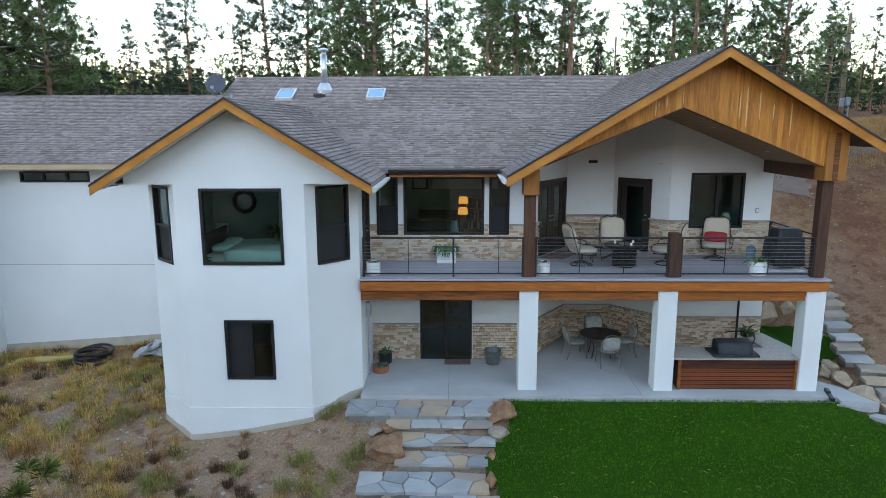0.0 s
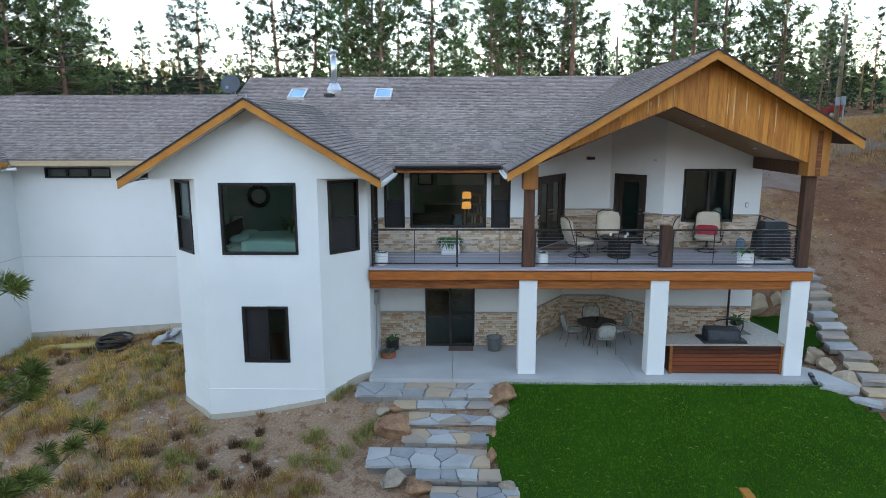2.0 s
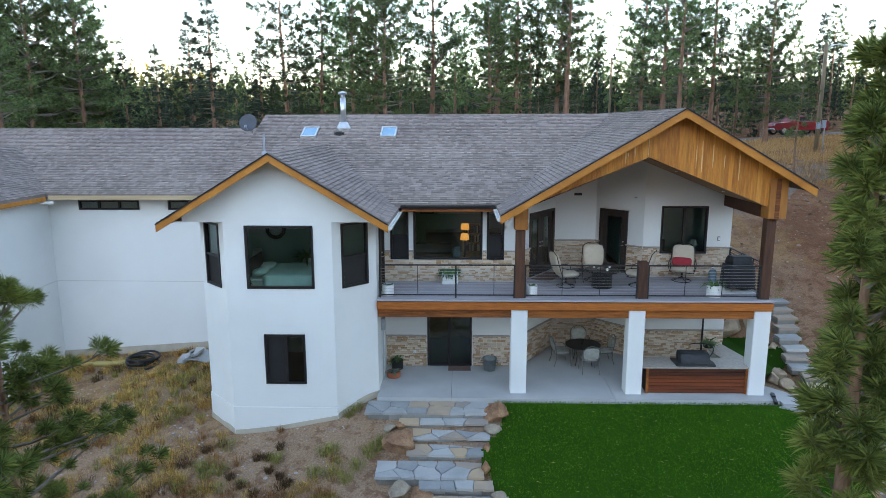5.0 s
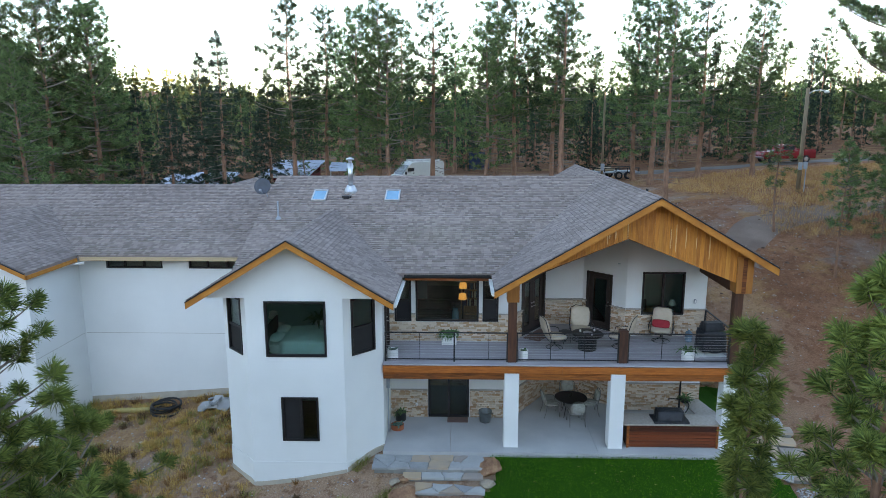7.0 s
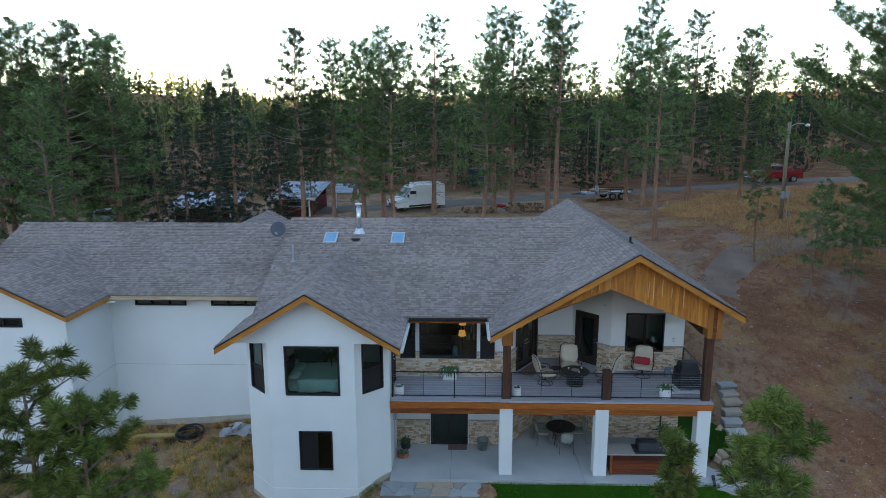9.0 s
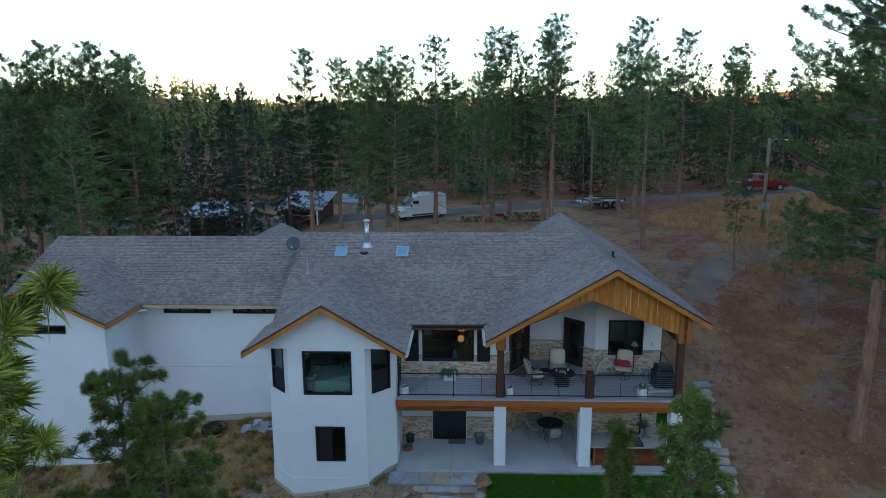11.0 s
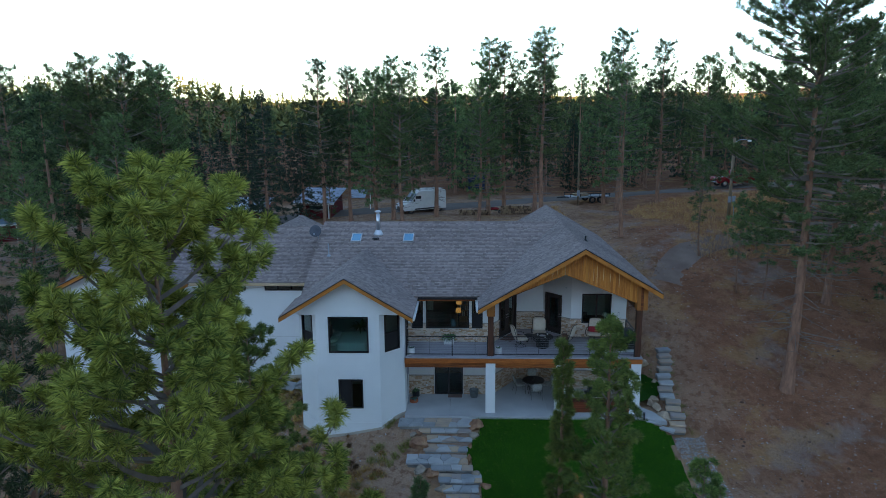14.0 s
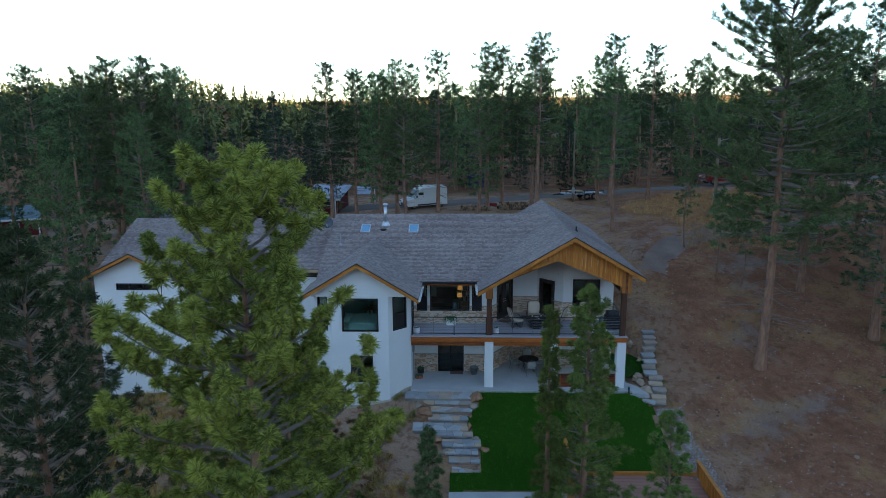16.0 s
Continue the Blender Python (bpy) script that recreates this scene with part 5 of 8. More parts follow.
rnd = random.Random(31)
sets = {"s": [], "g": [], "b": [], "o": []}
tries = 0
while sum(len(v) for v in sets.values()) < 2300 and tries < 30000:
    tries += 1
    x, y = rnd.uniform(-24, -3.2), rnd.uniform(-11, 5.2)
    if not slope_ok(x, y):
        continue
    bare = step(-9.6, -7.8, x) * step(-4.6, -2.2, y)
    if rnd.random() < bare * 0.97 or noise.noise((x * 0.7, y * 0.7, 9)) < -0.30 + 0.6 * bare:
        continue
    r = rnd.random() + 0.5 * noise.noise((x * 0.35, y * 0.35, 4))
    low = step(-1.5, -4.0, y)
    kind_ = "s" if r < 0.50 - 0.2 * low else "g" if r < 0.72 - 0.2 * low else "o" if r < 0.88 else "b"
    sets[kind_].append((x, y, rnd.uniform(0.16, 0.36), rnd.uniform(0.22, 0.55)))
for x, y in ((-5.54, -2.55), (-5.35, -2.45), (-4.05, -2.4), (-3.85, -2.2), (-4.2, -2.65), (-4.5, -3.1), (-9.2, -2.6), (-9.0, -2.9), (-8.6, -2.75), (-4.9, -0.75), (-5.1, -1.0), (-5.7, -3.3), (-4.75, -3.6), (-7.0, -2.55)):
    sets["g"] += [(x, y, 0.30, 0.40)] * 2
for x, y in ((-7.6, -2.35), (-7.3, -2.4), (-7.0, -2.0), (-7.1, -2.9), (-8.2, -3.0), (-6.7, -3.2), (-9.3, -1.9), (-7.8, -3.3), (-6.4, -3.5), (-7.3, -3.7)):
    sets["b"] += [(x, y, 0.22, 0.24)] * 2
sets["o"] += [(-7.2, -1.2, 0.2, 0.2), (-5.25, -2.85, 0.2, 0.24), (-8.9, -3.6, 0.25, 0.4)]
clumps("dry_grass", sets["s"], STRAW, "straw coloured dry grass clumps on the slope", 70, 1)
clumps("green_grass", sets["g"], GREENG, "yellow green bunch grass clumps on the slope", 66, 2)
clumps("brush", sets["b"], BRUSH, "dead brown low brush on bare earth", 80, 3)
clumps("rust_grass", sets["o"], RUSTG, "rust orange dry grass clumps on the slope", 66, 5)
spots = []
while len(spots) < 2600:
    x, y = rnd.uniform(-24, -3.2), rnd.uniform(-11, 5.2)
    if slope_ok(x, y) and rnd.random() > 0.9 * step(-9.6, -7.8, x) * step(-4.6, -2.2, y):
        spots.append((x, y, rnd.uniform(0.05, 0.14), rnd.uniform(0.2, 0.6)))
clumps("thin_grass", spots, STRAW, "thin dry grass between the clumps", 8, 7)
rnd = random.Random(44)
spots = [(10.0 + 0.16 * max(0, yy - 1.5) + rnd.choice((-0.62, 0.58)) + rnd.uniform(-0.15, 0.15), yy + rnd.uniform(-0.3, 0.3), rnd.uniform(0.08, 0.2), rnd.uniform(0.2, 0.45)) for yy in np.arange(-1.2, 6.0, 0.16)]
clumps("step_grass", spots, STEPG, "low green grass tufts along the stone steps", 40, 12)
MEADOW = mat("meadow_straw", (0.66, 0.42, 0.19), (0.40, 0.18, 0.07), 0.9, scale=0.6, fine=6, bump=0, spec=0.1, isl=0.4)
spots = []
while len(spots) < 3600:
    x, y = rnd.uniform(8, 40), rnd.uniform(15, 40)
    if noise.noise((x * 0.12, y * 0.12, 5)) < -0.05 or abs(y - (39 + 0.1 * (x - 8))) < 2.5 or inside([(9, 8), (14, 16), (18, 14), (12.5, 6)], x, y):
        continue
    spots.append((x, y, rnd.uniform(0.25, 0.55), rnd.uniform(0.3, 0.8)))
clumps("meadow_grass", spots, MEADOW, "tall straw coloured meadow grass up the hill", 12, 4)
spots = []
while len(spots) < 2400:
    x, y = rnd.uniform(10.5, 34), rnd.uniform(-20, 17)
    if noise.noise((x * 0.3, y * 0.3, 7)) < 0.15:
        continue
    spots.append((x, y, rnd.uniform(0.07, 0.20), rnd.uniform(0.25, 0.7)))
LITTER = mat("brown_litter", (0.42, 0.25, 0.12), (0.14, 0.070, 0.036), 0.9, scale=0.6, fine=6, bump=0, spec=0.1, isl=0.4)
clumps("sparse_grass", spots, LITTER, "thin brown grass on the bare hillside", 14, 6)

# hose, pole and slab pile by the wing
hz = terrain(-14.2, 4.25)
hose = thing("hose_coil", "coil of thick black drain pipe on the ground", "pipe coil", at=(-14.2, 4.2, hz))
bm = bmesh.new()
rnd = random.Random(2)
for k in range(6):
    R, zz = 0.5 + rnd.uniform(-0.12, 0.1), 0.06 + k * 0.055
    ox, oy = rnd.uniform(-0.1, 0.1), rnd.uniform(-0.1, 0.1)
    pts = [(ox + R * math.cos(i * 0.2618), oy + R * 0.95 * math.sin(i * 0.2618), zz + 0.03 * math.sin(i * 0.52 + k)) for i in range(24)]
    for i in range(24):
        tube(bm, pts[i], pts[(i + 1) % 24], 0.045, seg=7, caps=False)
part("coil", bm, BLACK, hose)
bm = bmesh.new()
tube(bm, (0.45, -0.1, 0.05), (0.9, 0.25, 0.04), 0.045, seg=7)
part("loose_end", bm, BLACK, hose)
bm = bmesh.new()
rings = []
for k in range(13):
    f = k / 12
    px, py = -17.0 + 2.2 * f, 4.35 + 0.05 * math.sin(6 * f)
    r = 0.11 * (0.55 if k in (0, 12) else 1.0)
    rings.append([bm.verts.new((px, py + r * math.cos(j * 0.6283), terrain(-17.0 + 2.2 * f, 4.4) + 0.08 + r * math.sin(j * 0.6283))) for j in range(10)])
for u, w in zip(rings, rings[1:]):
    for j in range(10):
        bm.faces.new((u[j], u[(j + 1) % 10], w[(j + 1) % 10], w[j]))
bm.faces.new(rings[0][::-1])
bm.faces.new(rings[-1])
bmesh.ops.recalc_face_normals(bm, faces=bm.faces[:])
YELLOW = mat("pale_yellow_pole", (0.46, 0.37, 0.14), (0.34, 0.26, 0.10), 0.8, scale=3, fine=20, bump=0.3, bump_scale=20)
tagged(smooth(part("straw_wattle", bm, YELLOW)), "pale yellow straw wattle lying by the wall", "wattle")
rnd = random.Random(17)
for k in range(16):
    x, y = rnd.uniform(-12.4, -10.7), rnd.uniform(3.9, 4.9)
    bm = bmesh.new()
    pts = [(0.40 * math.cos(i * 1.05) * rnd.uniform(0.6, 1.2), 0.31 * math.sin(i * 1.05) * rnd.uniform(0.7, 1.2)) for i in range(6)]
    prism(bm, pts, -0.035, 0.035, "z")
    ob = part("stone_slab", bm, FLAG)
    ob.matrix_world = pose(x, y, terrain(x, y) + 0.13 + 0.04 * (k % 4), rnd.uniform(-40, 10), rnd.uniform(-30, 30), rnd.uniform(0, 180))
    tagged(ob, "loose broken grey flagstone in a pile", "stone slab", "pile of stone slabs")

# slatted timber terrace below the lawn
tz = -1.55
ter = thing("garden_terrace", "pinkish timber terrace with slatted side screens", "terrace")
y = -10.4
while y < -6.85:
    part("deck_board", bmbox(3.7, y, tz - 0.03, 10.0, y + 0.135, tz), REDDECK, ter)
    y += 0.14
part("terrace_frame", bmbox(3.7, -10.4, tz - 0.5, 10.0, -6.8, tz - 0.032), CEDARD, ter)
for sx, top in ((3.62, 0.42), (10.05, -0.75)):
    part("top_rail", bmbox(sx - 0.09, -10.4, top, sx + 0.09, -6.75, top + 0.045, bev=0.006), CEDARR, ter, "pale cedar cap rail")
    yy = -10.35
    while yy < -6.8:
        part("slat", bmbox(sx - 0.02, yy, tz - 0.4, sx + 0.02, yy + 0.085, top - 0.002), CEDARV, ter)
        yy += 0.105
part("kerb", bmbox(3.7, -6.82, tz, 10.0, -6.7, tz + 0.16, bev=0.008), CEDARR, ter, "cedar kerb board")


# ---- pines ----
BARK = mat("pine_bark", (0.40, 0.215, 0.14), (0.16, 0.085, 0.06), 0.95, scale=2.0, fine=14, bump=0.9, bump_scale=9, stretch=(3, 3, 0.8), dist=0.03)
TWIG = mat("pine_twig", (0.24, 0.20, 0.17), (0.13, 0.105, 0.09), 0.95, scale=3, fine=20, bump=0.2)


def needle_mat(name, c1, c2, spread_=0.3):
    m = mat(name, c1, c2, 0.7, scale=0.9, fine=5, bump=0, spec=0.08, isl=spread_)
    nt = m.node_tree
    b = nt.nodes["Principled BSDF"]
    b.inputs["Roughness"].default_value = 0.6
    # every tree a little lighter, darker, yellower or bluer than the next
    info = nt.nodes.new("ShaderNodeObjectInfo")
    hs_ = nt.nodes.new("ShaderNodeHueSaturation")
    for out, lo, hi in ((0, 0.485, 0.52), (2, 0.72, 1.3)):
        mr = nt.nodes.new("ShaderNodeMapRange")
        nt.links.new(info.outputs["Random"], mr.inputs[0])
        mr.inputs[3].default_value, mr.inputs[4].default_value = lo, hi
        nt.links.new(mr.outputs[0], hs_.inputs["Hue" if out == 0 else "Value"])
    nt.links.new(b.inputs["Base Color"].links[0].from_socket, hs_.inputs["Color"])
    nt.links.new(hs_.outputs["Color"], b.inputs["Base Color"])
    return m


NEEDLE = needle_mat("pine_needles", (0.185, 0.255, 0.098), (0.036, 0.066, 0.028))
# lighter yellow-green needles for one pine; the sunlit look is in their colour
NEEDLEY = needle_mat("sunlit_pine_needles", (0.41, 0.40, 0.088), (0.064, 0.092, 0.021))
NEEDLEF = needle_mat("fresh_pine_needles", (0.235, 0.29, 0.075), (0.045, 0.080, 0.024))
NEEDLED = needle_mat("dark_pine_needles", (0.105, 0.150, 0.066), (0.019, 0.036, 0.018))
NEEDLEB = needle_mat("blue_pine_needles", (0.065, 0.095, 0.060), (0.022, 0.036, 0.027))


def sticks(segs, n=4):
    """Tapered sticks as one mesh: rows of p, q, r0, r1."""
    verts, faces = [], []
    for p, q, r0, r1 in segs:
        d = (q - p)
        if d.length < 1e-5:
            continue
        d.normalize()
        u = d.orthogonal().normalized()
        w = d.cross(u)
        k = len(verts)
        for c, r in ((p, r0), (q, r1)):
            for i in range(n):
                a = 6.28318 * i / n
                verts.append((c + (u * math.cos(a) + w * math.sin(a)) * r)[:])
        for i in range(n):
            j = (i + 1) % n
            faces.append((k + i, k + j, k + n + j, k + n + i))
    return verts, faces


def needles(tufts, per, length, width, seed, fwd=0.8, along=0.7):
    """Bursts of needle triangles round twig ends. tufts: rows of position, direction and size."""
    rs_ = np.random.RandomState(seed)
    t = np.array(tufts)
    n = len(t)
    pos = np.repeat(t[:, :3], per, 0)
    d = np.repeat(t[:, 3:6], per, 0)
    size = np.repeat(t[:, 6:7], per, 0)
    r = rs_.normal(size=(n * per, 3))
    r /= np.linalg.norm(r, axis=1)[:, None]
    v = d * fwd + r
    v /= np.linalg.norm(v, axis=1)[:, None]
    ln = length * size * rs_.uniform(0.7, 1.1, (n * per, 1))
    base = pos - d * size * length * rs_.uniform(0.0, along, (n * per, 1))
    side = np.cross(v, rs_.normal(size=(n * per, 3)))
    side /= np.linalg.norm(side, axis=1)[:, None] + 1e-9
    w = width * rs_.uniform(0.7, 1.2, (n * per, 1))
    tip = base + v * ln
    tip[:, 2] -= 0.10 * ln[:, 0]
    return np.stack([base + side * w * 0.5, base + v * ln * 0.6 - side * w, tip], 1).reshape(-1, 3)


def mesh_tris(name, verts, material):
    me = bpy.data.meshes.new(name)
    n = len(verts)
    me.vertices.add(n)
    me.vertices.foreach_set("co", verts.astype(np.float32).ravel())
    me.loops.add(n)
    me.loops.foreach_set("vertex_index", np.arange(n, dtype=np.int32))
    me.polygons.add(n // 3)
    me.polygons.foreach_set("loop_start", np.arange(0, n, 3, dtype=np.int32))
    me.update(calc_edges=True)
    me.materials.append(material)
    return me


def pine(height, spread_, clear, seed, per, length, width, material=None, whorl=0.45, boughs=(3, 4, 4, 5), twig=0.30, prof=0.6, rise=(0.05, 1.0), curl=0.10, ragged=0.28, dead=10, lean=0.02, trunk_r=None, tip_w=0.06, twigs=True, limb_on=True, up=0.5, fwd=0.8, along=0.7, spray=1.0, label="tall ponderosa pine with a ragged crown", name="pine_tree"):
    """A pine at the origin: trunk, limbs in uneven whorls, twigs that turn up and end in needle brushes. clear: bare part of the trunk, as a fraction."""
    rnd = random.Random(seed)
    r0 = trunk_r or 0.011 * height + 0.05
    bend = [Vector((rnd.uniform(-1, 1), rnd.uniform(-1, 1), 0)) * lean for _ in range(2)]

    def axis(h):
        f = h / height
        return Vector((0, 0, h)) + (bend[0] * math.sin(f * 3.0) + bend[1] * math.sin(f * 6.5) * 0.5) * height

    segs = []
    k = 14
    for i in range(k):
        a, b = height * i / k, height * (i + 1) / k
        segs.append((axis(a), axis(b), max(0.012, r0 * max(0.0, 1 - a / height) ** 0.85 * (1.35 if i == 0 else 1)), max(0.008, r0 * max(0.0, 1 - b / height) ** 0.85)))
    tv, tf = sticks(segs, 9)
    limbs, tufts = [], []
    h0 = height * clear
    hh = h0
    sky = Vector((0, 0, 1))
    while hh < height - 0.25:
        u = (height - hh) / (height - h0)                     # 1 at the crown's base, 0 at the top
        reach = spread_ * min(1.0, tip_w + u ** prof) * (1 - 0.45 * max(0.0, u - 0.75) / 0.25)
        n = rnd.choice(boughs)
        a0 = rnd.uniform(0, 6.28)
        for b in range(n):
            ang = a0 + 6.28318 * b / n + rnd.uniform(-0.45, 0.45)
            L = max(0.22, reach * rnd.uniform(1 - 2 * ragged, 1.12))
            el_ = rise[0] + (rise[1] - rise[0]) * (1 - u) ** 1.6 + rnd.uniform(-0.16, 0.16)
            d = Vector((math.cos(ang), math.sin(ang), el_)).normalized()
            m = max(2, int(L / 0.38))
            rr = 0.010 + 0.015 * L
            pts = [axis(hh + rnd.uniform(-0.5, 0.5) * whorl)]
            for j in range(m):
                d = (d + Vector((rnd.uniform(-0.16, 0.16), rnd.uniform(-0.16, 0.16), curl * 2 * j / m + rnd.uniform(-0.07, 0.07)))).normalized()
                pts.append(pts[-1] + d * (L / m))
                if limb_on:
                    limbs.append((pts[j], pts[j + 1], rr * (1 - j / m) + 0.005, rr * (1 - (j + 1) / m) + 0.005))
            at, sgn = max(0.18, 0.30 * L), rnd.choice((-1, 1))
            while at < L * 0.97:
                f = at / L
                j = min(m - 1, int(f * m))
                q = pts[j].lerp(pts[j + 1], f * m - j)
                ld = (pts[j + 1] - pts[j]).normalized()
                side = Vector((-ld.y, ld.x, 0)) * sgn
                tw = (ld * rnd.uniform(0.4, 0.9) + side * rnd.uniform(0.5, 1.0) + sky * rnd.uniform(0.1, 0.7)).normalized()
                tl = min(0.8, 0.16 + 0.20 * L) * (1.15 - 0.6 * f) * rnd.uniform(0.6, 1.1) * spray
                mid = q + tw * tl * 0.6
                end = mid + (tw + sky * up).normalized() * tl * 0.4
                if twigs:
                    limbs += [(q, mid, 0.009, 0.007), (mid, end, 0.007, 0.004)]
                tufts.append((*end, *(tw + sky * up).normalized(), rnd.uniform(0.75, 1.15)))
                if tl > 0.36:
                    o = q + tw * tl * 0.45
                    e2 = o + (ld - side * 0.8 + sky * 0.6).normalized() * tl * 0.4
                    if twigs:
                        limbs.append((o, e2, 0.007, 0.004))
                    tufts.append((*e2, *(ld * 0.5 + sky * (0.3 + up)).normalized(), rnd.uniform(0.65, 1.0)))
                at += twig * rnd.uniform(0.75, 1.25)
                sgn = -sgn
            tufts.append((*pts[-1], *(d + sky * up * 0.6).normalized(), rnd.uniform(0.95, 1.15)))
        hh += whorl * rnd.uniform(0.7, 1.3) * (0.65 + 0.35 * u)
    top = axis(height)
    for j in range(3):
        tufts.append((top.x, top.y, top.z - 0.17 * j, rnd.uniform(-0.2, 0.2), rnd.uniform(-0.2, 0.2), 0.95, 0.95))
    for i in range(dead):
        hh = height * rnd.uniform(max(0.12, clear * 0.35), max(clear, 0.3) * 1.05)
        ang = rnd.uniform(0, 6.28)
        L = rnd.uniform(0.5, 1.0) * spread_ * 0.6
        p = axis(hh)
        q = p + Vector((math.cos(ang), math.sin(ang), rnd.uniform(-0.35, 0.2))) * L * 0.55
        e = q + Vector((math.cos(ang + 0.3), math.sin(ang + 0.3), rnd.uniform(-0.3, 0.3))) * L * 0.45
        limbs += [(p, q, 0.024, 0.014), (q, e, 0.014, 0.005)]
        s = q + Vector((math.cos(ang - 0.8), math.sin(ang - 0.8), rnd.uniform(-0.3, 0.2))) * L * 0.3
        limbs.append((q, s, 0.010, 0.004))
    root = thing(name, label, "pine tree", "pines")
    raw("trunk", tv, tf, BARK, root, smooth=True)
    lv, lf = sticks(limbs, 3)
    raw("branchwork", lv, lf, TWIG, root)["kind"] = "stuff"
    cr = new("crown", mesh_tris("crown", needles(tufts, per, length, width, seed, fwd, along), material or NEEDLE))
    cr.parent = root
    return root


def plant(root, x, y, rz=0.0, s=1.0, z=None):
    root.matrix_world = pose(x, y, (terrain(x, y) if z is None else z) - 0.12, 0, 0, rz) @ Matrix.Scale(s, 4)
    return root


# trees the camera passes close by
def near(x, y, tip, spread_, clear, seed, mat_, label, per=100, length=0.20, width=0.0075, turn=None, **k):
    g = terrain(x, y) - 0.12
    return plant(pine(tip - g, spread_, clear, seed, per, length, width, mat_, label=label, **{"lean": 0.004, **k}), x, y, seed * 40 if turn is None else turn)


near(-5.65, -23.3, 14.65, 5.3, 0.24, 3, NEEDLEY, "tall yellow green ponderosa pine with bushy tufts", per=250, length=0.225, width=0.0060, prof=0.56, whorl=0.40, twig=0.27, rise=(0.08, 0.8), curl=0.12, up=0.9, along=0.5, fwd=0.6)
near(-8.4, -14.23, 10.0, 3.0, 0.12, 4, NEEDLEF, "green ponderosa pine on the slope below the house", per=190, length=0.21, width=0.0048, prof=0.5, rise=(0.03, 0.6), curl=0.09, twig=0.34, up=0.8, along=0.6)
near(-7.6, -14.14, 9.5, 2.6, 0.12, 16, NEEDLEF, "slender green pine close beside another pine", per=190, length=0.21, width=0.0048, prof=0.5, rise=(0.03, 0.6), curl=0.09, twig=0.34, up=0.8, along=0.6)
near(-8.23, -11.25, 6.55, 2.9, 0.10, 5, NEEDLEF, "young green pine with long open branches", per=190, length=0.20, width=0.0048, turn=0, prof=0.5, rise=(0.0, 0.6), twig=0.36, whorl=0.5, curl=0.10, up=0.9, along=0.5)
near(2.95, -15.02, 10.0, 2.3, 0.08, 6, NEEDLEF, "slender green pine below the lawn", per=130, length=0.20, width=0.0068, prof=0.6, whorl=0.30, twig=0.22, curl=0.13, up=0.8, along=0.5)
near(1.72, -14.66, 9.1, 0.8, 0.15, 7, NEEDLEF, "slim young pine leaning on its neighbour", per=180, turn=150, length=0.20, width=0.0048, prof=0.6, whorl=0.36, curl=0.13, up=0.8, along=0.5)
near(6.38, -13.68, 4.9, 1.7, 0.08, 8, NEEDLEF, "small open green pine near the terrace", per=170, length=0.21, width=0.005, whorl=0.45, curl=0.14, prof=0.5, up=0.8, along=0.5)
near(-2.46, -14.42, 4.72, 1.05, 0.06, 9, NEEDLE, "small dark green pine sapling", length=0.18, whorl=0.28, twig=0.22, prof=0.5)
near(16.5, 1.6, 23.2, 6.2, 0.36, 10, NEEDLE, "tall ponderosa pine with bare lower limbs", per=64, length=0.24, width=0.018, prof=0.40, whorl=0.38, twig=0.23, rise=(-0.06, 0.7), ragged=0.32, dead=46, lean=0.012, trunk_r=0.30, curl=0.06, along=1.0)
near(-12.35, -20.3, 12.75, 3.9, 0.05, 12, NEEDLED, "dark green pine at the foot of the slope", per=60, length=0.22, width=0.015, prof=0.62, whorl=0.36, twig=0.25)
near(-14.0, -15.2, 10.6, 3.0, 0.05, 13, NEEDLED, "dark green pine at the foot of the slope", per=44, length=0.24, width=0.015, prof=0.65)
near(22.5, 9.5, 20.5, 4.2, 0.12, 17, NEEDLE, "tall green pine on the hillside", per=24, length=0.32, width=0.028, dead=16, twig=0.42, whorl=0.55)
near(21.0, -6.0, 20.0, 4.4, 0.14, 14, NEEDLED, "tall dark pine on the hillside", per=26, length=0.30, width=0.024, dead=20, twig=0.42, whorl=0.55)
near(24.5, 4.0, 22.0, 4.6, 0.14, 15, NEEDLED, "tall dark pine on the hillside", per=24, length=0.32, width=0.028, dead=20, twig=0.42, whorl=0.55)

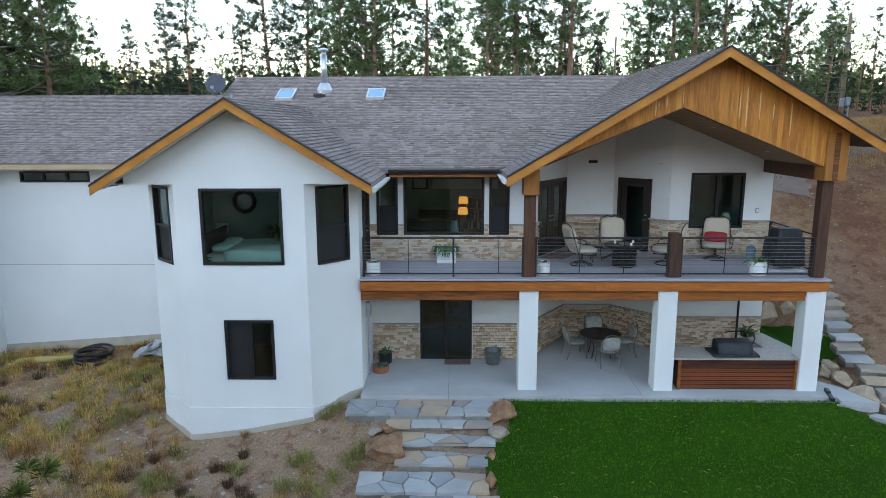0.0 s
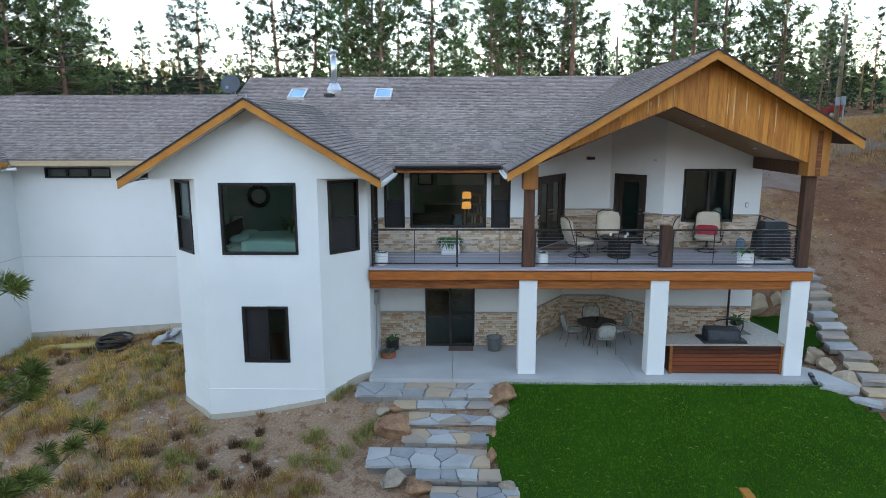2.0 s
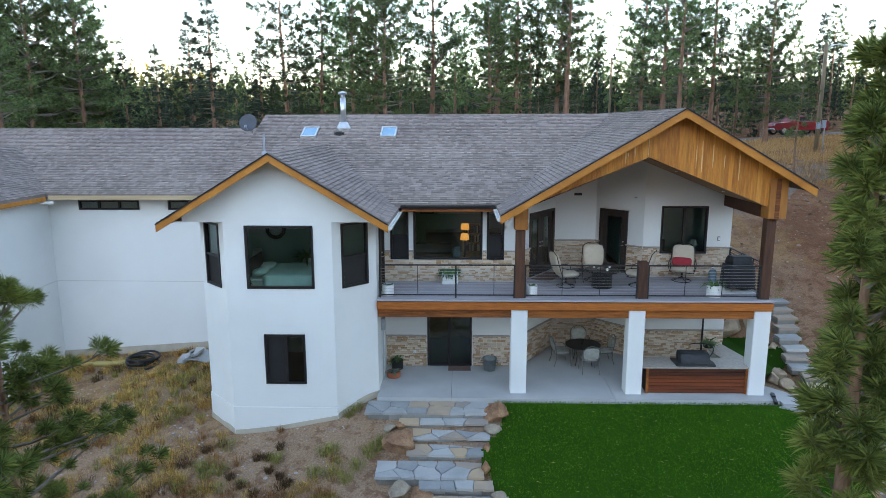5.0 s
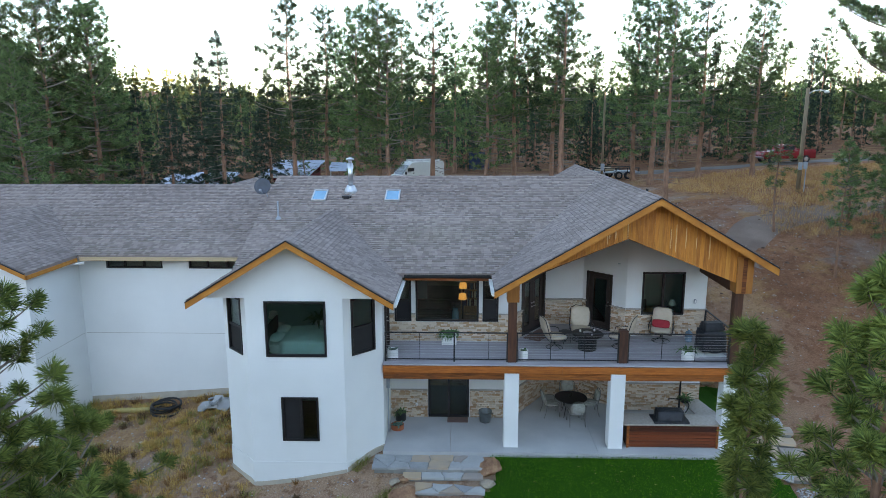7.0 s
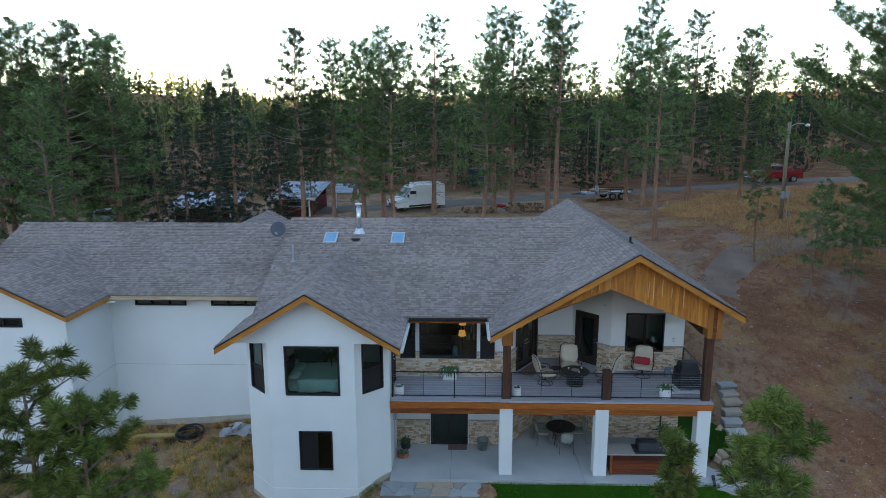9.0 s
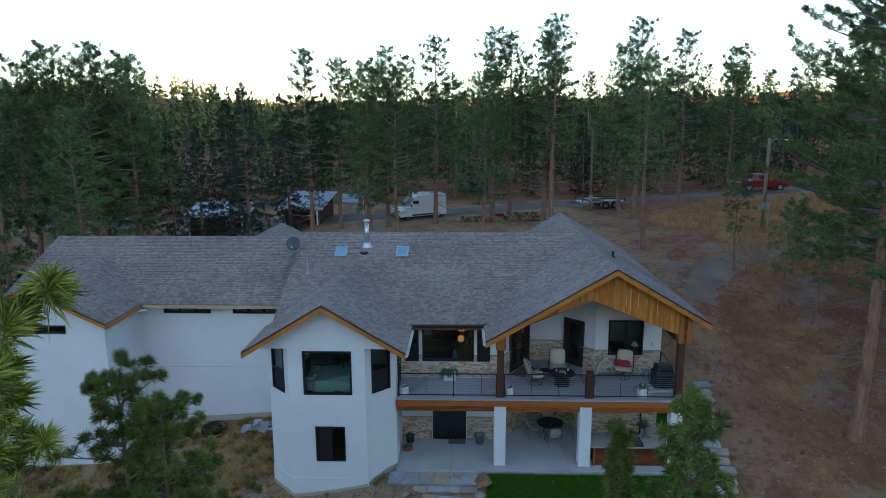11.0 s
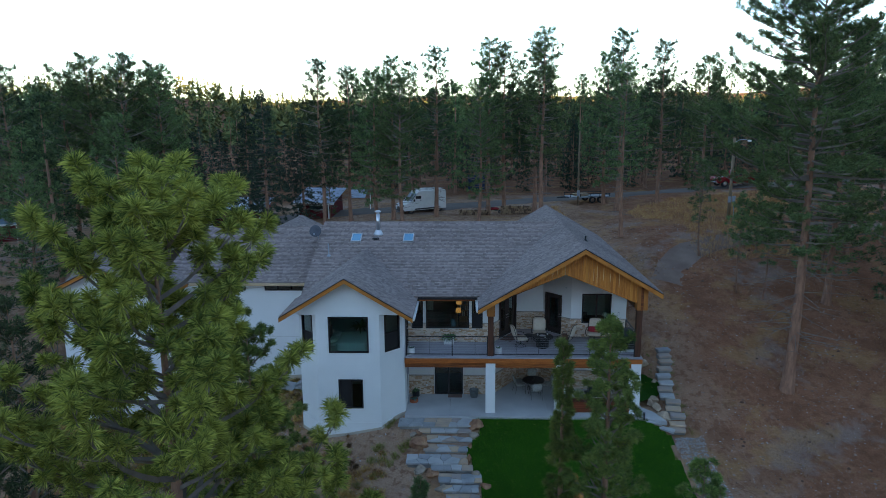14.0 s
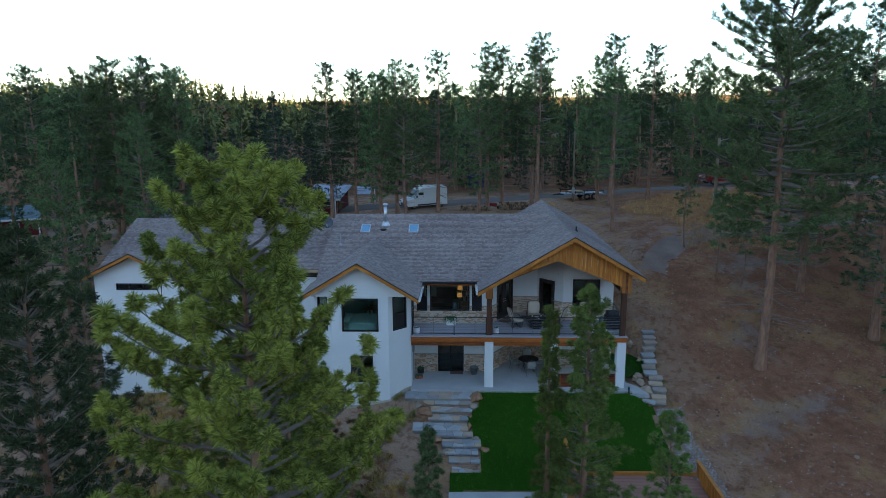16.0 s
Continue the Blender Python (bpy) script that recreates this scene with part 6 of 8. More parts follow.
# the wood behind: a few grown trees, copied about
FAR = dict(twigs=False, twig=0.46, whorl=0.54, spray=1.2, rise=(-0.05, 0.8), curl=0.08, up=0.7, along=0.9)
KIT = [pine(16.5, 3.6, 0.28, 101, 30, 0.30, 0.036, NEEDLED, prof=0.46, dead=26, lean=0.012, **FAR),
       pine(15.5, 3.6, 0.16, 102, 30, 0.30, 0.036, NEEDLE, prof=0.42, dead=20, lean=0.015, ragged=0.22, **FAR),
       pine(17.0, 3.4, 0.36, 103, 30, 0.30, 0.036, NEEDLE, prof=0.46, dead=34, lean=0.012, ragged=0.28, **FAR),
       pine(13.5, 2.9, 0.04, 104, 26, 0.30, 0.034, NEEDLEB, prof=0.95, dead=6, lean=0.006, ragged=0.14, twigs=False, twig=0.42, whorl=0.42, rise=(-0.25, 0.5), curl=0.02, up=0.1, label="dense dark blue green conifer"),
       pine(15.0, 3.8, 0.20, 105, 30, 0.30, 0.036, NEEDLE, prof=0.36, dead=20, lean=0.02, **FAR),
       pine(5.2, 1.2, 0.14, 106, 30, 0.22, 0.018, NEEDLE, dead=2, label="young green pine sapling on the hillside"),
       pine(16.0, 3.3, 0.18, 107, 12, 0.38, 0.085, NEEDLED, prof=0.48, limb_on=False, dead=10, lean=0.012, twigs=False, twig=0.75, whorl=0.8, spray=1.3),
       pine(14.5, 3.5, 0.08, 108, 12, 0.38, 0.085, NEEDLE, prof=0.42, limb_on=False, dead=10, lean=0.015, twigs=False, twig=0.75, whorl=0.8, spray=1.3),
       pine(13.5, 2.9, 0.02, 109, 12, 0.42, 0.085, NEEDLEB, prof=0.9, limb_on=False, dead=2, lean=0.01, twigs=False, twig=0.8, whorl=0.7, ragged=0.16, rise=(-0.2, 0.5), up=0.1, label="dense dark blue green conifer"),
       pine(7.4, 1.3, 0.42, 110, 34, 0.24, 0.017, NEEDLE, dead=12, trunk_r=0.075, label="thin young pine with a bare lower trunk")]
used = set()


def grow(k, x, y, s=1.0, rz=0.0):
    m = pose(x, y, terrain(x, y) - 0.15, 0, 0, rz)
    if k not in used:
        used.add(k)
        KIT[k].matrix_world = m @ Matrix.Scale(s, 4)
        return
    ob = copy_thing(KIT[k], m)
    ob.matrix_world = m @ Matrix.Scale(s, 4)


SPOTS = [(2, 1.3, 33.0, 1.0), (2, 2.9, 33.6, 0.98), (2, 6.15, 29.0, 1.03), (0, 6.0, 33.5, 1.0), (0, 14.2, 33.6, 1.05), (1, 13.6, 36.8, 1.0), (2, 11.9, 21.6, 0.82), (0, 18.7, 35.4, 0.98), (1, 22.5, 33.4, 0.92),
         (0, -3.9, 31.8, 0.98), (1, -9.5, 29.5, 0.92), (0, -14.5, 29.0, 0.95), (4, -6.8, 27.2, 0.9), (4, 0.2, 28.4, 0.86), (3, -19.8, 28.5, 1.04), (3, -21.8, 30.0, 0.95), (3, -17.0, 31.5, 0.8), (3, -24.5, 30.0, 0.8), (1, -28.6, 27.0, 1.05), (4, -31.5, 25.5, 1.12), (1, -34.8, 26.5, 1.14), (1, -30.2, 29.5, 1.1), (4, -37.5, 27.0, 1.1), (0, -33.0, 30.0, 1.1),
         (0, -41.0, 24.0, 1.05), (9, 16.4, 15.9, 1.0), (9, 17.2, 10.8, 0.95), (9, 18.6, 10.0, 0.9), (5, 20.8, 16.5, 0.9), (5, 23.5, 12.0, 1.0), (1, 27.5, 22.5, 1.02), (0, 30.5, 17.0, 1.1), (4, 33.5, 26.0, 1.05), (0, 26.0, 14.0, 1.0), (1, 36.0, 12.0, 1.1), (4, 31.0, 7.0, 1.1), (1, 29.0, -3.0, 1.05),
         (3, -27.5, 31.0, 0.8), (0, -12.4, 31.5, 0.9), (2, -8.0, 30.5, 0.9), (5, -15.0, 34.0, 0.9), (5, -23.2, 36.0, 1.1)]
for k, x, y, s in SPOTS:
    grow(k, x, y, s, (x * 77) % 360)
rnd = random.Random(77)
placed = [(x, y) for _, x, y, _ in SPOTS]
tries = 0
while len(placed) < 200 and tries < 8000:
    tries += 1
    y = 40 + 85 * rnd.random() ** 1.25
    x = rnd.uniform(-0.78, 0.82) * (y + 38)
    if abs(y - (40 + 0.1 * (x - 8))) < 3.4 and x > -14:
        continue
    if -34 < x < -2 and y < 47 or min((x - a) ** 2 + (y - b) ** 2 for a, b in placed) < 16:
        continue
    placed.append((x, y))
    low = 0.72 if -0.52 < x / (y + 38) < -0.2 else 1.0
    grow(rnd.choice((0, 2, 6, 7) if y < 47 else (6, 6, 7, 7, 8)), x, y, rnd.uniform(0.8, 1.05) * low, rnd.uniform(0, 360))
# low young wood filling the ground beyond the road
thick_ = len(placed) + 110
while len(placed) < thick_:
    y = rnd.uniform(49, 78)
    x = rnd.uniform(-0.62, 0.75) * (y + 36)
    if min((x - a) ** 2 + (y - b) ** 2 for a, b in placed) < 4:
        continue
    placed.append((x, y))
    grow(rnd.choice((8, 8, 7)), x, y, rnd.uniform(0.42, 0.72), rnd.uniform(0, 360))
# the steep wood beside the wing
for k, x, y, s in ((4, -29.5, 8.5, 0.9), (1, -33.0, 3.0, 0.95), (7, -31.0, -4.0, 0.85), (6, -36.5, 9.5, 1.0), (7, -38.0, -1.5, 0.95), (1, -27.5, 16.5, 0.9), (6, -32.5, 16.0, 1.0), (7, -35.0, -9.0, 0.9), (4, -28.5, -10.5, 0.75), (6, -40.0, 15.0, 1.05), (7, -43.0, 6.0, 1.0), (7, -31.5, -15.5, 0.8)):
    placed.append((x, y))
    grow(k, x, y, s, (x * 57) % 360)
# the flanks of the clearing
while len(placed) < thick_ + 62:
    x, y = (rnd.uniform(-75, -31), rnd.uniform(-12, 42)) if rnd.random() < 0.62 else (rnd.uniform(30, 70), rnd.uniform(-10, 40))
    if min((x - a) ** 2 + (y - b) ** 2 for a, b in placed) < 20:
        continue
    placed.append((x, y))
    grow(rnd.choice((6, 7, 6, 7, 7, 8)), x, y, rnd.uniform(0.85, 1.12), rnd.uniform(0, 360))

# woods on the far hills
rnd = random.Random(5)
segs_v = []
trunks = []
for k in range(5200):
    y = 130 + 640 * rnd.random() ** 1.5
    x = rnd.uniform(-0.85, 0.85) * (y + 40)
    z = terrain(x, y)
    h = rnd.uniform(6, 12)
    w = rnd.uniform(2.2, 4.0)
    for j in range(14):
        u = rnd.random() ** 0.8
        a = rnd.uniform(0, 6.28)
        r = w * (1 - u) * rnd.uniform(0.5, 1.1) + 0.2
        zc = z + h * (0.18 + 0.82 * u)
        c = np.array((x, y, zc))
        o = np.array((math.cos(a) * r, math.sin(a) * r, -0.12 * r))
        s = np.array((-math.sin(a), math.cos(a), 0)) * (0.35 + 0.35 * r)
        segs_v += [c + o * 0.1 + np.array((0, 0, h * 0.10)), c + o - s, c + o + s]
FARW = mat("far_wood", (0.15, 0.15, 0.05), (0.05, 0.065, 0.028), 0.9, scale=0.02, fine=0.4, bump=0, spec=0.1, isl=0.5)
fw_ = new("far_woods", mesh_tris("far_woods", np.array(segs_v), FARW))
tagged(fw_, "pine woods on the distant sunlit hills", "woods", kind="stuff")


# ---- deck and patio furniture ----
def puff(x0, y0, z0, x1, y1, z1, m=None, bev=0.05):
    """A soft cushion block."""
    bm = bmesh.new()
    box(bm, x0, y0, z0, x1, y1, z1)
    bmesh.ops.subdivide_edges(bm, edges=bm.edges[:], cuts=3, use_grid_fill=True)
    c = Vector(((x0 + x1) / 2, (y0 + y1) / 2, (z0 + z1) / 2))
    hx, hy, hz = (x1 - x0) / 2, (y1 - y0) / 2, (z1 - z0) / 2
    for v in bm.verts:
        u = Vector(((v.co.x - c.x) / hx, (v.co.y - c.y) / hy, (v.co.z - c.z) / hz))
        k = 1 - 0.06 * (abs(u.x) ** 4 * abs(u.y) ** 4 + abs(u.y) ** 4 * abs(u.z) ** 4 + abs(u.x) ** 4 * abs(u.z) ** 4) * 2
        v.co = c + Vector((u.x * hx * k, u.y * hy * k, u.z * hz * (k - 0.10 * (abs(u.x) ** 3 + abs(u.y) ** 3) * (hz < min(hx, hy)))))
    if m is not None:
        bmesh.ops.transform(bm, matrix=m, verts=bm.verts[:])
    return bm


def bent(bm, pts, r, seg=6):
    for a, b in zip(pts, pts[1:]):
        tube(bm, a, b, r, seg=seg)


def swivel_chair():
    """Patio swivel rocker facing +y."""
    c = thing("patio_chair", "beige cushioned swivel patio chair with black metal frame", "chair", "deck chairs")
    smooth(part("seat_cushion", puff(-0.31, -0.28, 0.36, 0.31, 0.34, 0.52), CUSH, c))
    back = Matrix.Translation((0, -0.24, 0.45)) @ Matrix.Rotation(radians(14), 4, "X")
    smooth(part("back_cushion", puff(-0.30, -0.09, 0.0, 0.30, 0.07, 0.74, back), CUSH, c))
    bm = bmesh.new()
    for k in range(18):
        a, b = k * 0.349, (k + 1) * 0.349
        tube(bm, (0.27 * math.cos(a), 0.27 * math.sin(a), 0.015), (0.27 * math.cos(b), 0.27 * math.sin(b), 0.015), 0.014, seg=6)
    for k in range(4):
        a = k * 1.571 + 0.5
        bent(bm, [(0.27 * math.cos(a), 0.27 * math.sin(a), 0.02), (0.13 * math.cos(a), 0.13 * math.sin(a), 0.09), (0, 0, 0.13)], 0.012)
    tube(bm, (0, 0, 0.12), (0, 0, 0.36), 0.03, seg=10)
    part("swivel_base", bm, BLACK, c)
    for s in (-1, 1):
        bm = bmesh.new()
        bent(bm, [(s * 0.33, -0.30, 0.72), (s * 0.36, -0.1, 0.66), (s * 0.38, 0.16, 0.64), (s * 0.37, 0.28, 0.58), (s * 0.35, 0.30, 0.45), (s * 0.32, 0.20, 0.34)], 0.013)
        bent(bm, [(s * 0.33, -0.22, 0.34), (s * 0.33, -0.33, 0.72), (s * 0.30, -0.43, 1.12)], 0.013)
        part("armrest", bm, BLACK, c)
    bm = bmesh.new()
    bent(bm, [(-0.30, -0.43, 1.12), (-0.15, -0.47, 1.21), (0, -0.47, 1.19), (0.15, -0.47, 1.21), (0.30, -0.43, 1.12)], 0.013)
    part("back_rail", bm, BLACK, c)
    bm = bmesh.new()
    bent(bm, [(-0.33, -0.26, 0.34), (0.33, -0.26, 0.34), (0.32, 0.26, 0.34), (-0.32, 0.26, 0.34), (-0.33, -0.26, 0.34)], 0.013)
    part("seat_frame", bm, BLACK, c)
    return c


chair = swivel_chair()
chair.matrix_world = pose(1.95, 1.70, 3.15, 0, 0, -78) @ Matrix.Diagonal((1.2, 1.12, 1.03, 1))
copy_thing(chair, pose(3.08, 2.62, 3.15, 0, 0, 176))
copy_thing(chair, pose(4.42, 1.85, 3.15, 0, 0, 62))
red_chair = copy_thing(chair, pose(6.12, 2.55, 3.15, 0, 0, 160))
pil = smooth(part("throw_pillow", puff(-0.27, -0.07, -0.15, 0.27, 0.07, 0.15), RED))
pil.matrix_world = red_chair.matrix_basis @ pose(0.02, -0.02, 0.66, 14, 0, 0)
tagged(pil, "red patterned throw pillow on a patio chair", "pillow")

ft = thing("fire_table", "round dark bronze fire table with slatted base", "table", at=(3.12, 1.50, 3.15))
bm = bmesh.new()
lathe(bm, [(0.0, 0.58), (0.55, 0.58), (0.58, 0.60), (0.58, 0.63), (0.55, 0.65), (0.0, 0.655)], 32)
part("tabletop", bm, BRONZE, ft)
bm = bmesh.new()
lathe(bm, [(0.30, 0.02), (0.30, 0.57)], 24)
part("drum", bm, BLACK, ft)
for z in np.arange(0.04, 0.56, 0.06):
    bm = bmesh.new()
    lathe(bm, [(0.305, z), (0.34, z), (0.34, z + 0.035), (0.305, z + 0.035)], 24)
    part("slat_ring", bm, BLACK, ft)
bm = bmesh.new()
lathe(bm, [(0.0, 0.655), (0.16, 0.655), (0.17, 0.675), (0.0, 0.68)], 20)
part("burner_tray", bm, STEEL, ft)
for dx, dy in ((0.28, 0.18), (-0.25, 0.1), (0.1, -0.3)):
    bm = bmesh.new()
    lathe(bm, [(0.02, 0), (0.035, 0.01), (0.035, 0.08), (0.03, 0.085)], 12)
    g = part("tumbler", bm, WHITE)
    g.matrix_world = pose(3.12 + dx, 1.50 + dy, 3.15 + 0.653)
    tagged(g, "small pale tumbler on the fire table", "tumbler", "tumblers")
st = thing("side_table", "low black metal side table between chairs", "table", at=(2.45, 2.25, 3.15))
bm = bmesh.new()
lathe(bm, [(0.0, 0.44), (0.24, 0.44), (0.24, 0.46), (0.0, 0.465)], 24)
part("tabletop", bm, BLACK, st)
for k in range(3):
    bm = bmesh.new()
    tube(bm, (0.2 * math.cos(k * 2.09), 0.2 * math.sin(k * 2.09), 0), (0.14 * math.cos(k * 2.09), 0.14 * math.sin(k * 2.09), 0.44), 0.012)
    part("leg", bm, BLACK, st)

LEAF = mat("house_plant_leaf", (0.075, 0.17, 0.05), (0.03, 0.085, 0.025), 0.5, scale=4, fine=20, bump=0, isl=0.5)
LEAFB = mat("succulent_leaf", (0.10, 0.20, 0.16), (0.05, 0.12, 0.09), 0.5, scale=4, fine=20, bump=0, isl=0.5)


def leaves(n, ln, w, z, spread_, droop, seed, material, parent, name="foliage"):
    rnd = random.Random(seed)
    verts, faces = [], []
    for _ in range(n):
        a = rnd.uniform(0, 6.28)
        up = rnd.uniform(0.1, 1.0)
        d = Vector((math.cos(a), math.sin(a), up)).normalized()
        p = Vector((rnd.uniform(-1, 1) * spread_, rnd.uniform(-1, 1) * spread_, z))
        l = ln * rnd.uniform(0.6, 1.2)
        s = Vector((-d.y, d.x, 0)).normalized() * w * rnd.uniform(0.7, 1.2)
        m1 = p + d * l * 0.5
        e = p + d * l - Vector((0, 0, droop * l * rnd.uniform(0.3, 1.0)))
        k = len(verts)
        verts += [p[:], (m1 - s)[:], (m1 + Vector((0, 0, 0.01)))[:], (m1 + s)[:], e[:]]
        faces += [(k, k + 1, k + 2), (k, k + 2, k + 3), (k + 1, k + 4, k + 2), (k + 2, k + 4, k + 3)]
    ob = raw(name, verts, faces, material, parent)
    ob["kind"] = "stuff"
    return ob


SOIL = mat("potting_soil", (0.05, 0.035, 0.025), (0.03, 0.02, 0.015), 1.0, scale=10, fine=60)


def pot_plant(x, y, z, r, h, potm, label, leafm, seed, ln=0.28, w=0.035, n=34, name="potted_plant", prof=None):
    p = thing(name, label, "potted plant", at=(x, y, z))
    bm = bmesh.new()
    lathe(bm, prof or [(r * 0.92, 0), (r, 0.02), (r, h - 0.01), (r * 0.97, h), (r * 0.88, h), (r * 0.86, h - 0.05), (0.01, h - 0.05)], 24)
    part("pot", bm, potm, p)
    bm = bmesh.new()
    lathe(bm, [(r * 0.86, h - 0.06), (r * 0.85, h - 0.045), (0.01, h - 0.04)], 18)
    part("soil", bm, SOIL, p)
    leaves(n, ln, w, h - 0.04, r * 0.5, 0.5, seed, leafm, p)
    return p


pot_plant(-3.95, 0.45, 3.15, 0.19, 0.36, WHITE, "green succulent in a ribbed white pot", LEAFB, 1, 0.16, 0.05, 30)
pot_plant(0.68, 0.45, 3.15, 0.17, 0.36, WHITE, "low green plant in a white pot", LEAF, 2, 0.14, 0.03, 26)
pot_plant(6.45, 0.45, 3.15, 0.22, 0.38, WHITE, "broad leaved green plant in a white pot", LEAF, 3, 0.42, 0.055, 26)
pot_plant(-3.86, 2.10, 0.0, 0.20, 0.34, BLACK, "bushy green plant in a black pot", LEAF, 4, 0.28, 0.04, 44)
TERRA = mat("terracotta", (0.42, 0.13, 0.06), (0.32, 0.09, 0.045), 0.85, scale=6, fine=40)
pot_plant(-3.92, 1.35, 0.0, 0.24, 0.20, TERRA, "green plant in a wide terracotta bowl", LEAFB, 5, 0.24, 0.04, 40)

pb = thing("planter_box", "white rectangular planter with trailing green fern", "planter", at=(-1.98, 2.05, 3.15))
bm = bmesh.new()
for b in ((-0.28, -0.15, 0, 0.28, -0.12, 0.46), (-0.28, 0.12, 0, 0.28, 0.15, 0.46), (-0.28, -0.12, 0, -0.25, 0.12, 0.46), (0.25, -0.12, 0, 0.28, 0.12, 0.46), (-0.25, -0.12, 0, 0.25, 0.12, 0.03)):
    box(bm, *b, 0.006)
part("box", bm, WHITE, pb)
part("soil", bmbox(-0.25, -0.12, 0.38, 0.25, 0.12, 0.42), SOIL, pb)
for k in range(3):
    f = leaves(150, 0.26, 0.028, 0.42, 0.11, 1.5, 10 + k, LEAF, pb, "fern")
    f.location.x = -0.16 + 0.16 * k

cg = thing("grill", "upright barbecue grill under a black fitted cover", "grill", at=(7.55, 1.35, 3.15), rz=8)
bm = bmesh.new()
box(bm, -0.40, -0.30, 0.10, 0.40, 0.30, 0.86)
bmesh.ops.subdivide_edges(bm, edges=bm.edges[:], cuts=5, use_grid_fill=True)
for v in bm.verts:
    k = 1 + 0.12 * (0.86 - v.co.z) / 0.76
    v.co.x *= k + 0.03 * noise.noise(v.co * 4)
    v.co.y *= k + 0.05 * noise.noise(v.co * 5 + Vector((3, 1, 0)))
    if v.co.z < 0.2:
        v.co.z += 0.05 * noise.noise(v.co * 3)
smooth(part("cover", bm, COVER, cg))
bm = bmesh.new()
box(bm, -0.34, -0.26, 0.84, 0.34, 0.26, 1.14)
bmesh.ops.subdivide_edges(bm, edges=bm.edges[:], cuts=5, use_grid_fill=True)
for v in bm.verts:
    u = (v.co.z - 0.84) / 0.30
    v.co.y *= 1 - 0.35 * u * u
    v.co.x *= 1 - 0.08 * u * u
    v.co += 0.012 * Vector((noise.noise(v.co * 6), noise.noise(v.co * 7), 0))
smooth(part("hood", bm, COVER, cg))
for sx, sy in ((-0.36, -0.28), (0.36, -0.28), (-0.36, 0.28), (0.36, 0.28)):
    bm = bmesh.new()
    tube(bm, (sx, sy, 0.0), (sx, sy, 0.12), 0.022)
    part("leg", bm, STEEL, cg, "short metal leg")
mat_ = part("grill_mat", bmbox(-0.6, -0.45, 0, 0.6, 0.5, 0.008), WHITE)
mat_.matrix_world = pose(7.35, 1.25, 3.15, 0, 0, 4)
tagged(mat_, "pale rectangular mat under the grill", "mat")
jg = thing("water_jug", "clear blue plastic water jug on the deck", "jug", at=(7.18, 2.55, 3.15))
bm = bmesh.new()
lathe(bm, [(0.12, 0), (0.135, 0.03), (0.135, 0.14), (0.125, 0.16), (0.135, 0.18), (0.135, 0.32), (0.10, 0.38), (0.035, 0.42), (0.035, 0.46)], 20)
smooth(part("bottle", bm, JUG, jg))
bm = bmesh.new()
lathe(bm, [(0.04, 0.46), (0.04, 0.49), (0.01, 0.492)], 14)
part("cap", bm, WHITE, jg)

# wall fittings
wl = thing("wall_vent", "small black louvred vent on white stucco", "wall vent", at=(2.78, 4.655, 5.97))
part("housing", bmbox(-0.14, -0.05, -0.045, 0.14, 0, 0.045, bev=0.006), BLACK, wl)
for k in range(3):
    part("louvre", bmbox(-0.12, -0.062, -0.03 + k * 0.025, 0.12, -0.05, -0.018 + k * 0.025), FRAME, wl)
ol = thing("outlet_box", "grey weatherproof outlet box on the wall", "outlet", at=(7.57, 3.245, 4.54))
part("cover", bmbox(-0.05, -0.04, -0.08, 0.05, 0, 0.08, bev=0.012), PIPEG, ol)
part("flap", bmbox(-0.03, -0.05, -0.05, 0.03, -0.04, 0.05, bev=0.006), WHITE, ol)
mb = thing("utility_box", "pale utility box with conduit on the tower wall", "utility box", at=(-4.265, 1.05, 2.0))
part("box", bmbox(0, -0.11, -0.2, 0.12, 0.11, 0.2, bev=0.01), PIPEG, mb)
bm = bmesh.new()
tube(bm, (0.05, 0, -2.0), (0.05, 0, -0.2), 0.025, seg=8)
part("conduit", bm, PIPEG, mb)
hb = thing("hose_bib", "small wall tap in the stone veneer", "tap", at=(-3.25, 2.36, 0.55))
part("plate", bmbox(-0.05, -0.03, -0.06, 0.05, 0, 0.06, bev=0.01), WHITE, hb)
bm = bmesh.new()
tube(bm, (0, -0.03, 0), (0, -0.09, -0.02), 0.014)
part("spout", bm, STEEL, hb)

# patio dining set
dt = thing("dining_table", "round dark metal patio dining table", "table", at=(2.82, 2.75, 0))
bm = bmesh.new()
lathe(bm, [(0.0, 0.70), (0.60, 0.70), (0.63, 0.715), (0.63, 0.735), (0.0, 0.74)], 32)
part("tabletop", bm, BRONZE, dt)
for k in range(4):
    a = 0.78 + k * 1.571
    bm = bmesh.new()
    bent(bm, [(0.42 * math.cos(a), 0.42 * math.sin(a), 0.0), (0.33 * math.cos(a), 0.33 * math.sin(a), 0.35), (0.45 * math.cos(a), 0.45 * math.sin(a), 0.70)], 0.018)
    part("leg", bm, BRONZE, dt)
for x, y, h in ((2.85, 2.85, 0.16), (2.78, 2.70, 0.09)):
    bm = bmesh.new()
    lathe(bm, [(0.035, 0), (0.04, 0.02), (0.04, h * 0.6), (0.018, h * 0.8), (0.018, h)], 14)
    b = part("bottle", bm, BRONZE)
    b.matrix_world = pose(x, y, 0.74)
    tagged(b, "small dark bottle on the patio table", "bottle", "table bottles")
GREYC = mat("grey_floral_cushion", (0.46, 0.46, 0.41), (0.24, 0.25, 0.225), 0.9, scale=9, fine=60, bump=0.1)


PALEMET = mat("weathered_grey_metal", (0.23, 0.23, 0.215), (0.12, 0.12, 0.112), 0.5, 0.3, scale=5, fine=30, bump=0.05)


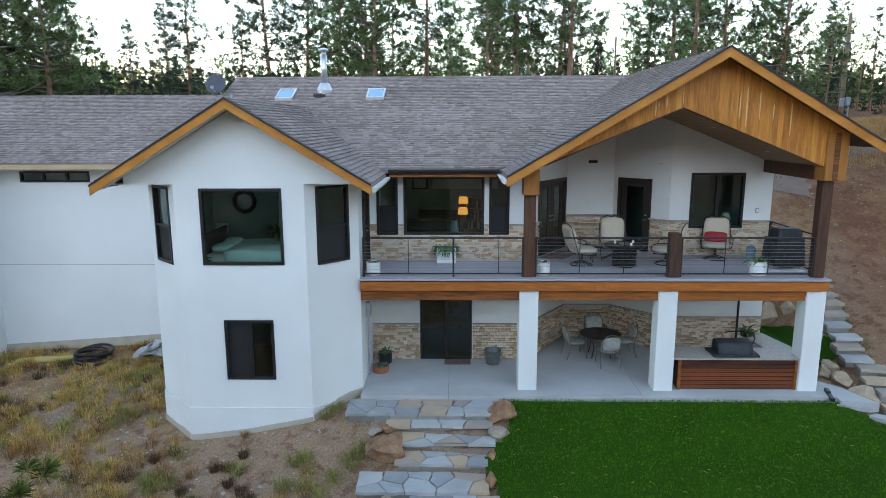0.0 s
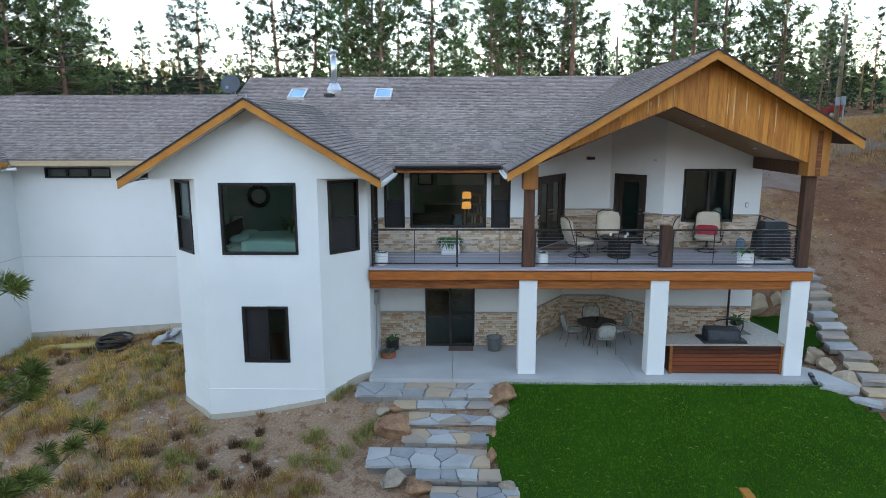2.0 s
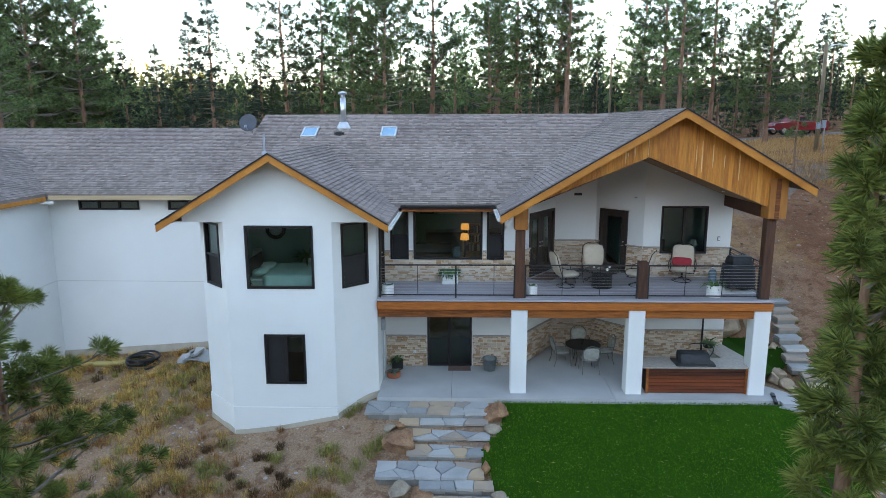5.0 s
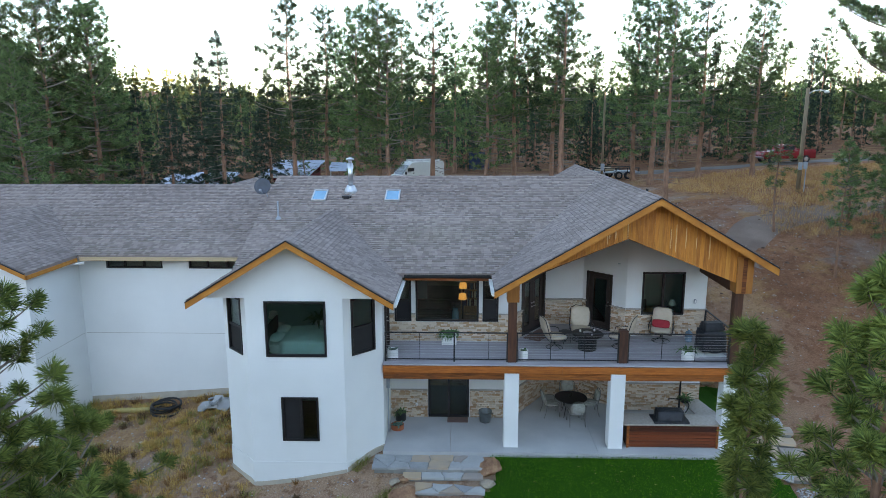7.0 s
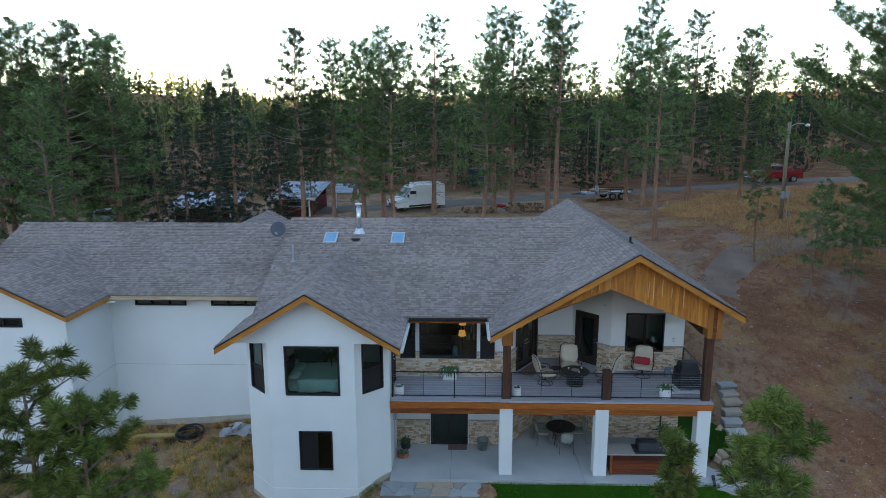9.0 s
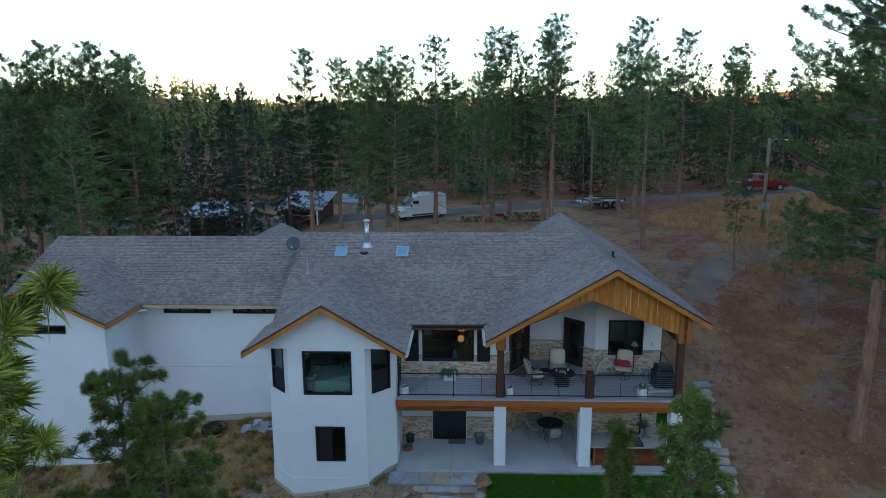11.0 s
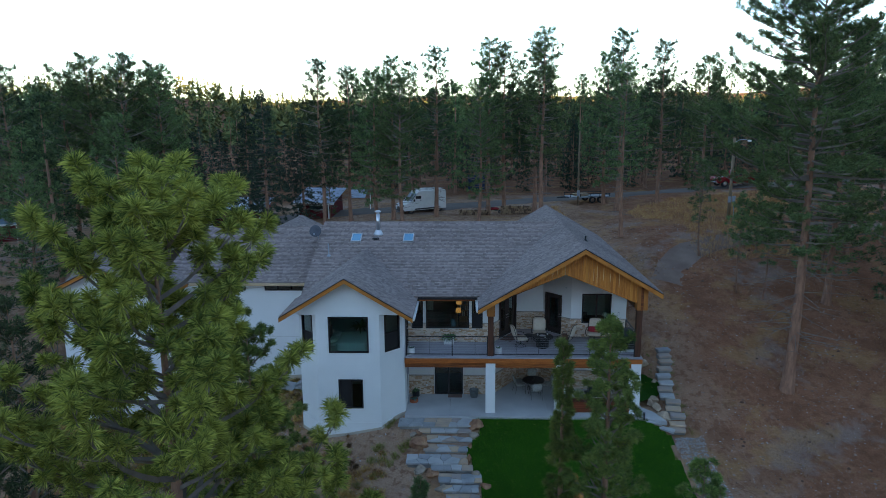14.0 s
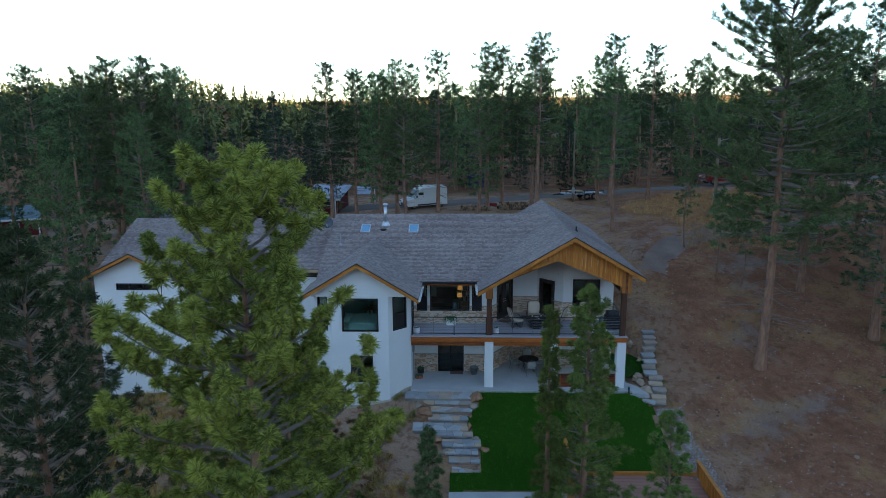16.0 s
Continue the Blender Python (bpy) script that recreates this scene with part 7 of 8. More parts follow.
def dining_chair():
    """Curved metal patio chair facing +y."""
    c = thing("dining_chair", "dark grey metal patio chair with pale patterned cushions", "chair", "patio dining chairs")
    smooth(part("seat_cushion", puff(-0.24, -0.22, 0.42, 0.24, 0.25, 0.51), GREYC, c))
    back = Matrix.Translation((0, -0.22, 0.50)) @ Matrix.Rotation(radians(12), 4, "X")
    smooth(part("back_cushion", puff(-0.23, -0.04, 0.0, 0.23, 0.04, 0.42, back), GREYC, c))
    for s in (-1, 1):
        for y, t in ((-0.22, -0.30), (0.24, 0.28)):
            bm = bmesh.new()
            bent(bm, [(s * 0.26, t, 0.0), (s * 0.25, y, 0.25), (s * 0.26, y, 0.42)], 0.014)
            part("leg", bm, PALEMET, c)
        bm = bmesh.new()
        bent(bm, [(s * 0.26, -0.27, 0.62), (s * 0.31, -0.05, 0.66), (s * 0.31, 0.18, 0.63), (s * 0.27, 0.25, 0.54), (s * 0.26, 0.24, 0.42)], 0.012)
        part("armrest", bm, PALEMET, c)
    bm = bmesh.new()
    bent(bm, [(-0.26, -0.22, 0.42), (-0.26, -0.30, 0.80), (-0.16, -0.33, 0.95), (0, -0.34, 1.0), (0.16, -0.33, 0.95), (0.26, -0.30, 0.80), (0.26, -0.22, 0.42)], 0.014)
    bent(bm, [(-0.12, -0.24, 0.45), (-0.12, -0.33, 0.97)], 0.008)
    bent(bm, [(0.12, -0.24, 0.45), (0.12, -0.33, 0.97)], 0.008)
    part("back_frame", bm, PALEMET, c)
    bm = bmesh.new()
    bent(bm, [(-0.25, -0.22, 0.42), (0.25, -0.22, 0.42), (0.25, 0.25, 0.42), (-0.25, 0.25, 0.42), (-0.25, -0.22, 0.42)], 0.012)
    part("seat_frame", bm, PALEMET, c)
    return c


dc = dining_chair()
dc.matrix_world = pose(2.90, 1.95, 0, 0, 0, 3) @ Matrix.Diagonal((1.14, 1.1, 1.06, 1))
copy_thing(dc, pose(2.02, 2.72, 0, 0, 0, -80))
copy_thing(dc, pose(3.58, 2.85, 0, 0, 0, 95))
copy_thing(dc, pose(2.85, 3.62, 0, 0, 0, 180))

bn = thing("metal_bin", "galvanised metal tub on the patio", "bin", at=(-0.58, 2.05, 0))
bm = bmesh.new()
lathe(bm, [(0.19, 0), (0.20, 0.01), (0.25, 0.42), (0.265, 0.43), (0.26, 0.445), (0.235, 0.43), (0.185, 0.03), (0.01, 0.03)], 24)
smooth(part("tub", bm, ZINC, bn))
for s in (-1, 1):
    bm = bmesh.new()
    bent(bm, [(s * 0.25, -0.05, 0.36), (s * 0.29, -0.03, 0.33), (s * 0.29, 0.03, 0.33), (s * 0.25, 0.05, 0.36)], 0.008)
    part("handle", bm, ZINC, bn)
dm = part("door_mat", bmbox(-2.05, 1.92, 0.0, -1.25, 2.38, 0.012, bev=0.004), RUG)
tagged(dm, "brown red door mat on the patio", "mat")
rg = part("deck_rug", bmbox(-0.7, -0.35, 0.0, 0.7, 0.35, 0.01), RUG)
rg.matrix_world = pose(1.55, 3.15, 3.15, 0, 0, 57)
tagged(rg, "brown patterned rug by the double door", "rug")

# outdoor kitchen island
isl = thing("grill_island", "outdoor kitchen island with red wood slats and granite top", "island", at=(0, 0, 0))
part("core", bmbox(4.40, 0.16, 0.0, 7.58, 0.85, 0.86), CEDARD, isl)
z = 0.03
while z < 0.84:
    part("slat", bmbox(4.46, 0.10, z, 7.52, 0.155, z + 0.105, bev=0.006), REDWOOD, isl)
    z += 0.118
for a, b in ((4.37, 4.455), (7.525, 7.595)):
    part("corner_trim", bmbox(a, 0.085, 0.0, b, 0.17, 0.865, bev=0.005), CEDARX, isl, "orange cedar corner trim")
bm = bmesh.new()
prism(bm, [(4.23, 0.04), (7.59, 0.04), (7.9, 0.52), (7.9, 0.95), (4.23, 0.95)], 0.868, 0.915, "z")
part("countertop", bm, GRANITE, isl, "speckled granite top")
bm = bmesh.new()
prism(bm, [(7.05, 0.95), (7.88, 0.95), (7.6, 2.3), (6.9, 2.3)], 0.868, 0.912, "z")
part("countertop", bm, GRANITE, isl, "speckled granite top")
part("core", bmbox(7.1, 0.97, 0.0, 7.55, 2.2, 0.866), STUCCO, isl, "white stucco base")
gc = thing("built_in_grill", "built-in grill under a black soft cover", "grill", at=(5.95, 0.45, 0.915))
bm = bmesh.new()
box(bm, -0.62, -0.34, 0.0, 0.62, 0.34, 0.06)
bmesh.ops.subdivide_edges(bm, edges=bm.edges[:], cuts=5, use_grid_fill=True)
for v in bm.verts:
    v.co += Vector((0.03 * noise.noise(v.co * 5), 0.03 * noise.noise(v.co * 6), 0.02 * noise.noise(v.co * 4) if v.co.z > 0.03 else 0))
smooth(part("cover_skirt", bm, COVER, gc))
bm = bmesh.new()
box(bm, -0.46, -0.26, 0.03, 0.46, 0.28, 0.36)
bmesh.ops.subdivide_edges(bm, edges=bm.edges[:], cuts=6, use_grid_fill=True)
for v in bm.verts:
    u = max(0.0, (v.co.z - 0.05) / 0.31)
    v.co.y = v.co.y * (1 - 0.30 * u * u) + 0.05 * u
    v.co += 0.015 * Vector((noise.noise(v.co * 6), noise.noise(v.co * 7), noise.noise(v.co * 5)))
smooth(part("cover_hood", bm, COVER, gc))
bm = bmesh.new()
for k in range(26):
    a = k / 26
    b = (k + 1) / 26
    f = lambda t: (6.65 + 0.25 * math.sin(t * 5), 0.9 + 1.2 * t, 0.96 + 0.22 * math.sin(t * 3.1))
    tube(bm, f(a), f(b), 0.02, seg=6)
tagged(part("garden_hose", bm, BLACK), "black hose looped over the counter", "hose")
dk = thing("drain_spout", "black rectangular downspout extension on the lawn edge", "downspout", at=(8.33, -0.22, 0.0), rz=-14)
part("elbow", bmbox(-0.05, -0.38, -0.05, 0.05, 0.0, 0.05, bev=0.01), BLACK, dk)
part("tail", bmbox(-0.055, 0.0, -0.04, 0.055, 0.28, 0.09, bev=0.01), BLACK, dk)
bm = bmesh.new()
tube(bm, (7.2, 3.12, 0.0), (7.2, 3.12, 2.83), 0.035, seg=10)
tagged(part("downspout", bm, BLACK), "thin black downspout on the stone wall", "downspout")
pot_plant(7.0, 2.0, 0.912, 0.16, 0.16, BLACK, "trailing green plant on the counter", LEAF, 9, 0.4, 0.04, 40)


# ---- rooms seen through the windows ----
def room(name, x0, y0, x1, y1, z0, z1, floor_mat, wall_mat):
    """Floor, ceiling and inner walls behind the windows (open to the front)."""
    tagged(part("floor", bmbox(x0, y0, z0 - 0.04, x1, y1, z0), floor_mat), "dark wooden room floor", "floor", kind="structure")
    tagged(part("ceiling", bmbox(x0, y0, z1, x1, y1, z1 + 0.04), wall_mat), "plain room ceiling", "ceiling", kind="structure")
    tagged(part("wall_inner", bmbox(x0, y1, z0, x1, y1 + 0.08, z1), wall_mat), "grey painted inner wall", "wall", kind="structure")
    tagged(part("wall_inner", bmbox(x0, y0 + 0.25, z0, x0 + 0.06, y1, z1), wall_mat), "grey painted inner wall", "wall", kind="structure")
    tagged(part("wall_inner", bmbox(x1 - 0.06, y0 + 0.25, z0, x1, y1, z1), wall_mat), "grey painted inner wall", "wall", kind="structure")


bm = bmesh.new()
tower_plan = [(-9.58, 0.2), (-8.57, -0.85), (-5.5, -0.85), (-4.48, 0.2), (-4.48, 4.0), (-9.58, 4.0)]
for z, m_, lab, nm in ((3.10, INFLOOR, "carpeted bedroom floor", "floor"), (5.68, INWALL, "plain bedroom ceiling", "ceiling"), (-0.12, INFLOOR, "dark basement floor", "floor"), (2.7, INWALL, "plain basement ceiling", "ceiling")):
    bm = bmesh.new()
    prism(bm, tower_plan, z, z + 0.05, "z")
    tagged(part(nm, bm, m_), lab, nm, kind="structure")
for z0, z1 in ((3.15, 5.68), (-0.07, 2.7)):
    tagged(part("wall_inner", bmbox(-9.58, 3.92, z0, -4.48, 4.0, z1), INWALL), "grey painted inner wall", "wall", kind="structure")
room("living", -4.05, 2.62, 0.40, 8.5, 3.14, 5.68, INFLOOR, INWALL)
room("den", -4.05, 2.62, 0.40, 7.0, 0.0, 2.7, INFLOOR, INWALL)
room("study", 4.6, 3.47, 7.78, 7.5, 3.14, 5.95, INFLOOR, INWALL)
tagged(part("floor", bmbox(0.42, 4.9, 3.10, 4.58, 9.0, 3.14), INFLOOR), "dark wooden room floor", "floor", kind="structure")
tagged(part("ceiling", bmbox(0.42, 4.9, 5.7, 4.58, 9.0, 5.74), INWALL), "plain room ceiling", "ceiling", kind="structure")
tagged(part("wall_inner", bmbox(0.42, 9.0, 3.14, 4.58, 9.08, 5.7), INWALL), "grey painted inner wall", "wall", kind="structure")

# bedroom
LINEN = mat("pale_linen", (0.68, 0.82, 0.79), (0.54, 0.68, 0.65), 0.9, scale=3, fine=40, bump=0.6, bump_scale=5, dist=0.03)
bed = thing("bed", "bed with rumpled pale green duvet", "bed", at=(-7.3, 0.9, 3.152), rz=90)
part("mattress", bmbox(-0.95, -1.0, 0.28, 0.95, 1.1, 0.62, bev=0.05), WHITE, bed)
part("bed_base", bmbox(-0.97, -1.0, 0.0, 0.97, 1.12, 0.27, bev=0.01), BLACK, bed)
bm = bmesh.new()
box(bm, -1.0, -1.06, 0.52, 1.0, 0.55, 0.74)
bmesh.ops.subdivide_edges(bm, edges=bm.edges[:], cuts=9, use_grid_fill=True)
for v in bm.verts:
    edge = max(abs(v.co.x) / 1.0, (-v.co.y) / 1.06)
    v.co.z += 0.07 * noise.noise(v.co * 3.2) - (0.22 * max(0, edge - 0.88) / 0.12 if v.co.z < 0.6 else 0.05 * max(0, edge - 0.8))
smooth(part("duvet", bm, LINEN, bed))
for x in (-0.45, 0.45):
    smooth(part("pillow", puff(x - 0.34, 0.55, 0.66, x + 0.34, 0.98, 0.86), LINEN, bed))
part("headboard", bmbox(-1.0, 1.12, 0.0, 1.0, 1.18, 1.15, bev=0.02), DOORM, bed)
wr = thing("wall_wreath", "round dark woven wreath on the bedroom wall", "wreath", at=(-8.5, 3.90, 4.76))
bm = bmesh.new()
for k in range(60):
    a, b = k * 0.1047, (k + 1) * 0.1047
    for j in range(3):
        r = 0.32 + 0.05 * math.sin(k * 1.7 + j * 2.1)
        tube(bm, (r * math.cos(a), -0.03 * j, r * math.sin(a)), (r * math.cos(b), -0.03 * j, r * math.sin(b)), 0.03, seg=5, caps=False)
part("ring", bm, DOORM, wr)
bm = bmesh.new()
tube(bm, (0, 0, 0), (0, -0.015, 0), 0.26, seg=24)
part("mirror", bm, STEEL, wr)
pot_plant(-6.95, 2.3, 3.15, 0.18, 0.85, WHITE, "arching palm in a pot by the bed", LEAF, 21, 0.75, 0.05, 60)
pot_plant(-8.35, -0.36, 3.15, 0.15, 0.45, WHITE, "leafy plant beside the bedroom window", LEAF, 22, 0.5, 0.04, 40)
nt_ = thing("nightstand", "pale bedside cabinet with a drawer", "cabinet", at=(-8.75, 2.4, 3.15))
part("body", bmbox(-0.28, -0.25, 0.0, 0.28, 0.25, 0.6, bev=0.008), WHITE, nt_)
part("drawer_front", bmbox(-0.25, -0.27, 0.34, 0.25, -0.25, 0.56, bev=0.005), WHITE, nt_)
lm = thing("bedside_lamp", "pale shaded table lamp beside the bed", "lamp", at=(-8.75, 2.4, 3.75))
bm = bmesh.new()
lathe(bm, [(0.09, 0), (0.09, 0.02), (0.03, 0.05), (0.03, 0.3)], 16)
part("base", bm, BRONZE, lm)
bm = bmesh.new()
lathe(bm, [(0.19, 0.28), (0.15, 0.52)], 20)
part("shade", bm, WHITE, lm)

# living room: shaded lamp, cabinets, sofa, bookcase
LAMPSHADE = emit("lit_lampshade", (0.9, 0.38, 0.10), 0.06)
for x, y, z, r in ((-1.47, 4.3, 4.51, 0.17), (-1.45, 5.1, 4.77, 0.17)):
    l = thing("table_lamp", "lit table lamp with warm drum shade", "lamp", "lit lamps", at=(x, y, 3.14))
    h = z - 3.14
    bm = bmesh.new()
    lathe(bm, [(r * 0.82, h), (r, h - 0.22)], 24)
    ob = part("shade", bm, LAMPSHADE, l, "warm glowing fabric shade")
    bm = bmesh.new()
    lathe(bm, [(0.09, 0.0), (0.1, 0.03), (0.025, 0.06), (0.025, h - 0.16)], 14)
    part("stand", bm, BRONZE, l)
cb = thing("kitchen_cabinet", "white wall cabinet run in the kitchen", "cabinet", at=(-1.3, 8.1, 4.75))
part("body", bmbox(-1.3, 0.0, 0, 1.2, 0.35, 0.75), WHITE, cb)
for k in range(4):
    part("door", bmbox(-1.28 + k * 0.62, -0.02, 0.01, -0.68 + k * 0.62, 0.0, 0.74, bev=0.004), WHITE, cb)
ct = thing("kitchen_counter", "dark kitchen counter with pale top", "counter", at=(-1.5, 7.7, 3.14))
part("body", bmbox(-1.6, 0, 0, 1.6, 0.6, 0.86), DOORM, ct)
part("worktop", bmbox(-1.62, -0.03, 0.86, 1.62, 0.6, 0.9, bev=0.005), GRANITE, ct)
bc = thing("bookcase", "wooden bookcase with books and jars", "bookcase", at=(-1.05, 5.9, 3.14))
WOODI = mat("oak", (0.34, 0.19, 0.09), (0.22, 0.12, 0.05), 0.6, scale=2, fine=20, stretch=(6, 6, 0.8))
for b, n in (((-0.5, 0, 0, -0.46, 0.3, 1.5), "side_panel"), ((0.46, 0, 0, 0.5, 0.3, 1.5), "side_panel"), ((-0.46, 0.28, 0, 0.46, 0.3, 1.5), "back_panel")):
    part(n, bmbox(*b), WOODI, bc)
for k in range(5):
    part("shelf", bmbox(-0.46, 0, k * 0.365, 0.46, 0.28, k * 0.365 + 0.03), WOODI, bc)
rnd = random.Random(3)
bkm = [mat("book_a", (0.5, 0.45, 0.35), None, 0.8), mat("book_b", (0.12, 0.05, 0.04), None, 0.8), mat("book_c", (0.05, 0.08, 0.12), None, 0.8)]
for k in range(1, 4):
    x = -0.42
    while x < 0.25:
        w = rnd.uniform(0.03, 0.06)
        b = part("book", bmbox(0, 0, 0, w - 0.004, 0.2, rnd.uniform(0.2, 0.29)), rnd.choice(bkm))
        b.matrix_world = pose(-1.05 + x, 5.94, 3.14 + k * 0.365 + 0.032)
        tagged(b, "upright hardback book on a shelf", "book", "shelved books")
        x += w
sf = thing("sofa", "dark leather sofa in the living room", "sofa", at=(-2.9, 4.9, 3.14), rz=0)
for b, n in (((-0.95, -0.4, 0.12, 0.95, 0.45, 0.44), "seat"), ((-0.95, 0.28, 0.44, 0.95, 0.48, 0.85), "backrest"), ((-1.1, -0.4, 0.1, -0.95, 0.48, 0.64), "armrest"), ((0.95, -0.4, 0.1, 1.1, 0.48, 0.64), "armrest")):
    part(n, bmbox(*b, bev=0.05), DOORM, sf)
vz = thing("floor_vase", "tall pale blue ceramic vase by the window", "vase", at=(-1.75, 3.1, 3.14))
bm = bmesh.new()
lathe(bm, [(0.10, 0), (0.13, 0.05), (0.14, 0.9), (0.10, 1.05), (0.11, 1.1)], 20)
smooth(part("body", bm, JUG, vz))
pf = thing("picture_frame", "framed picture on the living room wall", "picture", at=(-3.1, 8.49, 5.0))
part("frame", bmbox(-0.3, -0.03, -0.3, 0.3, 0, 0.3, bev=0.008), BLACK, pf)
part("print", bmbox(-0.24, -0.034, -0.24, 0.24, -0.03, 0.24), WHITE, pf)
# study
dk_ = thing("desk", "small desk by the study window", "desk", at=(6.4, 4.2, 3.14))
part("desktop", bmbox(-0.7, -0.3, 0.72, 0.7, 0.3, 0.76, bev=0.006), WOODI, dk_)
for x in (-0.65, 0.65):
    for y in (-0.26, 0.26):
        part("leg", bmbox(x - 0.025, y - 0.025, 0, x + 0.025, y + 0.025, 0.72), WOODI, dk_)
oc = thing("office_chair", "black office chair at the desk", "chair", at=(5.75, 4.0, 3.14))
part("seat", bmbox(-0.25, -0.25, 0.45, 0.25, 0.25, 0.53, bev=0.03), BLACK, oc)
part("backrest", bmbox(-0.24, 0.22, 0.6, 0.24, 0.3, 1.2, bev=0.03), BLACK, oc)
bm = bmesh.new()
tube(bm, (0, 0, 0.05), (0, 0, 0.45), 0.03)
for k in range(5):
    tube(bm, (0, 0, 0.08), (0.28 * math.cos(k * 1.257), 0.28 * math.sin(k * 1.257), 0.03), 0.02)
part("base", bm, STEEL, oc)
dl = thing("desk_lamp", "white shaded lamp on the desk", "lamp", at=(7.0, 4.15, 3.9))
bm = bmesh.new()
lathe(bm, [(0.08, 0), (0.08, 0.02), (0.015, 0.04), (0.015, 0.26)], 14)
part("base", bm, STEEL, dl)
bm = bmesh.new()
lathe(bm, [(0.17, 0.24), (0.09, 0.44)], 18)
part("shade", bm, WHITE, dl)


# ---- beyond the house ----
ASPH = mat("road_asphalt", (0.16, 0.128, 0.11), (0.11, 0.086, 0.074), 0.9, scale=0.5, fine=30, bump=0.3, bump_scale=60)
DUST = mat("gravel_drive", (0.27, 0.19, 0.15), (0.16, 0.10, 0.075), 0.95, scale=0.6, fine=18, bump=0.6, bump_scale=40)


def strip(name, line, width, material, label, lift=0.05, res=1.0):
    """A road laid over the ground along a line in plan."""
    pts = []
    for (a, b), (c, d) in zip(line, line[1:]):
        n = max(1, int(math.hypot(c - a, d - b) / res))
        pts += [(a + (c - a) * k / n, b + (d - b) * k / n) for k in range(n)]
    pts.append(line[-1])
    verts, faces = [], []
    m = 7
    for i, (x, y) in enumerate(pts):
        x2, y2 = pts[min(i + 1, len(pts) - 1)]
        x1, y1 = pts[max(i - 1, 0)]
        d = Vector((x2 - x1, y2 - y1)).normalized()
        for j in range(m):
            o = (j / (m - 1) - 0.5) * width * (1 + 0.35 * noise.noise((x * 0.4, y * 0.4, j)))
            px, py = x - d.y * o, y + d.x * o
            verts.append((px, py, terrain(px, py) + lift * (0.3 if j in (0, m - 1) else 1.0)))
    for i in range(len(pts) - 1):
        for j in range(m - 1):
            faces.append((i * m + j, i * m + j + 1, (i + 1) * m + j + 1, (i + 1) * m + j))
    tagged(raw(name, verts, faces, material, smooth=True), label, "road", kind="structure")


strip("road", [(-22, 36.5), (-10, 35.8), (-3, 37.5), (6, 41.5), (14, 43.5), (26, 44.5), (40, 45), (70, 48)], 3.6, ASPH, "grey gravel road behind the house", 0.09)
strip("driveway", [(12.9, 12.0), (14.0, 14.6), (16.2, 17.0), (20.5, 18.5), (28, 20), (45, 22)], 2.2, DUST, "pale gravel track across the hillside", 0.03)
RUBBER = mat("tyre_rubber", (0.025, 0.025, 0.027), (0.016, 0.016, 0.018), 0.85, scale=6, fine=40)
CARRED = mat("red_car_paint", (0.28, 0.012, 0.018), (0.22, 0.01, 0.014), 0.25, scale=2, fine=10, bump=0.0, spec=0.6)
CARGLASS = mat("car_glass", (0.03, 0.035, 0.04), (0.02, 0.025, 0.03), 0.08, scale=2, fine=10, bump=0.0, spec=0.7)
CHROME = mat("bright_metal", (0.6, 0.6, 0.62), (0.5, 0.5, 0.52), 0.25, 0.9, bump=0)


def wheel(root, x, y, r, w=0.22):
    bm = bmesh.new()
    tube(bm, (x, y - w / 2, r), (x, y + w / 2, r), r, seg=22)
    t = part("wheel", bm, RUBBER, root)
    bm = bmesh.new()
    tube(bm, (x, y - w / 2 - 0.012, r), (x, y + w / 2 + 0.012, r), r * 0.58, seg=18)
    part("rim", bm, CHROME, t)


def profile_body(root, pts, half, material, name="body", inset=0.0):
    """A vehicle body: side outline in x and z, pushed across, narrowed towards the roof."""
    bm = bmesh.new()
    prism(bm, pts, -half, half, "y")
    zt = max(p[1] for p in pts)
    zb = min(p[1] for p in pts)
    for v in bm.verts:
        k = (v.co.z - zb) / (zt - zb)
        v.co.y *= 1 - inset * max(0, k - 0.45)
    bmesh.ops.bevel(bm, geom=bm.edges[:], offset=0.05, segments=2, affect="EDGES", profile=0.6, clamp_overlap=True)
    return part(name, bm, material, root)


van = thing("cargo_van", "white high-roof cargo van with a roof rack", "van", at=(-5.6, 34.9, terrain(-5.6, 34.9) - 0.02), rz=214)
van.scale = (0.9, 0.9, 0.88)
profile_body(van, [(-2.8, 0.35), (2.75, 0.35), (2.85, 0.75), (2.72, 1.08), (1.75, 1.38), (0.95, 2.35), (0.7, 2.52), (-2.72, 2.55), (-2.82, 2.3)], 0.98, WHITE, inset=0.22)
for sx, sy in ((1.85, -0.85), (1.85, 0.85), (-1.85, -0.85), (-1.85, 0.85)):
    wheel(van, sx, sy, 0.37)
bm = bmesh.new()
prism(bm, [(1.72, 1.42), (1.02, 2.26), (0.92, 2.26), (1.62, 1.42)], -0.78, 0.78)
for v in bm.verts:
    v.co.x += 0.05
part("windscreen", bm, CARGLASS, van)
for s in (-1, 1):
    part("side_window", bmbox(0.55, s * 0.93 - 0.02, 1.45, 1.25, s * 0.93 + 0.02, 2.0, bev=0.01), CARGLASS, van)
    part("headlight", bmbox(2.62, s * 0.72 - 0.16, 0.85, 2.80, s * 0.72 + 0.16, 1.05, bev=0.03), CHROME, van)
    part("mirror", bmbox(1.45, s * 1.08 - 0.1, 1.4, 1.6, s * 1.08 + 0.1, 1.68, bev=0.03), BLACK, van)
    part("sill_trim", bmbox(-1.4, s * 0.985 - 0.015, 0.42, 1.4, s * 0.985 + 0.015, 0.58, bev=0.006), BLACK, van)
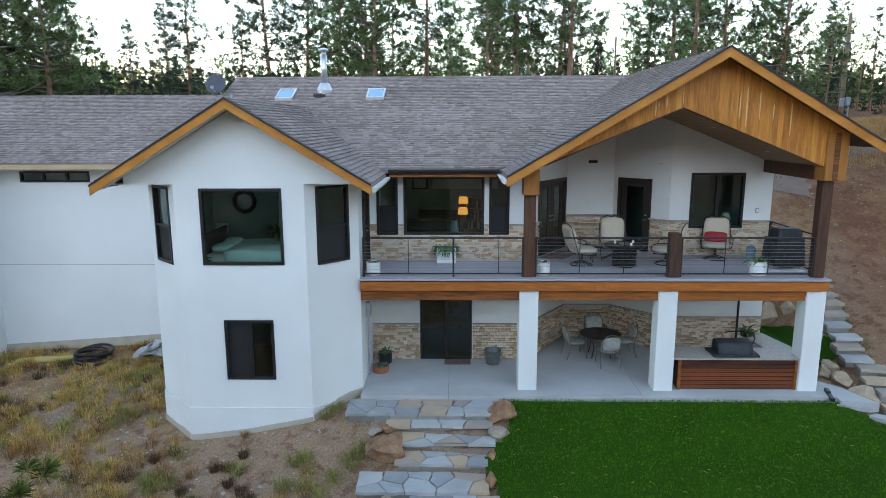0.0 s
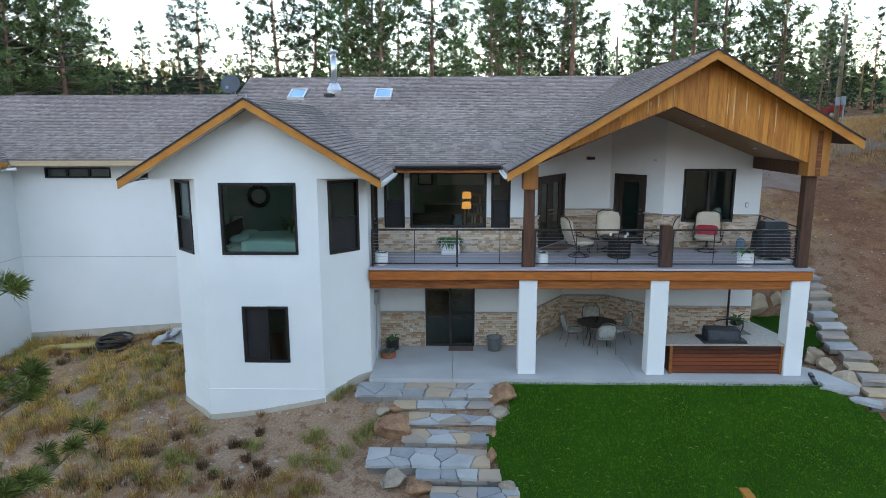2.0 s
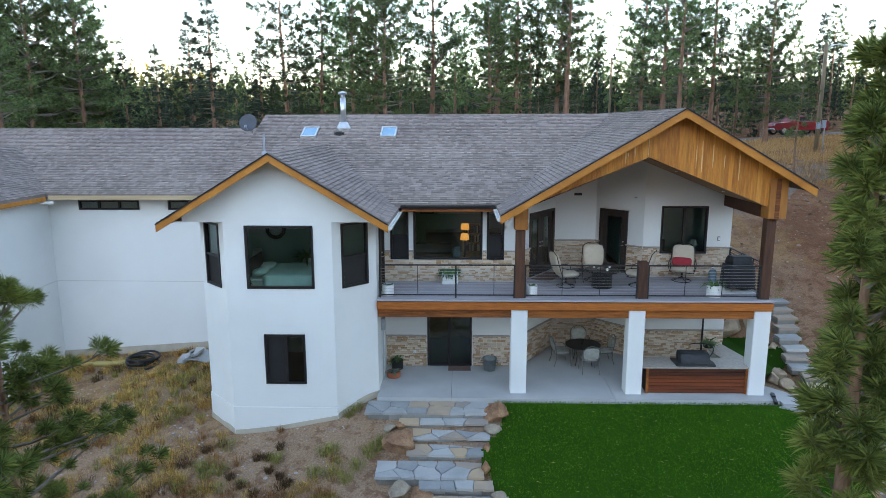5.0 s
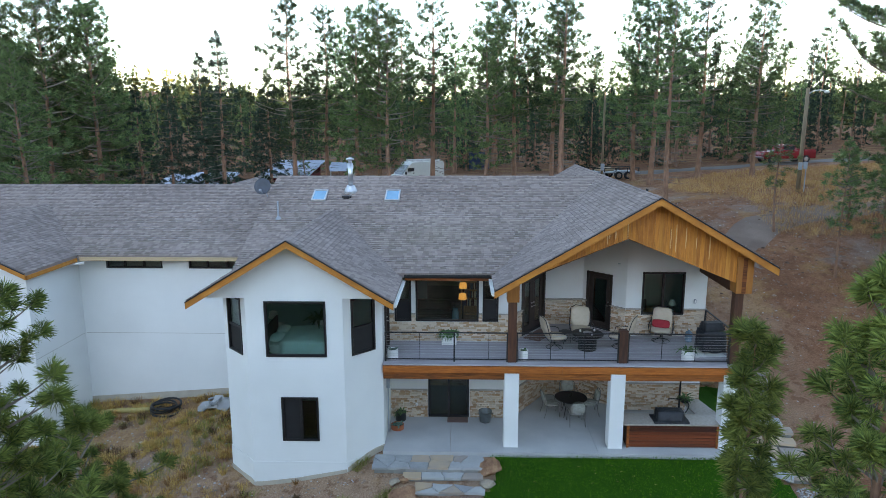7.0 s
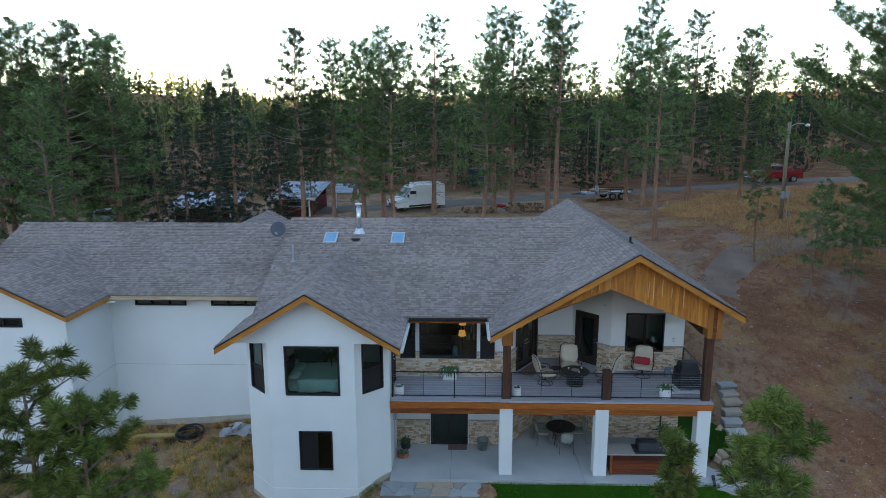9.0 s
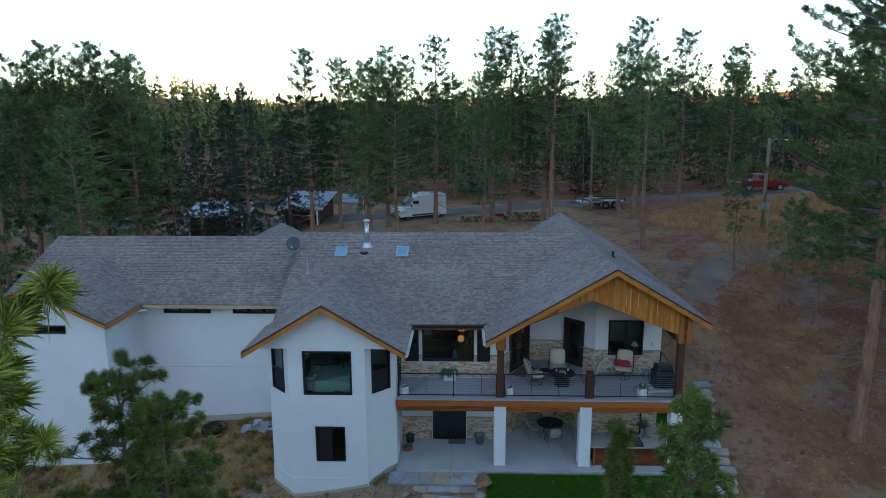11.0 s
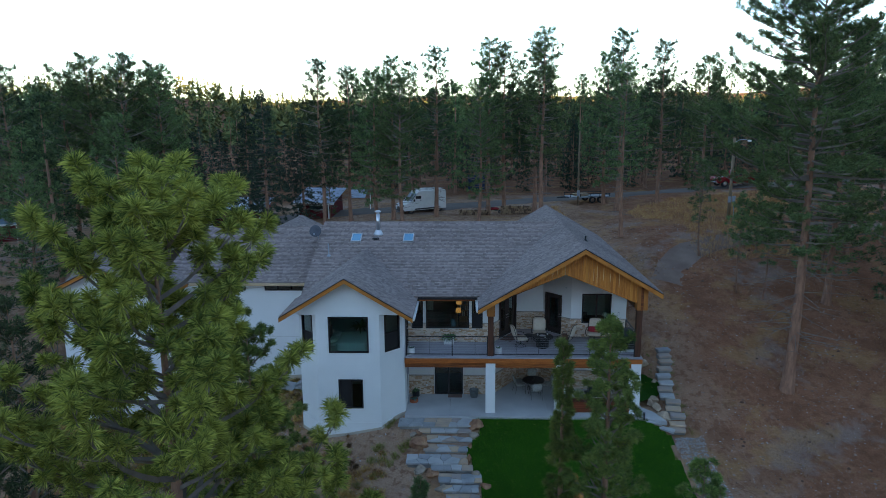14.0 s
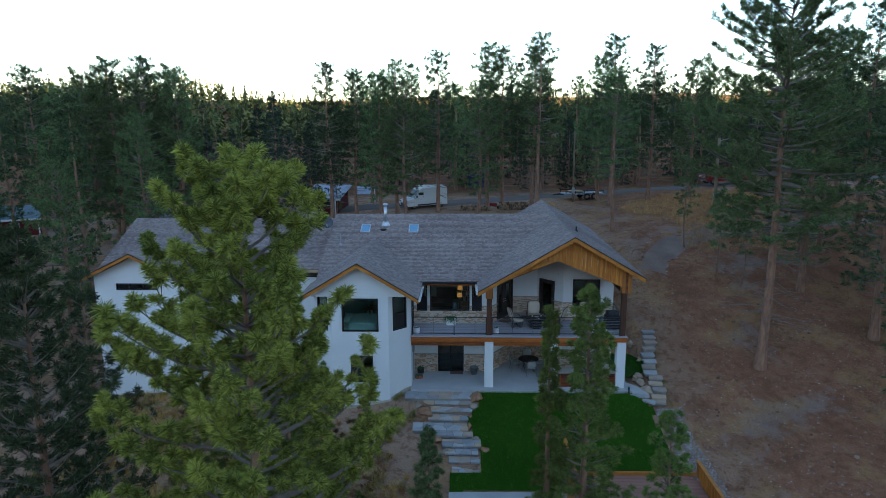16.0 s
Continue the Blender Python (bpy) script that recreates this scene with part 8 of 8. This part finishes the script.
part("grille", bmbox(2.78, -0.5, 0.5, 2.90, 0.5, 0.8, bev=0.02), BLACK, van)
part("bumper", bmbox(2.72, -0.95, 0.32, 2.95, 0.95, 0.5, bev=0.04), BLACK, van)
rk = part("roof_rack", bmbox(-2.5, -0.72, 2.66, 0.55, -0.66, 2.72), WHITE, van)
for y in (-0.22, 0.22, 0.66):
    part("rack_rail", bmbox(-2.5, y, 2.66, 0.55, y + 0.06, 2.72), WHITE, van)
for x in (-2.3, -1.4, -0.5, 0.4):
    part("rack_bar", bmbox(x, -0.72, 2.56, x + 0.06, 0.72, 2.66), WHITE, van)

tk = thing("pickup_truck", "dark red pickup truck parked on the road", "truck", at=(30.2, 44.3, terrain(30.2, 44.3) + 0.1), rz=188)
profile_body(tk, [(-2.7, 0.45), (2.65, 0.45), (2.75, 0.8), (2.6, 1.12), (1.2, 1.22), (-0.6, 1.22), (-2.7, 1.2)], 0.95, CARRED)
profile_body(tk, [(1.15, 1.2), (0.55, 1.78), (-0.5, 1.8), (-0.75, 1.2)], 0.82, CARRED, "cab", 0.25)
for s in (-1, 1):
    part("side_window", bmbox(-0.5, s * 0.8 - 0.04, 1.28, 0.6, s * 0.8 + 0.03, 1.68, bev=0.01), CARGLASS, tk)
    part("headlight", bmbox(2.58, s * 0.7 - 0.15, 0.85, 2.74, s * 0.7 + 0.15, 1.0, bev=0.02), CHROME, tk)
part("bed_rim", bmbox(-2.66, -0.9, 1.2, -0.8, -0.82, 1.32, bev=0.01), CARRED, tk)
part("bed_rim", bmbox(-2.66, 0.82, 1.2, -0.8, 0.9, 1.32, bev=0.01), CARRED, tk)
part("bumper", bmbox(2.62, -0.92, 0.45, 2.85, 0.92, 0.62, bev=0.03), CHROME, tk)
for sx, sy in ((1.75, -0.84), (1.75, 0.84), (-1.7, -0.84), (-1.7, 0.84)):
    wheel(tk, sx, sy, 0.4)

tr = thing("utility_trailer", "low flatbed trailer with tandem wheels and clutter", "trailer", at=(12.2, 38.9, terrain(12.2, 38.9) + 0.05), rz=12)
part("bed", bmbox(-2.3, -0.9, 0.55, 2.3, 0.9, 0.68, bev=0.01), PIPEG, tr)
for s in (-1, 1):
    part("side_rail", bmbox(-2.3, s * 0.9 - 0.03, 0.95, 2.3, s * 0.9 + 0.03, 1.02), BLACK, tr)
    for x in (-2.2, -1.1, 0, 1.1, 2.2):
        part("stake", bmbox(x - 0.03, s * 0.9 - 0.03, 0.68, x + 0.03, s * 0.9 + 0.03, 0.95), BLACK, tr)
    for x in (0.2, 1.1):
        wheel(tr, x, s * 1.02, 0.34)
    part("mudguard", bmbox(-0.25, s * 1.02 - 0.13, 0.72, 1.55, s * 1.02 + 0.13, 0.76), BLACK, tr)
bm = bmesh.new()
tube(bm, (-2.3, 0.6, 0.58), (-3.4, 0, 0.55), 0.05)
tube(bm, (-2.3, -0.6, 0.58), (-3.4, 0, 0.55), 0.05)
part("drawbar", bm, BLACK, tr)
smooth(part("tarp_bundle", puff(-1.6, -0.5, 0.68, 0.2, 0.5, 1.0), TAN, tr))

# red sheds with metal roofs
REDSIDE = mat("red_siding", (0.17, 0.012, 0.016), (0.11, 0.008, 0.011), 0.8, scale=2, fine=18, bump=0.5, bump_scale=14, stretch=(6, 6, 0.4))
TIN = mat("tin_roof", (0.30, 0.35, 0.42), (0.22, 0.26, 0.33), 0.45, 0.2, scale=1.5, fine=20, bump=0.2, bump_scale=12, stretch=(6, 1, 1))


def shed(x, y, w, d, h, rise, rz, label, windows, tin=None):
    z = terrain(x, y) - 0.1
    s = thing("shed", label, "shed", "red sheds", at=(x, y, z), rz=rz)
    for b in ((-w / 2, -d / 2, 0, w / 2, -d / 2 + 0.12, h), (-w / 2, d / 2 - 0.12, 0, w / 2, d / 2, h + rise), (-w / 2, -d / 2 + 0.12, 0, -w / 2 + 0.12, d / 2 - 0.12, h), (w / 2 - 0.12, -d / 2 + 0.12, 0, w / 2, d / 2 - 0.12, h)):
        part("wall", bmbox(*b), REDSIDE, s)
    bm = bmesh.new()
    prism(bm, [(-d / 2 - 0.5, h - 0.06), (d / 2 + 0.3, h + rise + 0.08), (d / 2 + 0.3, h + rise + 0.16), (-d / 2 - 0.5, h + 0.02)], -w / 2 - 0.4, w / 2 + 0.4, "x")
    r = part("roof", bm, tin or TIN, s, "corrugated metal roof")
    k = -w / 2 - 0.3
    while k < w / 2 + 0.35:
        bm = bmesh.new()
        prism(bm, [(-d / 2 - 0.48, h + 0.025), (d / 2 + 0.28, h + rise + 0.165), (d / 2 + 0.28, h + rise + 0.20), (-d / 2 - 0.48, h + 0.06)], k, k + 0.04, "x")
        part("roof_rib", bm, tin or TIN, r)
        k += 0.4
    part("fascia", bmbox(-w / 2 - 0.42, -d / 2 - 0.56, h - 0.16, w / 2 + 0.42, -d / 2 - 0.505, h + 0.03), WHITE, s, "white fascia board")
    for a, b, c, e in windows:
        wd = part("window", bmbox(a, -d / 2 - 0.03, c, b, -d / 2 + 0.0, e), WHITE, s, "white framed shed window")
        part("pane", bmbox(a + 0.06, -d / 2 - 0.04, c + 0.06, b - 0.06, -d / 2 - 0.03, e - 0.06), CARGLASS, wd)
    for a in (-w / 2 + 0.2, w / 2 - 0.2):
        part("post", bmbox(a - 0.06, -d / 2 - 0.45, 0, a + 0.06, -d / 2 - 0.33, h - 0.1), WHITE, s, "white porch post")


shed(-16.4, 36.2, 3.6, 4.0, 1.7, 0.9, -6, "dark red shed with sloping metal roof", [(-0.5, 1.3, 0.9, 1.4)])
shed(-25.3, 37.2, 5.4, 4.2, 1.9, 0.6, 4, "dark red cabin with white trim and metal roof", [(0.9, 1.6, 0.9, 1.5)])
TEAL = mat("teal_roof", (0.05, 0.13, 0.16), (0.03, 0.09, 0.12), 0.45, 0.2, scale=1.5, fine=20, bump=0.2, bump_scale=12)
shed(-49.5, 33.0, 5.0, 4.0, 1.9, 0.8, 20, "dark shed with a teal roof among pines", [(-0.4, 0.4, 0.9, 1.5)], TEAL)
bm = bmesh.new()
for k, (a, b) in enumerate(((-13.2, 36.6), (-11.2, 36.9))):
    tube(bm, (a, b, terrain(a, b)), (a, b, terrain(a, b) + 1.9), 0.05)
lt = thing("lean_to", "small metal lean-to beside the shed", "lean-to")
part("post_pair", bm, WHITE, lt)
bm = bmesh.new()
prism(bm, [(35.8, 7.15), (38.2, 7.75), (38.2, 7.80), (35.8, 7.20)], -13.4, -11.6, "x")
part("roof", bm, TIN, lt)
ocar = thing("parked_car", "pale hatchback parked among the trees", "car", at=(-36.5, 40.0, terrain(-36.5, 40.0)), rz=15)
profile_body(ocar, [(-2.0, 0.3), (2.0, 0.3), (2.05, 0.7), (1.0, 0.95), (0.4, 1.42), (-1.3, 1.45), (-2.0, 0.95)], 0.85, PIPEG, inset=0.25)
for sx, sy in ((1.3, -0.78), (1.3, 0.78), (-1.3, -0.78), (-1.3, 0.78)):
    wheel(ocar, sx, sy, 0.31)
for s in (-1, 1):
    part("side_window", bmbox(-1.2, s * 0.79 - 0.04, 0.98, 0.5, s * 0.79 + 0.03, 1.32, bev=0.01), CARGLASS, ocar)

# firewood stacks
LOGW = mat("split_log", (0.30, 0.20, 0.12), (0.10, 0.06, 0.04), 0.9, scale=5, fine=30, obj=0.6)
bm = bmesh.new()
tube(bm, (0, -0.2, 0), (0, 0.2, 0), 0.1, seg=8)
LOGME = bpy.data.meshes.new("log")
bm.to_mesh(LOGME)
bm.free()
LOGME.materials.append(LOGW)
rnd = random.Random(6)
for x0, x1, y0, h in ((-1.6, 1.6, 32.8, 3), (2.6, 5.9, 33.2, 5)):
    ws = thing("firewood_stack", "stack of split firewood logs", "firewood", "firewood stacks", at=(x0, y0, terrain((x0 + x1) / 2, y0)))
    for r in range(h):
        x = 0.1 * (r % 2)
        while x < x1 - x0 - 0.1 * r:
            lg = new("log", LOGME)
            lg.parent = ws
            s = rnd.uniform(0.75, 1.15)
            lg.matrix_basis = pose(x, rnd.uniform(-0.06, 0.06), 0.08 + r * 0.17, 0, rnd.uniform(0, 360), rnd.uniform(-4, 4)) @ Matrix.Diagonal((s, 1, s, 1))
            x += 0.2 * s
    if h == 5:
        bar = thing("wheelbarrow", "red wheelbarrow beside the firewood", "wheelbarrow", at=(1.9, 33.6, terrain(1.9, 33.6)))
        part("tray", bmbox(-0.45, -0.3, 0.4, 0.45, 0.3, 0.65, bev=0.08), CARRED, bar)
        wheel(bar, 0.6, 0, 0.2, 0.08)
        bm = bmesh.new()
        for s in (-1, 1):
            tube(bm, (0.6, 0.1 * s, 0.2), (-0.9, 0.3 * s, 0.6), 0.02)
            tube(bm, (-0.3, 0.22 * s, 0.4), (-0.35, 0.25 * s, 0), 0.02)
        part("frame", bm, BLACK, bar)

# poles, lamp and wires
POLE = mat("weathered_pole", (0.30, 0.22, 0.14), (0.18, 0.13, 0.09), 0.9, scale=2, fine=20, stretch=(6, 6, 0.6), bump=0.4)
up_ = thing("street_lamp", "wooden pole with a curved lamp arm and meters", "street lamp", at=(21.6, 24.0, terrain(21.6, 24.0)))
bm = bmesh.new()
tube(bm, (0, 0, -0.2), (0.0, 0, 6.9), 0.15, 0.11, seg=10)
smooth(part("pole", bm, POLE, up_))
bm = bmesh.new()
bent(bm, [(0, 0, 6.5), (0.35, -0.05, 6.75), (0.8, -0.1, 6.8), (1.15, -0.1, 6.7)], 0.03)
part("arm", bm, PIPEG, up_)
bm = bmesh.new()
lathe(bm, [(0.05, 0.12), (0.16, 0.05), (0.17, 0.0), (0.12, -0.06), (0.02, -0.08)], 16, (1.2, -0.1, 6.66))
part("lamp_head", bm, WHITE, up_)
for dx, h in ((-0.12, 1.5), (0.22, 1.55)):
    part("meter_box", bmbox(dx - 0.12, -0.32, h, dx + 0.12, -0.16, h + 0.5, bev=0.02), PIPEG, up_, "grey electric meter box")
bm = bmesh.new()
tube(bm, (0.3, -0.2, 0), (0.3, -0.2, 1.6), 0.035)
part("conduit", bm, PIPEG, up_)
p2 = thing("utility_pole", "thin wooden utility pole with a grey box", "utility pole", "utility poles", at=(10.9, 37.0, terrain(10.9, 37.0)))
bm = bmesh.new()
tube(bm, (0, 0, -0.2), (0, 0, 7.8), 0.11, 0.08, seg=10)
smooth(part("pole", bm, POLE, p2))
part("box", bmbox(-0.15, -0.3, 1.0, 0.15, -0.1, 1.6, bev=0.02), PIPEG, p2)
for k, (a, b, sag) in enumerate((((-36, 24.5, 11.75), (-9.4, 25.2, 13.3), 0.25), ((-36, 24.5, 10.45), (-9.4, 25.2, 12.15), 0.25))):
    w = bpy.data.curves.new("wire", "CURVE")
    w.dimensions, w.bevel_depth, w.bevel_resolution = "3D", 0.014, 1
    sp = w.splines.new("POLY")
    sp.points.add(30)
    for i in range(31):
        f = i / 30
        sp.points[i].co = (a[0] + (b[0] - a[0]) * f, a[1] + (b[1] - a[1]) * f, a[2] + (b[2] - a[2]) * f - sag * 4 * f * (1 - f), 1)
    w.materials.append(BLACK)
    tagged(new("overhead_wire", w), "sagging dark overhead wire through the trees", "wire", "overhead wires")
bn_ = thing("blue_tarp", "dark blue tarpaulin screen among trunks", "tarpaulin", at=(0.5, 52, terrain(0.5, 52)))
part("sheet", bmbox(-1.2, 0, 0.1, 1.0, 0.04, 2.0, bev=0.01), BLUET, bn_)
for x in (-1.15, 0.95):
    part("post", bmbox(x, 0.04, 0, x + 0.08, 0.12, 2.1), POLE, bn_)
